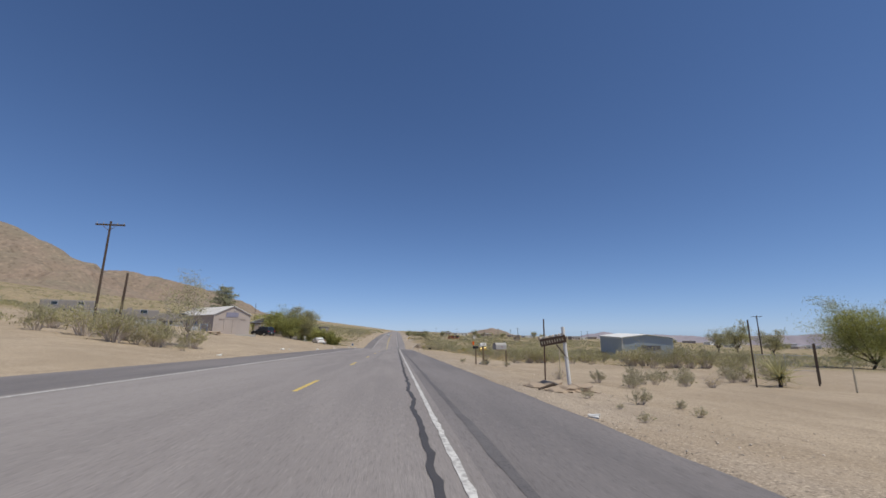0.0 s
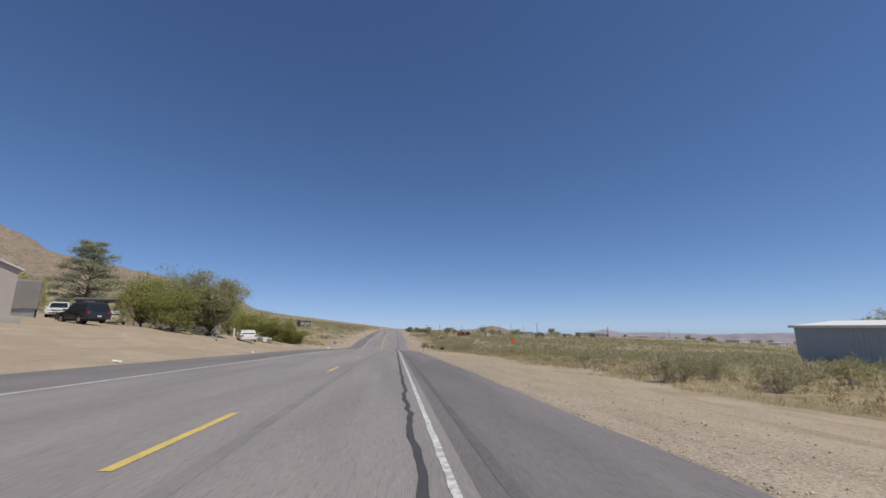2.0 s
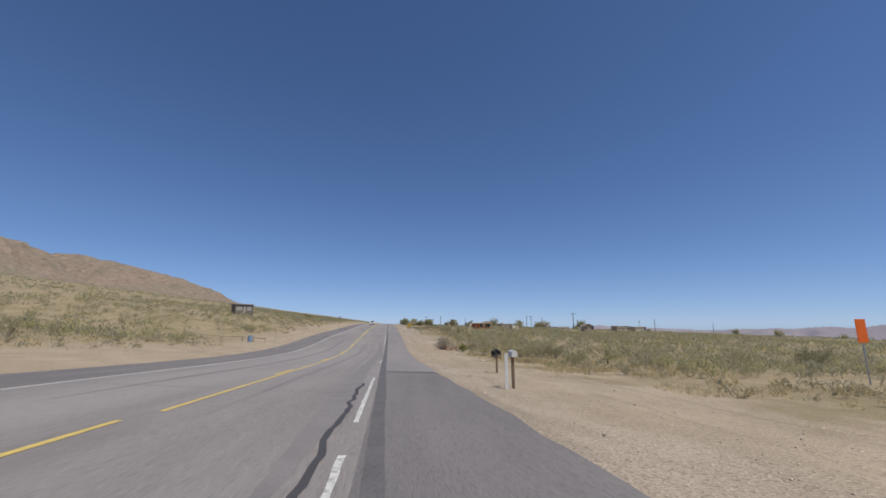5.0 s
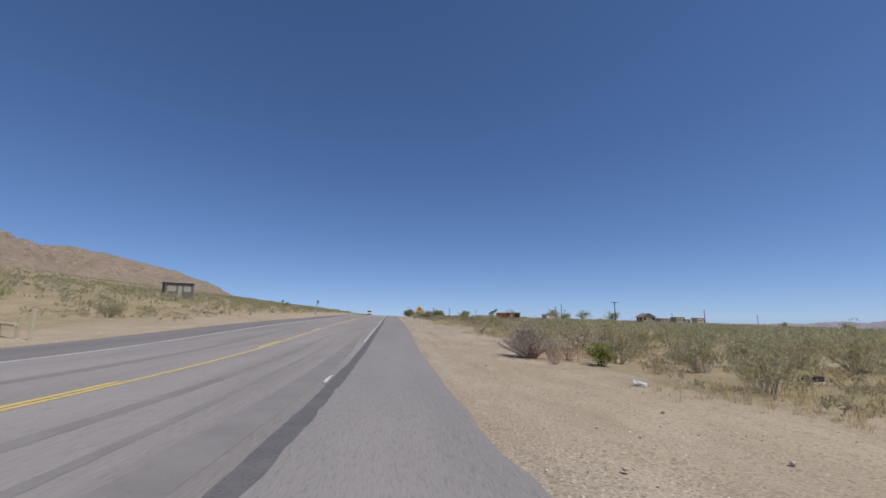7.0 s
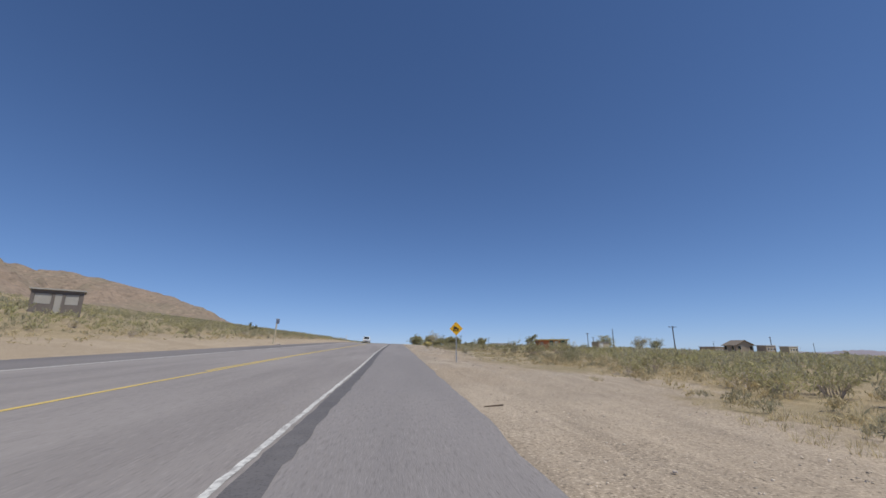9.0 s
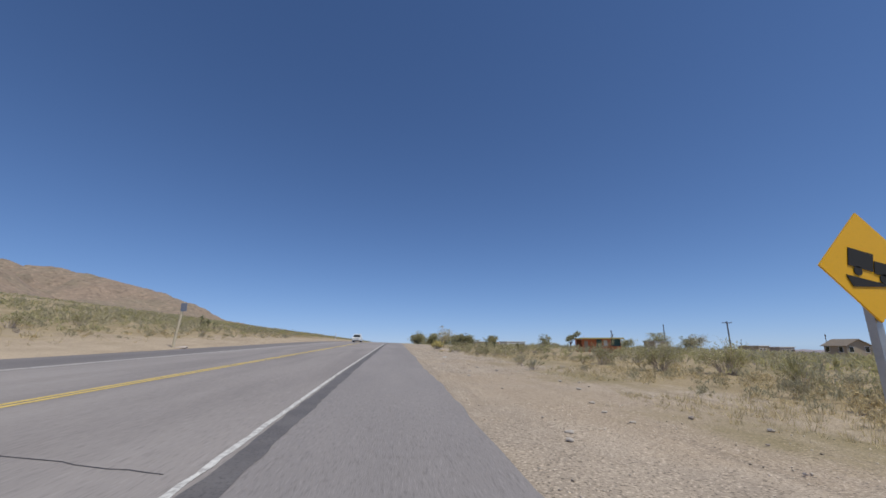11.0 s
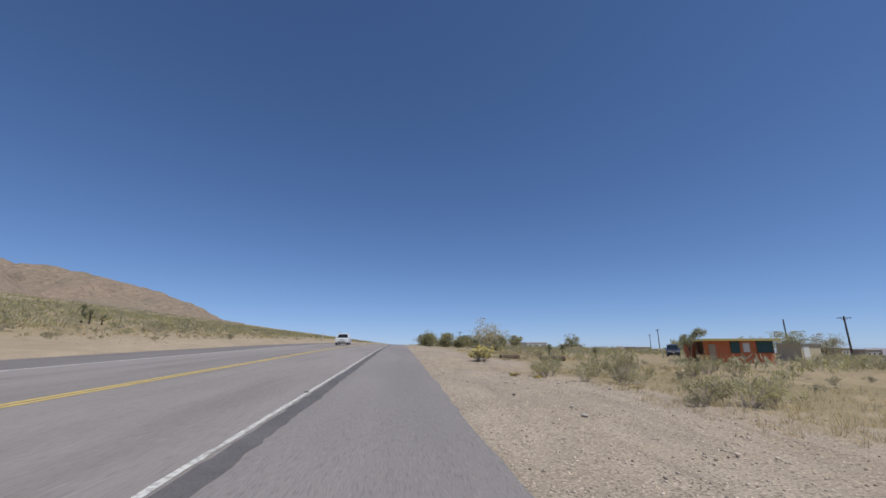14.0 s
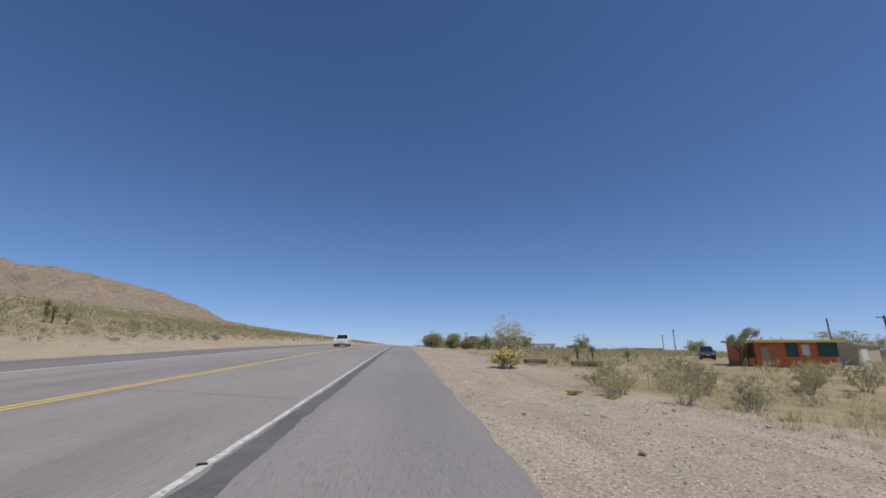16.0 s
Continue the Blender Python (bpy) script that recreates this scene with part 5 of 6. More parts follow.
# two dumped car seats on the verge
def car_seat(m):
    s = thing("old_armchair", m, "dumped black armchair lying on the sand verge", "armchair", "")
    part("cushion", box(-0.5, 0.5, -0.28, 0.28, 0.12, 0.32, 0.06), BLACK, s)
    part("backrest", box(-0.5, 0.5, 0.22, 0.42, 0.2, 0.75, 0.07), BLACK, s)
    part("base", box(-0.52, 0.52, -0.25, 0.35, -0.06, 0.12, 0.02), GREY_METAL, s)
    return s


car_seat(at_ground(15.5, 152.8, -15))
slab_tag(part("plank", box(-1.6, 1.6, -0.09, 0.09, 0.0, 0.05, 0.005), WOOD), "weathered plank lying on the verge", "plank", pose(16.6, 151.6, ground_z(16.6, 151.6) + 0.02, 0, 2, -8))
slab_tag(part("crate", box(-0.3, 0.3, -0.2, 0.2, -0.05, 0.16, 0.02), BLACK), "dark crate lying among the bushes", "crate", at_ground(19.3, 159.5, 20))

# rubble along the foot of the yard trees
rr = np.random.default_rng(12)
for k in range(34):
    x, y = -14.8 - 9.5 * rr.random(), 90.5 + 9.0 * rr.random()
    x -= 0.35 * (y - 90)* (x > -18)
    slab_tag(part("rubble_stone", ball((0, 0, 0.06), 0.1 + 0.2 * rr.random() ** 2, (1.3, 1.0, 0.7), 2, 0.5), (CONCRETE, BARK, CONCRETE)[k % 3]), "rough stone in the rubble under the yard trees", "stone", pose(x, y, ground_z(x, y), 0, 0, 360 * rr.random()), "rubble under the trees")

# junk heap on the edge of the sand lot
for k in range(16):
    x, y = -17.6 + 0.5 * (k % 5) + 0.3 * math.sin(k * 2.1), 107.9 + 0.55 * (k // 5) + 0.25 * math.cos(k * 3.3)
    w, d, h = 0.16 + 0.3 * abs(math.sin(k * 1.7)), 0.1 + 0.2 * abs(math.cos(k * 2.3)), 0.25 + 0.45 * abs(math.sin(k * 0.9 + 1))
    slab_tag(part("scrap_piece", box(-w, w, -d, d, -0.12, h, 0.04), (WHITE_PAINT, GREY_METAL, WHITE_PAINT, PALE_WOOD, CONCRETE, BLACK, WHITE_PAINT)[k % 7]), "bent piece of scrap metal in a heap on the sand", "scrap",
             pose(x, y, ground_z(x, y) + 0.04, 24 * math.sin(k), 20 * math.cos(k * 2), k * 47), "scrap heap")
slab_tag(part("tyre", tyre_mesh(), RUBBER), "old black tyre leaning on the scrap heap", "tyre", pose(-18.6, 109.6, ground_z(-18.6, 109.6) + 0.38, 12, 0, 30))
slab_tag(part("plank", box(-1.5, 1.5, -0.1, 0.1, 0.0, 0.06, 0.005), WOOD), "weathered plank lying beside the scrap heap", "plank", pose(-15.0, 108.4, ground_z(-15.0, 108.4) + 0.1, 0, 8, -15))
slab_tag(part("marker_post", rod((0, 0, -0.3), (0, 0, 1.3), 0.14, None, 12), WHITE_PAINT), "short white pipe standing beside the trees", "post", at_ground(-20.6, 108.6))

# litter and small things along the road
def litter(x, y, s, seed):
    slab_tag(part("litter", ball((0, 0, 0.3 * s), s, (1.3, 0.7, 0.45), 2, 0.9), LITTER), "crumpled white litter lying beside the road", "litter", pose(x, y, ground_z(x, y), 0, 0, seed * 67), "roadside litter")


for k, (x, y, s) in enumerate(((-9.7, 31.2, 0.16), (-10.4, 50.2, 0.22), (-10.2, 52.5, 0.1), (-9.2, 65.4, 0.15), (-9.2, 82.6, 0.2), (-9.6, 112.4, 0.24), (-9.3, 123.9, 0.24), (12.2, 158.2, 0.17), (13.0, 148.0, 0.08),
                               (10.6, 246, 0.1), (6.95, 7.8, 0.1), (9.3, 232, 0.1))):
    litter(x, y, s, k)
slab_tag(part("branch", rod((-0.22, 0, 0.02), (0.2, 0.05, 0.04), 0.012, 0.018, 6), BARK), "dry fallen branch on the gravel verge", "branch", pose(7.3, 186.4, ground_z(7.3, 186.4)))
slab_tag(part("rubber_scrap", box(-0.05, 0.05, -0.015, 0.02, 0, 0.02, 0.005), RUBBER), "strip of tyre rubber lying on the road", "rubber scrap", on_road(3.45, 238.5, 12))
slab_tag(part("stake", box(-0.03, 0.03, -0.03, 0.03, -0.2, 0.75), PALE_WOOD), "pale wooden stake among dry grass", "stake", at_ground(20.3, 252.2))
slab_tag(part("stake", box(-0.03, 0.03, -0.03, 0.03, -0.2, 0.55), PALE_WOOD), "pale wooden stake among dry grass", "stake", at_ground(14.5, 248.2))
slab_tag(part("log", rod((-0.9, 0, 0.18), (0.9, 0.2, 0.2), 0.2, 0.17, 9), BARK), "dark log lying on the bare lot", "log", at_ground(15.0, 262.2, 10))
slab_tag(part("log", rod((-1.1, 0, 0.2), (1.0, 0.2, 0.22), 0.22, 0.2, 9), BARK), "dark log lying on the bare lot", "log", at_ground(18.6, 261.8, -15))

# orange plastic netting sagging on the verge
net = bmesh.new()
for k in range(27):
    x = -1.3 + 0.1 * k
    s = 0.12 * math.sin(x * 3.1)
    rod((x, s, 0.0), (x + 0.03, s + 0.05, 0.5 + 0.08 * math.sin(x * 5)), 0.007, None, 4, net)
for j in range(6):
    for k in range(26):
        x = -1.3 + 0.1 * k
        z0, z1 = (0.02 + 0.095 * j) * (1 + 0.16 * math.sin(x * 5)), (0.02 + 0.095 * j) * (1 + 0.16 * math.sin((x + 0.1) * 5))
        rod((x, 0.12 * math.sin(x * 3.1) + 0.1 * z0, z0), (x + 0.1, 0.12 * math.sin((x + 0.1) * 3.1) + 0.1 * z1, z1), 0.007, None, 4, net)
slab_tag(part("plastic_netting", net, material("faded_orange_plastic", (0.42, 0.17, 0.1), 0.7, scale=4)), "faded orange plastic netting sagging beside the dead bush", "netting", at_ground(12.6, 164.2, -25))
slab_tag(part("stake", box(-0.02, 0.02, -0.02, 0.02, -0.2, 0.7), PALE_WOOD), "pale stake holding the netting", "stake", at_ground(13.2, 163.9))

# ---- plants ----
rng = np.random.default_rng(5)


def quads(centres, size, spread_xy=1.0, r=rng, aspect=2.4, rise=0.5):
    """Leaf blades: one narrow four-cornered blade at each centre, rising more or less and turned towards the light."""
    n = len(centres)
    a = r.normal(size=(n, 3)) + np.array([0, 0, rise])
    a /= np.linalg.norm(a, axis=1)[:, None]
    b = np.cross(a, r.normal(size=(n, 3)) + 1.1 * np.array(SUN))
    b /= np.linalg.norm(b, axis=1)[:, None]
    s = size * (0.6 + 0.8 * r.random((n, 1)))
    u, w = a * s * aspect * 0.5, b * s * 0.5
    v = np.stack([centres - u, centres + w, centres + u, centres - w], 1).reshape(-1, 3)
    f = np.arange(4 * n).reshape(n, 4)
    return v, f


def stems(paths, r0, r1, sides=3):
    """Thin tapered stalks along (start, end) pairs."""
    a, b = np.array([p[0] for p in paths], float), np.array([p[1] for p in paths], float)
    n = len(a)
    d = b - a
    d /= np.linalg.norm(d, axis=1)[:, None] + 1e-9
    x = np.cross(d, [0.31, 0.87, 0.38])
    x /= np.linalg.norm(x, axis=1)[:, None] + 1e-9
    y = np.cross(d, x)
    vs = []
    rr0 = np.array([p[2] if len(p) > 2 else r0 for p in paths])[:, None]
    rr1 = np.array([p[3] if len(p) > 3 else r1 for p in paths])[:, None]
    for c, r in ((a, rr0), (b, rr1)):
        for k in range(sides):
            t = math.tau * k / sides
            vs.append(c + (x * math.cos(t) + y * math.sin(t)) * r)
    v = np.stack(vs, 1)
    f = []
    for k in range(sides):
        j = (k + 1) % sides
        f.append(np.stack([np.arange(n) * 2 * sides + q for q in (k, j, sides + j, sides + k)], 1))
    return v.reshape(-1, 3), np.concatenate(f)


def mesh_of(name, pieces):
    """One mesh from (verts, quads, material) pieces."""
    vs, fs, mi, mats, base = [], [], [], [], 0
    for v, f, m in pieces:
        if m not in mats:
            mats.append(m)
        vs.append(v)
        fs.append(f + base)
        mi.append(np.full(len(f), mats.index(m)))
        base += len(v)
    v, f, mi = np.concatenate(vs), np.concatenate(fs), np.concatenate(mi)
    me = bpy.data.meshes.new(name)
    me.vertices.add(len(v))
    me.vertices.foreach_set("co", v.astype(np.float32).ravel())
    me.loops.add(f.size)
    me.loops.foreach_set("vertex_index", f.astype(np.int32).ravel())
    me.polygons.add(len(f))
    me.polygons.foreach_set("loop_start", np.arange(len(f), dtype=np.int32) * 4)
    me.polygons.foreach_set("material_index", mi.astype(np.int32))
    for m in mats:
        me.materials.append(m)
    me.update(calc_edges=True)
    return me


def shrub_paths(r, n, height, width, branch=2, droop=0.0):
    """Stalks that fan out of the ground, each with side twigs; and the points where leaves sit."""
    paths, tips = [], []
    for i in range(n):
        a = r.random() * math.tau
        out = width * 0.5 * math.sqrt(r.random())
        h = height * (0.55 + 0.45 * r.random()) * (1 - 0.35 * (out / (width * 0.5 + 1e-6)) ** 2)
        b = np.array([0.08 * width * math.cos(a), 0.08 * width * math.sin(a), -0.05])
        m = np.array([0.45 * out * math.cos(a), 0.45 * out * math.sin(a), 0.5 * h])
        e = np.array([out * math.cos(a), out * math.sin(a), h])
        paths += [(b, m, 0.012 * height, 0.008 * height), (m, e, 0.008 * height, 0.003)]
        for k in range(branch):
            q = m + (e - m) * r.random()
            w = q + r.normal(size=3) * 0.16 * height + np.array([0, 0, 0.12 * height])
            paths.append((q, w, 0.004 * height, 0.002))
            tips.append((q, w))
        tips.append((m, e))
    return paths, tips


def shrub(name, seed, height, width, n, leaves, leaf, leaf_mat, twig_mat, branch=3, blossom=None, share=0.2, aspect=5.0, bare=False):
    r = np.random.default_rng(seed)
    paths, tips = shrub_paths(r, n, height, width, branch)
    pieces = [] if bare else [(*stems(paths, 0.01, 0.003), twig_mat)]
    if leaves:
        t = [tips[i] for i in r.integers(0, len(tips), leaves)]
        u = r.random((leaves, 1)) ** 0.7
        c = np.array([p[0] for p in t]) * (1 - u) + np.array([p[1] for p in t]) * u + r.normal(size=(leaves, 3)) * 0.035 * height
        c[:, 2] = np.maximum(c[:, 2], 0.03)
        if blossom:
            top = r.random(leaves) < share + 0.6 * (c[:, 2] > 0.7 * height)
            pieces.append((*quads(c[~top], leaf, r=r), leaf_mat))
            pieces.append((*quads(c[top], leaf * 1.2, r=r, aspect=1.1), blossom))
        else:
            pieces.append((*quads(c, leaf, r=r, aspect=aspect, rise=1.2), leaf_mat))
    return mesh_of(name, pieces)


CREO = [shrub("creosote_bush", 10 + i, 1.35, 1.9, 25, 850, 0.029, CREOSOTE, DEAD_WOOD, 3) for i in range(4)]
BIGS = [shrub("creosote_bush", 20 + i, 2.0, 2.9, 40, 2400, 0.03, CREOSOTE, DEAD_WOOD, 4) for i in range(3)]
SAGES = [shrub("saltbush", 30 + i, 0.85, 1.35, 22, 750, 0.024, SAGE, DEAD_WOOD, 3) for i in range(3)]
DEADS = [shrub("dry_bush", 50 + i, 0.8, 1.3, 40, 60, 0.04, STRAW, DEAD_WOOD, 5) for i in range(2)]
GREENS = [shrub("green_bush", 70 + i, 0.6, 1.0, 26, 1000, 0.028, BRIGHT, BARK, 2) for i in range(2)]
YELLOWS = [shrub("flowering_bush", 90, 0.6, 1.0, 30, 1000, 0.05, SAGE, DEAD_WOOD, 2, GOLDEN, 0.35)]
PALES = [shrub("flowering_bush", 95, 1.0, 2.0, 40, 2600, 0.07, SAGE, DEAD_WOOD, 2, BLOSSOM, 0.6)]
KINDS = {
    "creosote": (CREO, "creosote_bush", "olive-green creosote bush growing out of the sand", "bush"),
    "sage": (SAGES, "saltbush", "grey-green saltbush growing in dry grass", "bush"),
    "dead": (DEADS, "dry_bush", "dry leafless grey bush on the sand", "bush"),
    "green": (GREENS, "green_bush", "small bright green bush on the sand", "bush"),
    "yellow": (YELLOWS, "flowering_bush", "low bush with golden yellow blossoms", "bush"),
    "pale": (PALES, "flowering_bush", "broad shrub covered with pale yellow blossoms", "bush"),
}


def plant(kind, x, y, s=1.0, turn=0.0, tall=1.0):
    meshes, name, label, cat = KINDS[kind]
    if kind == "creosote" and s >= 1.4:   # grown bushes have more, not larger leaves
        meshes, s = BIGS, s / 1.48
    ob = new(name, meshes[int(abs(x * 13 + y * 7)) % len(meshes)])
    ob.matrix_world = pose(x, y, ground_z(x, y) - 0.02, 0, 0, turn) @ Matrix.Diagonal((s, s, s * tall, 1))
    return tagged(ob, label, cat, "desert bushes")


# bushes that can be told apart
for k, x, y, s in (("yellow", 18.2, 98.5, 0.9), ("yellow", 18.8, 93.5, 0.9), ("yellow", 22, 107, 1.0), ("yellow", 19, 120, 0.9), ("pale", 11.3, 256.2, 1.05), ("creosote", 16.2, 247.5, 0.75), ("creosote", 19.5, 252.5, 0.9), ("creosote", 15.0, 252.0, 0.7), ("creosote", 25.5, 262, 0.8),
                   ("creosote", 22.6, 249.5, 0.9), ("sage", 14.2, 243.5, 0.9), ("sage", 9.5, 10.3, 0.5), ("sage", 10.2, 9.7, 0.3), ("sage", 9.9, 8.7, 0.28), ("sage", 7.9, 7.6, 0.28), ("sage", 8.4, 9.4, 0.18),
                   ("sage", 8.4, 11.1, 0.35), ("sage", 12.2, 15.2, 0.7), ("sage", 12.9, 16.0, 0.7), ("sage", 11.9, 17.3, 0.7), ("dead", 10.6, 18.3, 0.7), ("dead", 12.6, 165.2, 1.4), ("dead", 13.4, 165.4, 1.1), ("creosote", 15.4, 164.6, 0.9), ("green", 13.9, 163.4, 1.6), ("dead", 12.0, 163.6, 0.6), ("sage", 9.4, 28.6, 0.45), ("sage", 9.0, 27.6, 0.4), ("sage", 8.0, 30.2, 0.45), ("sage", 9.6, 29.4, 0.6), ("sage", 10.6, 27.6, 0.5),
                   ("sage", 13.8, 16.9, 0.7), ("sage", 14.7, 17.4, 0.8), ("sage", 15.7, 16.9, 0.8), ("sage", 16.5, 17.7, 0.8), ("dead", 17.3, 17.2, 0.7), ("sage", 20.8, 20.0, 0.8), ("sage", 22.8, 19.0, 0.7), ("sage", 24.6, 21.6, 1.0), ("sage", 17.5, 21.0, 0.9), ("sage", 19.5, 22.0, 1.0), ("creosote", 21.8, 20.4, 0.8), ("sage", 23, 23, 0.9), ("creosote", 26, 26, 0.9), ("sage", 18, 24.6, 0.8), ("sage", 28, 24, 0.9), ("creosote", 30, 27.5, 1.0), ("creosote", 33, 34, 1.2), ("creosote", 28, 35, 1.2), ("creosote", 36, 40, 1.3), ("creosote", 30.5, 41, 1.2), ("creosote", 41, 47, 1.4),
                   ("creosote", 20, 43, 0.9), ("creosote", 25, 46, 1.1), ("creosote", 32, 50, 1.2), ("creosote", 38, 55, 1.2), ("creosote", 46, 58, 1.3),
                   ("creosote", 17.4, 42.9, 1.35), ("creosote", 19.2, 43.4, 1.2), ("creosote", 17.9, 50.2, 1.2), ("sage", 16.6, 54.5, 1.2), ("creosote", 14.8, 52.0, 1.1), ("creosote", 19.5, 55.0, 1.2), ("creosote", 23, 58, 1.3), ("sage", 16.8, 46, 0.8), ("creosote", 27, 62, 1.3), ("creosote", 31, 60, 1.4), ("creosote", 35.5, 64, 1.3),
                   ("creosote", 24.5, 231.0, 1.1), ("creosote", 26.5, 236.5, 0.9), ("creosote", 28.5, 226.5, 1.1), ("dead", 25.2, 240, 0.8), ("creosote", 25.8, 37.4, 1.6), ("creosote", 26.3, 34.8, 1.3), ("creosote", 29.4, 36.0, 1.7), ("creosote", 27.6, 38.2, 1.7), ("creosote", 32.0, 37.6, 1.6), ("creosote", 34.5, 38.5, 1.7), ("creosote", 23.4, 40.9, 1.2), ("creosote", 21.6, 41.5, 1.1), ("creosote", 37.8, 38.0, 1.6), ("sage", 13.4, 226, 0.8), ("sage", 12.9, 222, 0.8),
                   ("creosote", -14.8, 32.6, 1.4), ("creosote", -17.2, 31.6, 1.9), ("creosote", -20.5, 33.4, 2.0), ("creosote", -21.5, 37.0, 1.7), ("creosote", -27, 39, 1.6), ("creosote", -23.5, 33.0, 1.3), ("creosote", -17.5, 36.5, 1.2), ("sage", -12.6, 31.8, 0.9),
                   ("creosote", -15.8, 34.2, 1.6), ("creosote", -18.6, 35.4, 1.7), ("creosote", -14.4, 36.8, 1.3), ("creosote", -20.2, 38.6, 1.6), ("sage", -16.2, 32.4, 1.3), ("creosote", -31, 36, 1.7), ("creosote", -35, 40, 1.7), ("creosote", -13.6, 35.5, 1.2), ("creosote", -39, 37, 1.6), ("creosote", -42, 43, 1.7), ("creosote", -33, 46, 1.5)):
    plant(k, x, y, s, (x * 37 + y * 11) % 360)


# grown bushes that stand out along the verge, with yellow and green ones between
for k, x, y, s, tall in (("creosote", 16.6, 181.2, 1.0, 0.9), ("creosote", 17.8, 179.6, 1.1, 0.85), ("dead", 16.4, 178.2, 1.1, 0.9), ("creosote", 19.0, 178.6, 1.15, 0.9), ("sage", 17.4, 184.8, 1.0, 0.9),
                         ("creosote", 17.8, 190.1, 1.0, 0.9), ("creosote", 18.4, 192.2, 1.05, 0.85), ("creosote", 20.0, 190.4, 1.1, 0.9), ("sage", 19.2, 188.0, 1.1, 0.9), ("creosote", 17.0, 197.4, 1.0, 0.8),
                         ("creosote", 15.2, 157.2, 1.1, 0.9), ("creosote", 23.1, 163.7, 1.5, 0.9), ("creosote", 24.5, 162.1, 1.6, 0.95), ("creosote", 17.0, 161.5, 1.2, 0.9), ("dead", 16.2, 171.0, 1.7, 0.95), ("creosote", 17.4, 172.6, 1.4, 0.9), ("dead", 17.2, 169.6, 1.6, 1.0), ("creosote", 18.4, 170.4, 1.5, 1.1),
                         ("creosote", 17.9, 152.4, 1.5, 0.9), ("creosote", 20.6, 157.2, 1.5, 0.9), ("creosote", 22.7, 154.9, 1.5, 0.9), ("creosote", 19.8, 161.0, 1.4, 0.9), ("creosote", 18.9, 153.6, 1.4, 0.9),
                         ("creosote", 41.1, 141.8, 1.7, 1.0), ("creosote", 24.2, 115.8, 1.2, 0.9), ("sage", 17.0, 100.1, 0.9, 0.9), ("yellow", 22.1, 103.9, 1.3, 1.0), ("yellow", 23.4, 104.6, 1.2, 1.0), ("creosote", 34.5, 142.8, 1.3, 0.9),
                         ("creosote", 16.2, 64.0, 1.2, 0.9), ("creosote", 17.2, 64.6, 1.2, 0.9), ("creosote", 19.2, 61.2, 1.3, 0.9), ("creosote", 21.1, 66.9, 1.1, 0.9), ("creosote", 25.1, 63.2, 1.3, 0.9), ("sage", 18.4, 60.4, 1.0, 0.9),
                         ("creosote", 20.8, 222.9, 1.4, 0.95), ("creosote", 23.7, 221.3, 1.6, 0.95), ("creosote", 20.1, 228.2, 1.35, 0.95), ("creosote", 26.8, 230.4, 1.5, 0.9), ("sage", 16.0, 222.6, 0.6, 0.8),
                         ("creosote", 13.9, 238.9, 1.0, 0.75), ("creosote", 14.8, 238.5, 1.15, 0.75), ("creosote", 15.8, 238.9, 1.1, 0.75), ("sage", 13.2, 238.2, 0.8, 0.7),
                         ("creosote", 13.1, 244.5, 0.85, 0.9), ("creosote", 11.9, 245.8, 0.85, 0.9), ("creosote", 12.5, 246.6, 0.9, 0.9), ("creosote", 15.0, 244.2, 0.9, 0.75), ("creosote", 15.5, 248.4, 1.0, 0.95), ("creosote", 20.2, 247.6, 0.9, 1.1),
                         ("creosote", 23.1, 248.0, 0.9, 1.0), ("creosote", 13.1, 249.5, 0.8, 0.8), ("creosote", 25.3, 252.1, 0.9, 0.9), ("yellow", 10.6, 245.8, 0.7, 0.5), ("yellow", 11.4, 245.1, 0.6, 0.5), ("yellow", 14.0, 242.4, 0.5, 0.4),
                         ("creosote", 17.2, 42.6, 1.4, 0.95), ("creosote", 18.6, 43.2, 1.5, 0.95), ("creosote", 29.9, 44.8, 1.4, 0.9), ("creosote", 15.4, 41.2, 1.1, 0.8)):
    plant(k, x, y, s * (0.82 if 236 < y < 254 else 1), (x * 53 + y * 17) % 360, tall)


def clear_of(x, y):
    """Where no scrub grows: yards, drives, tracks, under houses and trees."""
    if y < 125 and -44 < x < -9 and y > 44:
        return False
    if 120 < y < 136 and 9 < x < 60 and abs((y - 128) - 0.05 * (x - 9)) < 2.4:
        return False
    if 36 < x < 66 and 60 < y < 96 and (x - 44) * 0.5 + (y - 70) * 0.87 > -3 and (x - 44) * 0.87 - (y - 70) * 0.5 > -3:
        return False
    if 34 < x < 60 and 264 < y < 286 or 26 < x < 38 and 258 < y < 274:
        return False
    if -44 < x < -32 and 231 < y < 240:
        return False
    if 165 < y < 184 and -24 < x < -9:
        return False
    if abs(x - 82) < 9 and abs(y - 263) < 9:
        return False
    if x > 6 and 30 < y < 46 and x < 24 or 6 < x < 30 and y < 32:
        return False
    return True


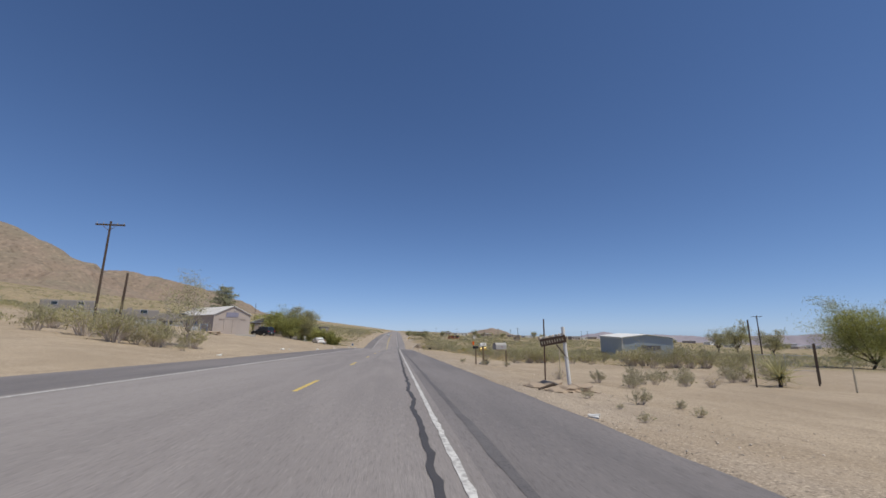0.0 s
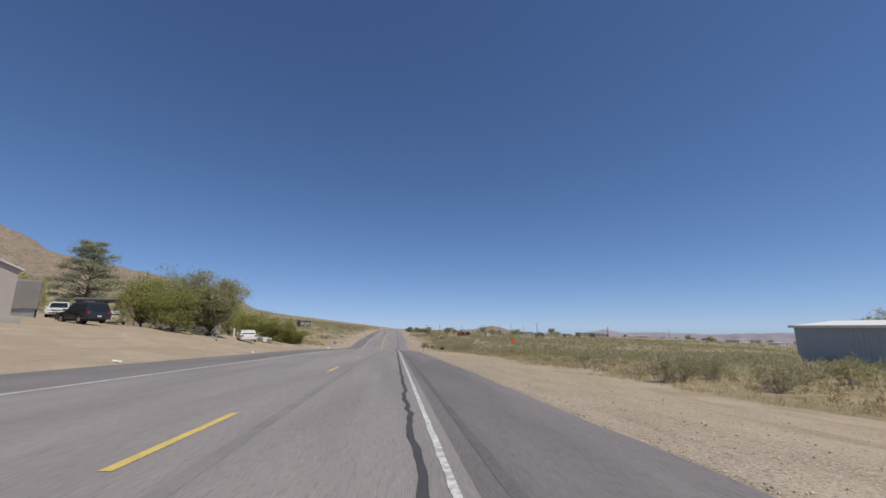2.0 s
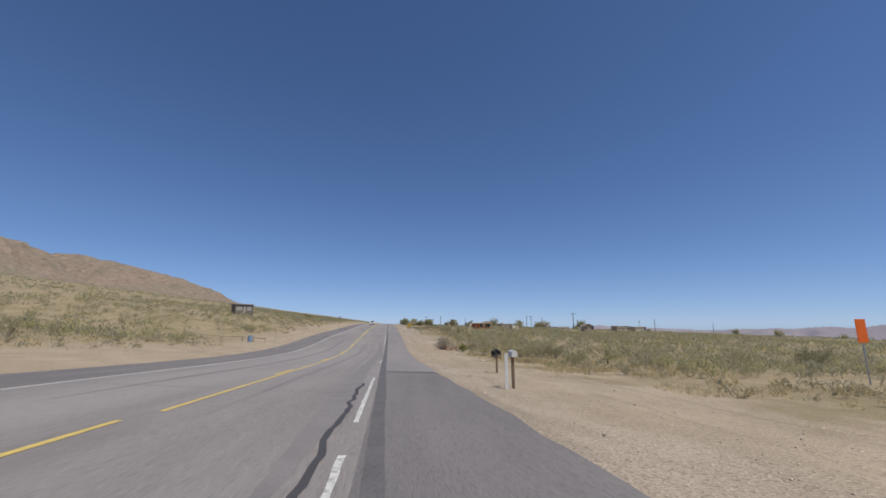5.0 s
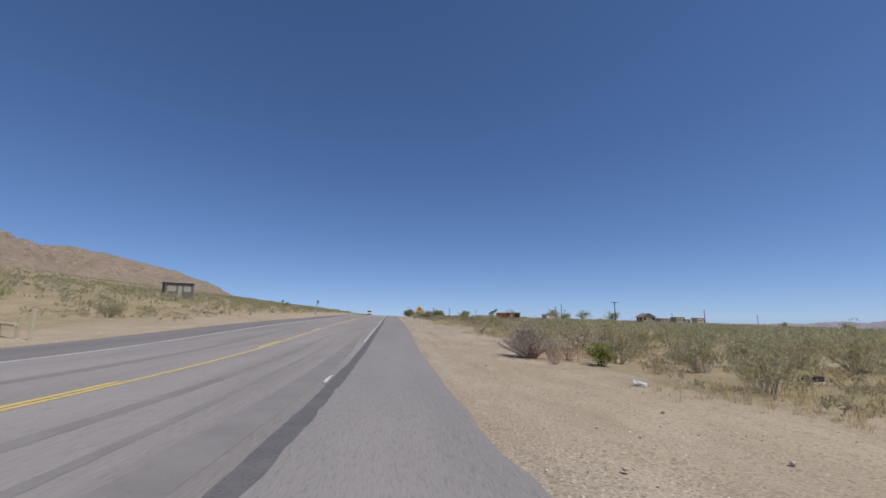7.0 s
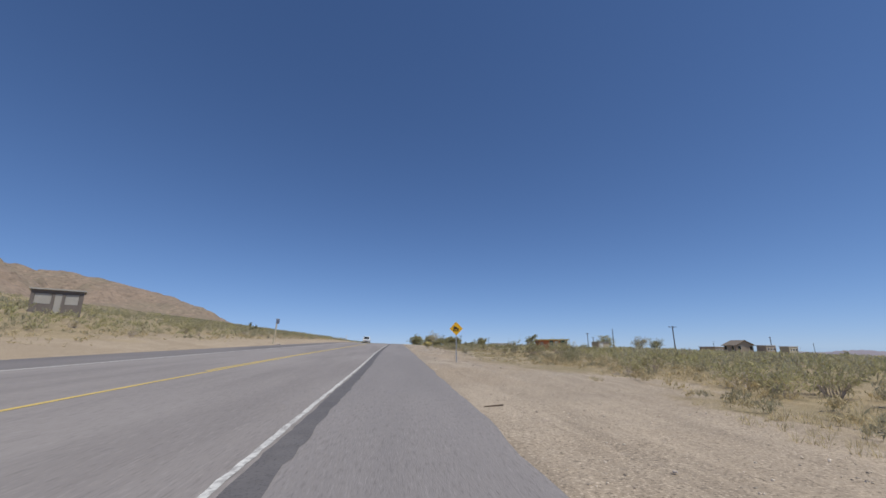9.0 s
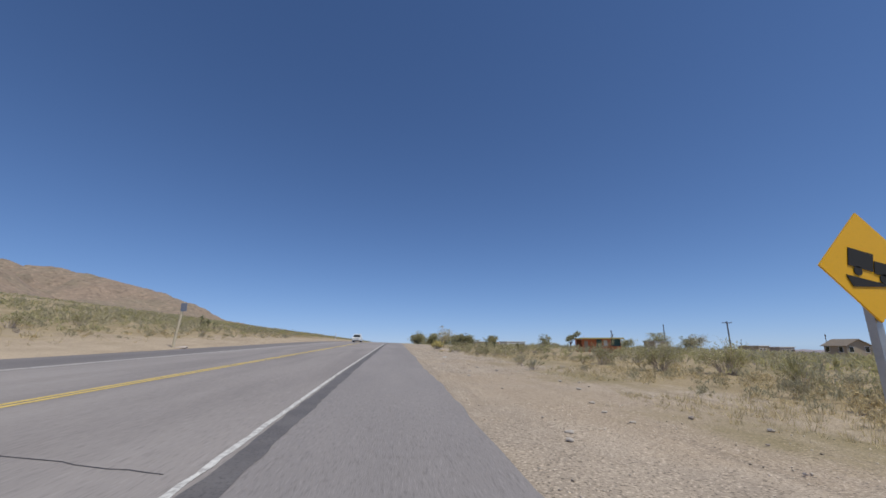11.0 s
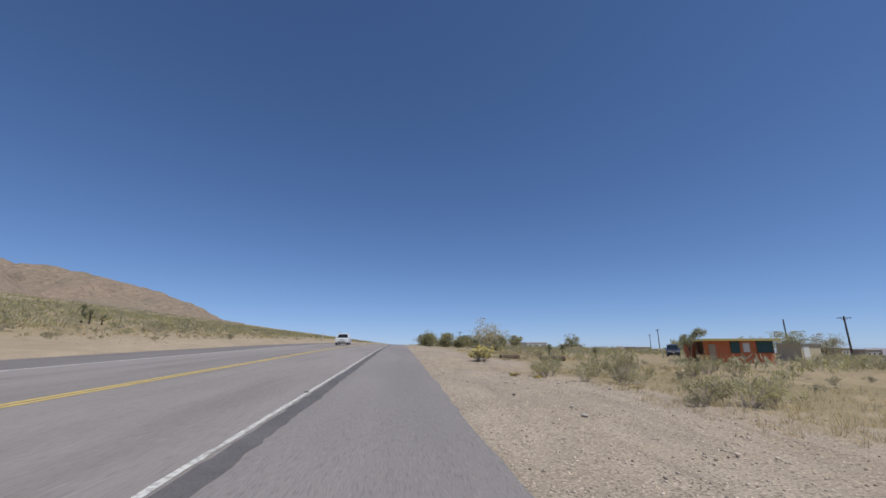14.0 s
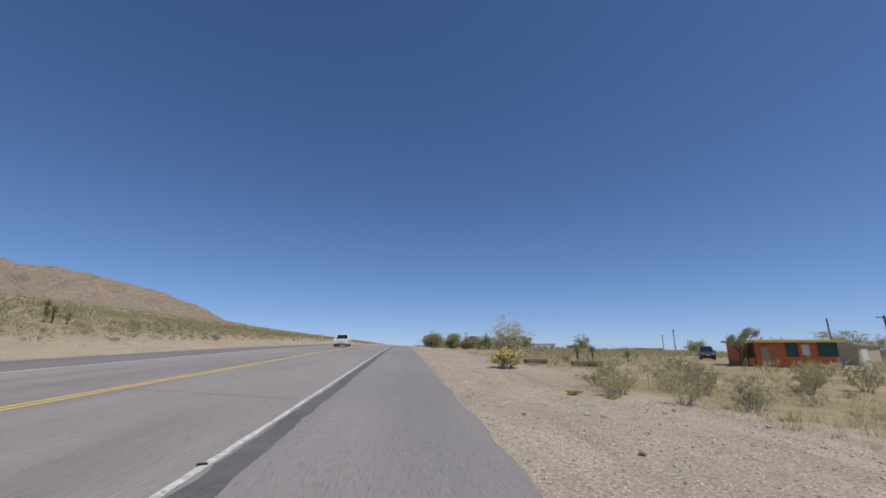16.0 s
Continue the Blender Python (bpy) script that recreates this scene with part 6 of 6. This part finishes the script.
# separate bushes near the camera's side of the desert
count = 0
near_spots = []
while count < 270:
    if rng.random() < 0.78:
        y = 40 + 240 * rng.random()
        x = 16.6 + 19 * rng.random() ** 1.2 + (2.0 if y > 195 else 0.6)
    else:
        y = 126 + 190 * rng.random()
        x = -14.5 - 11 * rng.random()
    if not clear_of(x, y) or any((x - a) ** 2 + (y - b) ** 2 < 2.4 for a, b in near_spots):
        continue
    near_spots.append((x, y))
    kind = ("creosote", "creosote", "sage", "sage", "dead")[int(rng.random() * 5)]
    edge = 0.6 if abs(x) < 19 else 0.9
    plant(kind, x, y, edge * (0.65 + 0.7 * rng.random()) * (0.5 if 222 < y < 272 and x > 0 else 0.65 if 95 < y < 128 and 0 < x < 30 else 1), 360 * rng.random(), 0.8 + 0.35 * rng.random())
    count += 1

# the rest of the scrub, out to the hills
def scatter(name, proto, spots, scales, label, category):
    """Copies of small prototype plants, joined into one mesh of countless plants."""
    v0 = [np.array([p.co for p in me.vertices]) for me in proto]
    f0 = [np.array([p.vertices[:] for p in me.polygons]) for me in proto]
    m0 = [np.array([p.material_index for p in me.polygons]) for me in proto]
    vs, fs, ms, base = [], [], [], 0
    for i, ((x, y), s) in enumerate(zip(spots, scales)):
        k = i % len(proto)
        t = rng.random() * math.tau
        c, sn = math.cos(t), math.sin(t)
        v = v0[k] * s
        vs.append(np.stack([v[:, 0] * c - v[:, 1] * sn + x, v[:, 0] * sn + v[:, 1] * c + y, v[:, 2] + ground_z(x, y) - 0.03 * s], 1))
        fs.append(f0[k] + base)
        ms.append(m0[k])
        base += len(v)
    mats = list(proto[0].materials)
    me = mesh_of(name, [(np.concatenate(vs), np.concatenate(fs), mats[0])])
    for m in mats[1:]:
        me.materials.append(m)
    me.polygons.foreach_set("material_index", np.concatenate(ms).astype(np.int32))
    for p in proto:
        if p.users == 0:
            bpy.data.meshes.remove(p)
    return tagged(new(name, me), label, category, kind="stuff")


def spots_in(n, fx, fy, least=0.0):
    out = []
    tries = 0
    while len(out) < n and tries < n * 30:
        tries += 1
        x, y = fx(rng.random()), fy(rng.random())
        if clear_of(x, y) and not (222 < y < 276 and 13 < x < 40 and rng.random() < 0.7):
            out.append((x, y))
    return out


MID = [shrub("scrub", 110 + i, 1.2, 2.0, 12, 100, 0.044, (CREOSOTE, SAGE)[i % 2], DEAD_WOOD, 1, aspect=6.5, bare=True) for i in range(4)]
LOW = [shrub("scrub", 130 + i, 1.2, 2.8, 9, 28, 0.11, (CREOSOTE, SAGE)[i % 2], DEAD_WOOD, 0, aspect=5.0, bare=True) for i in range(4)]
right = spots_in(2500, lambda u: 21 + 56 * u ** 1.2, lambda u: 46 + 264 * u)
back = spots_in(800, lambda u: -26 - 90 * u, lambda u: 30 + 100 * u)
left = back + spots_in(2000, lambda u: -17 - 50 * u, lambda u: 126 + 230 * u)
for i, (sel, nm) in enumerate(((0, "scrub"), (1, "scrub"))):
    pr = [MID[i], MID[i + 2]]
    sp = right[i::2] + left[i::2]
    scatter("scrub", pr, sp, 0.5 + 0.7 * rng.random(len(sp)), ("olive-green desert scrub covering the plain and slopes", "grey-green desert scrub covering the plain and slopes")[i], "scrub")
# low clumps between the bushes along the verge
FINE = [shrub("scrub", 150 + i, 0.9, 1.5, 14, 100, 0.05, (STRAW, SAGE)[i % 2], DEAD_WOOD, 1, aspect=6.0, bare=True) for i in range(4)]
low = [(x, y) for x, y in spots_in(1900, lambda u: 13.2 + 10 * u, lambda u: 44 + 240 * u) if x > 14.4 + 1.2 * math.sin(y * 0.23) + (1.6 if y > 195 else 0.7 if y < 145 else 0)]
low += spots_in(500, lambda u: -14 - 9 * u, lambda u: 126 + 190 * u)
for i in range(2):
    sp = (low[::3] + low[1::3], low[2::3])[i]
    scatter("scrub", [FINE[i], FINE[i + 2]], sp, 0.25 + 0.4 * rng.random(len(sp)), ("straw-coloured clumps of dry growth along the verge", "grey-green low clumps along the verge")[i], "scrub")
farr = spots_in(4600, lambda u: 24 + 700 * u ** 1.6, lambda u: 45 + 900 * u ** 1.2) + spots_in(3600, lambda u: -26 - 420 * u ** 1.3, lambda u: 130 + 620 * u ** 1.2) + spots_in(1200, lambda u: -57 - 300 * u ** 1.3, lambda u: 20 + 260 * u)
farr += spots_in(1200, lambda u: 26 + 130 * u, lambda u: 80 + 200 * u)
farr += spots_in(3200, lambda u: 38 + 170 * u, lambda u: 75 + 230 * u)
farr += spots_in(500, lambda u: 12 + 120 * u, lambda u: 300 + 250 * u) + spots_in(400, lambda u: -12 - 60 * u, lambda u: 300 + 250 * u)
for i in range(2):
    sp = farr[i::2]
    scatter("scrub", [LOW[i], LOW[i + 2]], sp, 0.5 + 0.75 * rng.random(len(sp)), ("distant olive-green scrub reaching to the hills", "distant grey-green scrub reaching to the hills")[i], "scrub")

# dry grass on the verges
def tuft(seed):
    r = np.random.default_rng(seed)
    n = 13
    a = r.random(n) * math.tau
    base = np.stack([0.09 * np.cos(a) * r.random(n), 0.09 * np.sin(a) * r.random(n), np.zeros(n)], 1)
    h = 0.06 + 0.13 * r.random(n)
    tip = np.stack([(0.06 + 0.12 * r.random(n)) * np.cos(a), (0.06 + 0.12 * r.random(n)) * np.sin(a), h], 1)
    side = np.stack([-np.sin(a), np.cos(a), np.zeros(n)], 1) * 0.006
    v = np.stack([base - side, base + side, tip + side * 0.2, tip - side * 0.2], 1).reshape(-1, 3)
    return mesh_of("tuft", [(v, np.arange(4 * n).reshape(n, 4), STRAW)])


gs_ = []
for _ in range(19000):
    y = 36 + 250 * rng.random()
    x = (13.9 if y < 145 else 12.9) + abs(rng.normal()) * 8 + 0.8 * math.sin(y * 0.23) + 0.5 * math.sin(y * 0.71)
    if bumps(x, y, 0.16, 77) > -0.12 and clear_of(x, y):
        gs_.append((x, y))
for _ in range(2500):
    y = 126 + 190 * rng.random()
    x = -12.5 - abs(rng.normal()) * 9
    if bumps(x, y, 0.2, 78) > -0.05 and clear_of(x, y):
        gs_.append((x, y))
scatter("dry_grass", [tuft(i) for i in range(4)], gs_, np.array([1.25 if x > 13.4 else 0.9 for x, y in gs_]) * (0.6 + 0.8 * rng.random(len(gs_))), "straw-coloured dry grass along the verge", "dry grass")

# pebbles on the verge
def pebble(seed):
    bm = bmesh.new()
    bmesh.ops.create_cube(bm, size=1)
    r = np.random.default_rng(seed)
    for v in bm.verts:
        v.co = Vector((v.co.x * (0.7 + 0.5 * r.random()), v.co.y * (0.6 + 0.5 * r.random()), v.co.z * (0.45 + 0.4 * r.random()) + 0.12))
    return finish("pebble", bm, GRAVEL)


ps = []
for _ in range(11000):
    y = 90 + 165 * rng.random() ** 0.8
    x = 6.9 + 6.5 * rng.random() ** 1.1
    if bumps(x, y, 0.4, 79) > -0.1:
        ps.append((x, y))
for _ in range(13000):
    ps.append((6.9 + 6.5 * rng.random(), 216 + 44 * rng.random()))
for _ in range(6000):
    ps.append((6.8 + 4.5 * rng.random() ** 1.6, 5 + 85 * rng.random()))
for _ in range(900):
    ps.append((-8.2 - 7 * rng.random(), 5 + 260 * rng.random()))
for _ in range(1800):
    ps.append((-8.3 - 16 * rng.random() ** 1.3, 24 + 95 * rng.random()))
scatter("pebbles", [pebble(i) for i in range(4)], ps, 0.009 + 0.026 * rng.random(len(ps)) ** 2.4 + 0.012 * (rng.random(len(ps)) > 0.98), "grey-brown pebbles strewn over the sandy verge", "pebbles")
STONE = material("verge_stone", (0.5, 0.43, 0.37), 0.95, other=(0.4, 0.345, 0.295), scale=9, fine=40, amount=0.6, per_object=0.3)
for k in range(60):
    y = 100 + 150 * rng.random()
    x = 7.4 + 6 * rng.random()
    slab_tag(part("stone", ball((0, 0, 0.03), 0.025 + 0.035 * rng.random() ** 2, (1.2, 0.9, 0.6), 2, 0.5), STONE), "rough grey-brown stone on the gravel verge", "stone", pose(x, y, ground_z(x, y), 0, 0, 360 * rng.random()), "stones on the verge")


PALE_ROCK = material("pale_rock", (0.5, 0.45, 0.4), 0.95, other=(0.4, 0.36, 0.32), scale=9, fine=40, amount=0.6)
for k in range(26):   # pale rocks on the gravel
    y = 206 + 40 * rng.random()
    x = 7.3 + 5.5 * rng.random()
    slab_tag(part("stone", ball((0, 0, 0.02), 0.035 + 0.04 * rng.random(), (1.3, 0.9, 0.5), 2, 0.35), PALE_ROCK), "pale flat rock on the gravel verge", "stone", pose(x, y, ground_z(x, y), 0, 0, 360 * rng.random()), "stones on the verge")


# ---- trees ----
def tree(x, y, height, width, leaf_mat, label, seed, leaf=0.16, count=5200, trunk=0.22, limbs=7, low=0.25, flat=0.75, sink=0.05, bark=None, gap=0.0, turn=0.0):
    """A tapered, forking trunk and a crown of small leaf blades in clumps round the twig ends."""
    r = np.random.default_rng(seed)
    t = thing("tree", pose(x, y, ground_z(x, y) - sink, 0, 0, turn), label, "tree")
    paths, ends = [], []
    fork = np.array([0.1 * width * (r.random() - 0.5), 0.1 * width * (r.random() - 0.5), low * height])
    paths.append((np.zeros(3) - [0, 0, 0.3], fork, trunk, trunk * 0.75))
    for i in range(limbs):
        a = math.tau * (i + 0.6 * r.random()) / limbs
        rad = width * 0.5 * (0.35 + 0.5 * r.random())
        e = np.array([rad * math.cos(a), rad * math.sin(a), height * (low + (1 - low) * (0.35 + 0.5 * r.random() * (1 - flat * (rad / (width * 0.5)) ** 2 * 0.6)))])
        m = fork * 0.5 + e * 0.5 + np.array([0, 0, -0.06 * height])
        paths += [(fork, m, trunk * 0.5, trunk * 0.32), (m, e, trunk * 0.32, trunk * 0.12)]
        ends.append(e)
        for k in range(5):
            q = m + (e - m) * r.random()
            w = q + r.normal(size=3) * width * 0.12 + np.array([0, 0, 0.1 * height * r.random()])
            w[2] = min(max(w[2], low * height * 0.6), height)
            paths.append((q, w, trunk * 0.14, trunk * 0.05))
            ends.append(w)
            for j in range(2):
                w2 = w + r.normal(size=3) * width * 0.09
                w2[2] = min(max(w2[2], low * height * 0.5), height)
                paths.append((w, w2, trunk * 0.06, 0.008))
                ends.append(w2)
    tr = new("trunk", mesh_of("trunk", [(*stems(paths, 0.1, 0.05, 7), bark or BARK)]))
    tr.parent = t
    ends = np.array(ends)
    size = width * 0.075 * (0.6 + 0.9 * r.random(len(ends)))
    count = int(count * 2.2)
    pick = r.integers(0, len(ends), count)
    c = ends[pick] + r.normal(size=(count, 3)) * size[pick][:, None] * np.array([1, 1, 0.75])
    c[:, 2] = np.clip(c[:, 2], 0.12 * height * low + 0.1, height * 1.03)
    cr = new("crown", mesh_of("crown", [(*quads(c, leaf * 0.42, r=r, aspect=6.0, rise=0.3), leaf_mat)]))
    cr.parent = t
    return t


tree(-18.9, 96.4, 8.3, 6.2, OLIVE, "tall dense olive-green tree beside the yard", 1, 0.15, 10500, 0.26, 11, 0.09)
tree(-21.6, 94.6, 6.6, 5.6, OLIVE, "half-bare olive-green tree beside the yard", 2, 0.13, 5000, 0.18, 10, 0.07)
tree(-23.4, 91.6, 7.0, 5.2, BRIGHT, "feathery light green tree beside the yard", 3, 0.12, 7000, 0.14, 11, 0.05)
tree(-19.6, 89.6, 5.6, 4.6, BRIGHT, "feathery light green tree beside the yard", 5, 0.12, 6200, 0.12, 11, 0.04)
tree(-41.5, 99.0, 5.2, 4.2, BRIGHT, "feathery light green tree behind the barn", 4, 0.12, 4200, 0.14, 9, 0.06)
for k, (x, y, h, w) in enumerate(((-30.5, 120.5, 5.8, 6.6), (-26.6, 122.0, 6.0, 6.6), (-23.0, 120.6, 5.4, 6.0), (-19.9, 120.4, 4.8, 5.4), (-17.2, 121.4, 4.0, 4.6), (-15.2, 122.6, 3.0, 3.4), (-34.6, 118.0, 5.6, 6.4))):
    tree(x, y, h, w, BRIGHT, "low bright green mesquite tree beside the sand lot", 20 + k, 0.13, 5200, 0.14, 9, 0.06, 0.6)


def pine(x, y, height, width, label, seed):
    """A tall conifer: a straight trunk with whorls of limbs that end in round clumps of needles."""
    r = np.random.default_rng(seed)
    t = thing("pine_tree", at_ground(x, y), label, "tree")
    paths, cs = [((0, 0, -0.3), (0.2, 0.1, height * 0.95), 0.28, 0.05)], []
    for k in range(84):
        u = 0.1 + 0.9 * (k // 8 + 0.4 * r.random()) / 10.6
        rad = width * 0.5 * max(0.08, 1.05 - u) ** 0.55 * (0.35 + 0.85 * r.random())
        a = k * 2.4 + r.random()
        e = np.array([rad * math.cos(a), rad * math.sin(a), u * height + 0.12 * rad])
        paths.append(((0.1, 0.05, u * height - 0.25 * rad), e, 0.07, 0.025))
        s = 0.6 + 0.45 * r.random()
        cs.append(e + r.normal(size=(230, 3)) * s * np.array([0.6, 0.6, 0.24]))
    ob = new("trunk", mesh_of("trunk", [(*stems(paths, 0.1, 0.05, 6), BARK)]))
    ob.parent = t
    ob = new("crown", mesh_of("crown", [(*quads(np.concatenate(cs), 0.055, r=r, aspect=8.0), PINE)]))
    ob.parent = t


pine(-41.0, 108.0, 11.4, 9.0, "tall dark pine tree above the houses", 40)
tree(-14.6, 36.0, 6.4, 4.2, OLIVE, "thin half-bare tree standing among roadside bushes", 41, 0.07, 2300, 0.09, 8, 0.2, bark=DEAD_WOOD)
tree(69.5, 50.4, 10.0, 11.0, BRIGHT, "broad bright green palo verde tree behind the gate", 43, 0.12, 21000, 0.18, 13, 0.07)
tree(131.5, 140.4, 15.0, 8.6, OLIVE, "tall olive-green tree standing in the scrub", 44, 0.3, 2600, 0.3, 8, 0.2)
tree(149.6, 143.5, 13.6, 8.0, OLIVE, "tall olive-green tree standing in the scrub", 45, 0.3, 2000, 0.25, 8, 0.2)
tree(92, 104, 7.4, 5.6, OLIVE, "olive-green tree beyond the metal shed", 46, 0.18, 1300, 0.2, 7, 0.3)
for k, (x, y, h, w) in enumerate(((12.6, 328, 4.0, 4.8), (17.6, 333, 3.4, 4.6), (21.0, 330, 3.0, 4.0), (25.5, 331, 3.2, 4.4), (23, 300, 3.0, 3.4), (14.5, 372, 4.0, 5.0), (30, 372, 4.0, 5.5), (44, 360, 4.2, 5.0))):
    tree(x, y, h, w, OLIVE, "round dusty-green tree beside the far road", 50 + k, 0.22, 1700, 0.15, 6, 0.15)
tree(12.8, 262.0, 3.2, 2.8, SAGE, "thin pale grey tree behind the flowering shrub", 60, 0.09, 700, 0.08, 6, 0.25, bark=DEAD_WOOD)
tree(60.0, 279.5, 3.8, 4.5, OLIVE, "olive-green tree beside the garden shed", 61, 0.14, 1800, 0.12, 7, 0.3)
tree(75, 288, 4.0, 5.0, SAGE, "thin grey-green tree in the scrub", 62, 0.14, 1300, 0.12, 7, 0.25)
for k in range(14):
    x, y = 55 + 330 * rng.random(), 330 + 200 * rng.random()
    tree(x, y, 4 + 2.5 * rng.random(), 5 + 2 * rng.random(), OLIVE, "dark tree far out among the houses", 80 + k, 0.4, 420, 0.16, 5, 0.15)


# windblown tree at the house: leaves swept to one side
wb = thing("tree", at_ground(35.2, 267.2) @ Matrix.Scale(0.78, 4), "windblown green tree leaning beside the orange house", "tree")
r = np.random.default_rng(7)
paths, cs = [((0, 0, -0.3), (0.15, 0, 1.5), 0.1, 0.08)], []
for k in range(9):
    b = np.array([0.15, 0, 1.3 + 0.15 * (k % 3)])
    e = np.array([-0.7 + 0.32 * k, 0.5 * r.normal(), 2.1 + 0.18 * k + 0.25 * r.random()])
    e2 = e + np.array([0.55, 0, 0.42])
    paths += [(b, e, 0.05, 0.025), (e, e2, 0.025, 0.01)]
    u = r.random((420, 1))
    cs.append(e * (1 - u) + e2 * u + r.normal(size=(420, 3)) * [0.2, 0.22, 0.17])
ob = new("trunk", mesh_of("trunk", [(*stems(paths, 0.1, 0.05, 6), BARK)]))
ob.parent = wb
ob = new("crown", mesh_of("crown", [(*quads(np.concatenate(cs), 0.05, r=r, aspect=5.0), PINE)]))
ob.parent = wb


# yuccas: a short trunk under a head of stiff blades
def yucca(x, y, h, head, label, blades=150, mat=None):
    t = thing("yucca", at_ground(x, y), label, "yucca")
    r = np.random.default_rng(int(abs(x) * 10 + y))
    part("trunk", rod((0, 0, -0.2), (0, 0, h), 0.09, 0.07, 8), BARK, t)
    n = blades
    a, e = r.random(n) * math.tau, r.random(n) * 1.9 - 0.45
    d = np.stack([np.cos(a) * np.cos(e), np.sin(a) * np.cos(e), np.sin(e)], 1)
    o = np.array([0, 0, h]) + d * 0.05 + np.stack([np.zeros(n), np.zeros(n), 0.25 * head * (r.random(n) - 0.5)], 1)
    s = np.cross(d, [0.2, 0.3, 0.93])
    s /= np.linalg.norm(s, axis=1)[:, None]
    L = head * (0.7 + 0.5 * r.random((n, 1)))
    v = np.stack([o - s * 0.03, o + s * 0.03, o + d * L + s * 0.004, o + d * L - s * 0.004], 1).reshape(-1, 3)
    ob = new("head", mesh_of("head", [(v, np.arange(4 * n).reshape(n, 4), mat or PINE)]))
    ob.parent = t
    return t


yucca(22.3, 268.7, 0.95, 0.42, "dark yucca with a dense head on a short trunk")
yucca(20.9, 268.7, 0.95, 0.4, "dark yucca with a dense head on a short trunk")
yucca(27.5, 272, 0.7, 0.5, "dark yucca with a dense head on a short trunk")
for k, (x, y) in enumerate(((-27.5, 274.3), (-26.6, 274.0), (-28.3, 275.2), (-25.9, 274.8))):
    yucca(x, y, 0.6 + 0.45 * (k % 3), 0.62, "dark yucca in a cluster on the slope", 150)
for x, y in ((22.5, 216.5), (25.3, 148), (20.5, 105)):
    yucca(x, y, 0.5 if x > 0 else 1.2, 0.7, "spiky green yucca growing in the sand", 130, CREOSOTE)

yucca(21.8, 18.2, 0.45, 1.05, "large spiky green yucca beside the tall post", 170, CREOSOTE)

# the big half-dead bush at the edge of the verge
r = np.random.default_rng(9)
big = thing("dead_bush", at_ground(11.7, 165.9), "large tangled half-dead grey bush on the verge", "bush")
paths, tips = shrub_paths(r, 120, 1.35, 3.4, 7)
p2, t2 = shrub_paths(r, 52, 2.05, 1.7, 5)
ob = new("branch_tangle", mesh_of("branch_tangle", [(*stems(paths + p2, 0.02, 0.004), DEAD_WOOD)]))
ob.parent = big
n = 700
tp = [t2[i] for i in r.integers(0, len(t2), n)]
u = r.random((n, 1))
c = np.array([p[0] for p in tp]) * (1 - u) + np.array([p[1] for p in tp]) * u + r.normal(size=(n, 3)) * 0.1
c[:, 2] = np.clip(c[:, 2] * 0.7, 0.1, 2.3)
ob = new("leaves", mesh_of("leaves", [(*quads(c, 0.06, r=r), CREOSOTE)]))
ob.parent = big
bigger = rod((-1.6, -0.6, 0.75), (-0.3, -0.3, 0.1), 0.05, 0.08, 7)
rod((-0.9, -0.5, 0.45), (-0.75, -0.7, 1.15), 0.04, 0.02, 6, bigger)
part("dead_limb", bigger, DEAD_WOOD, big)
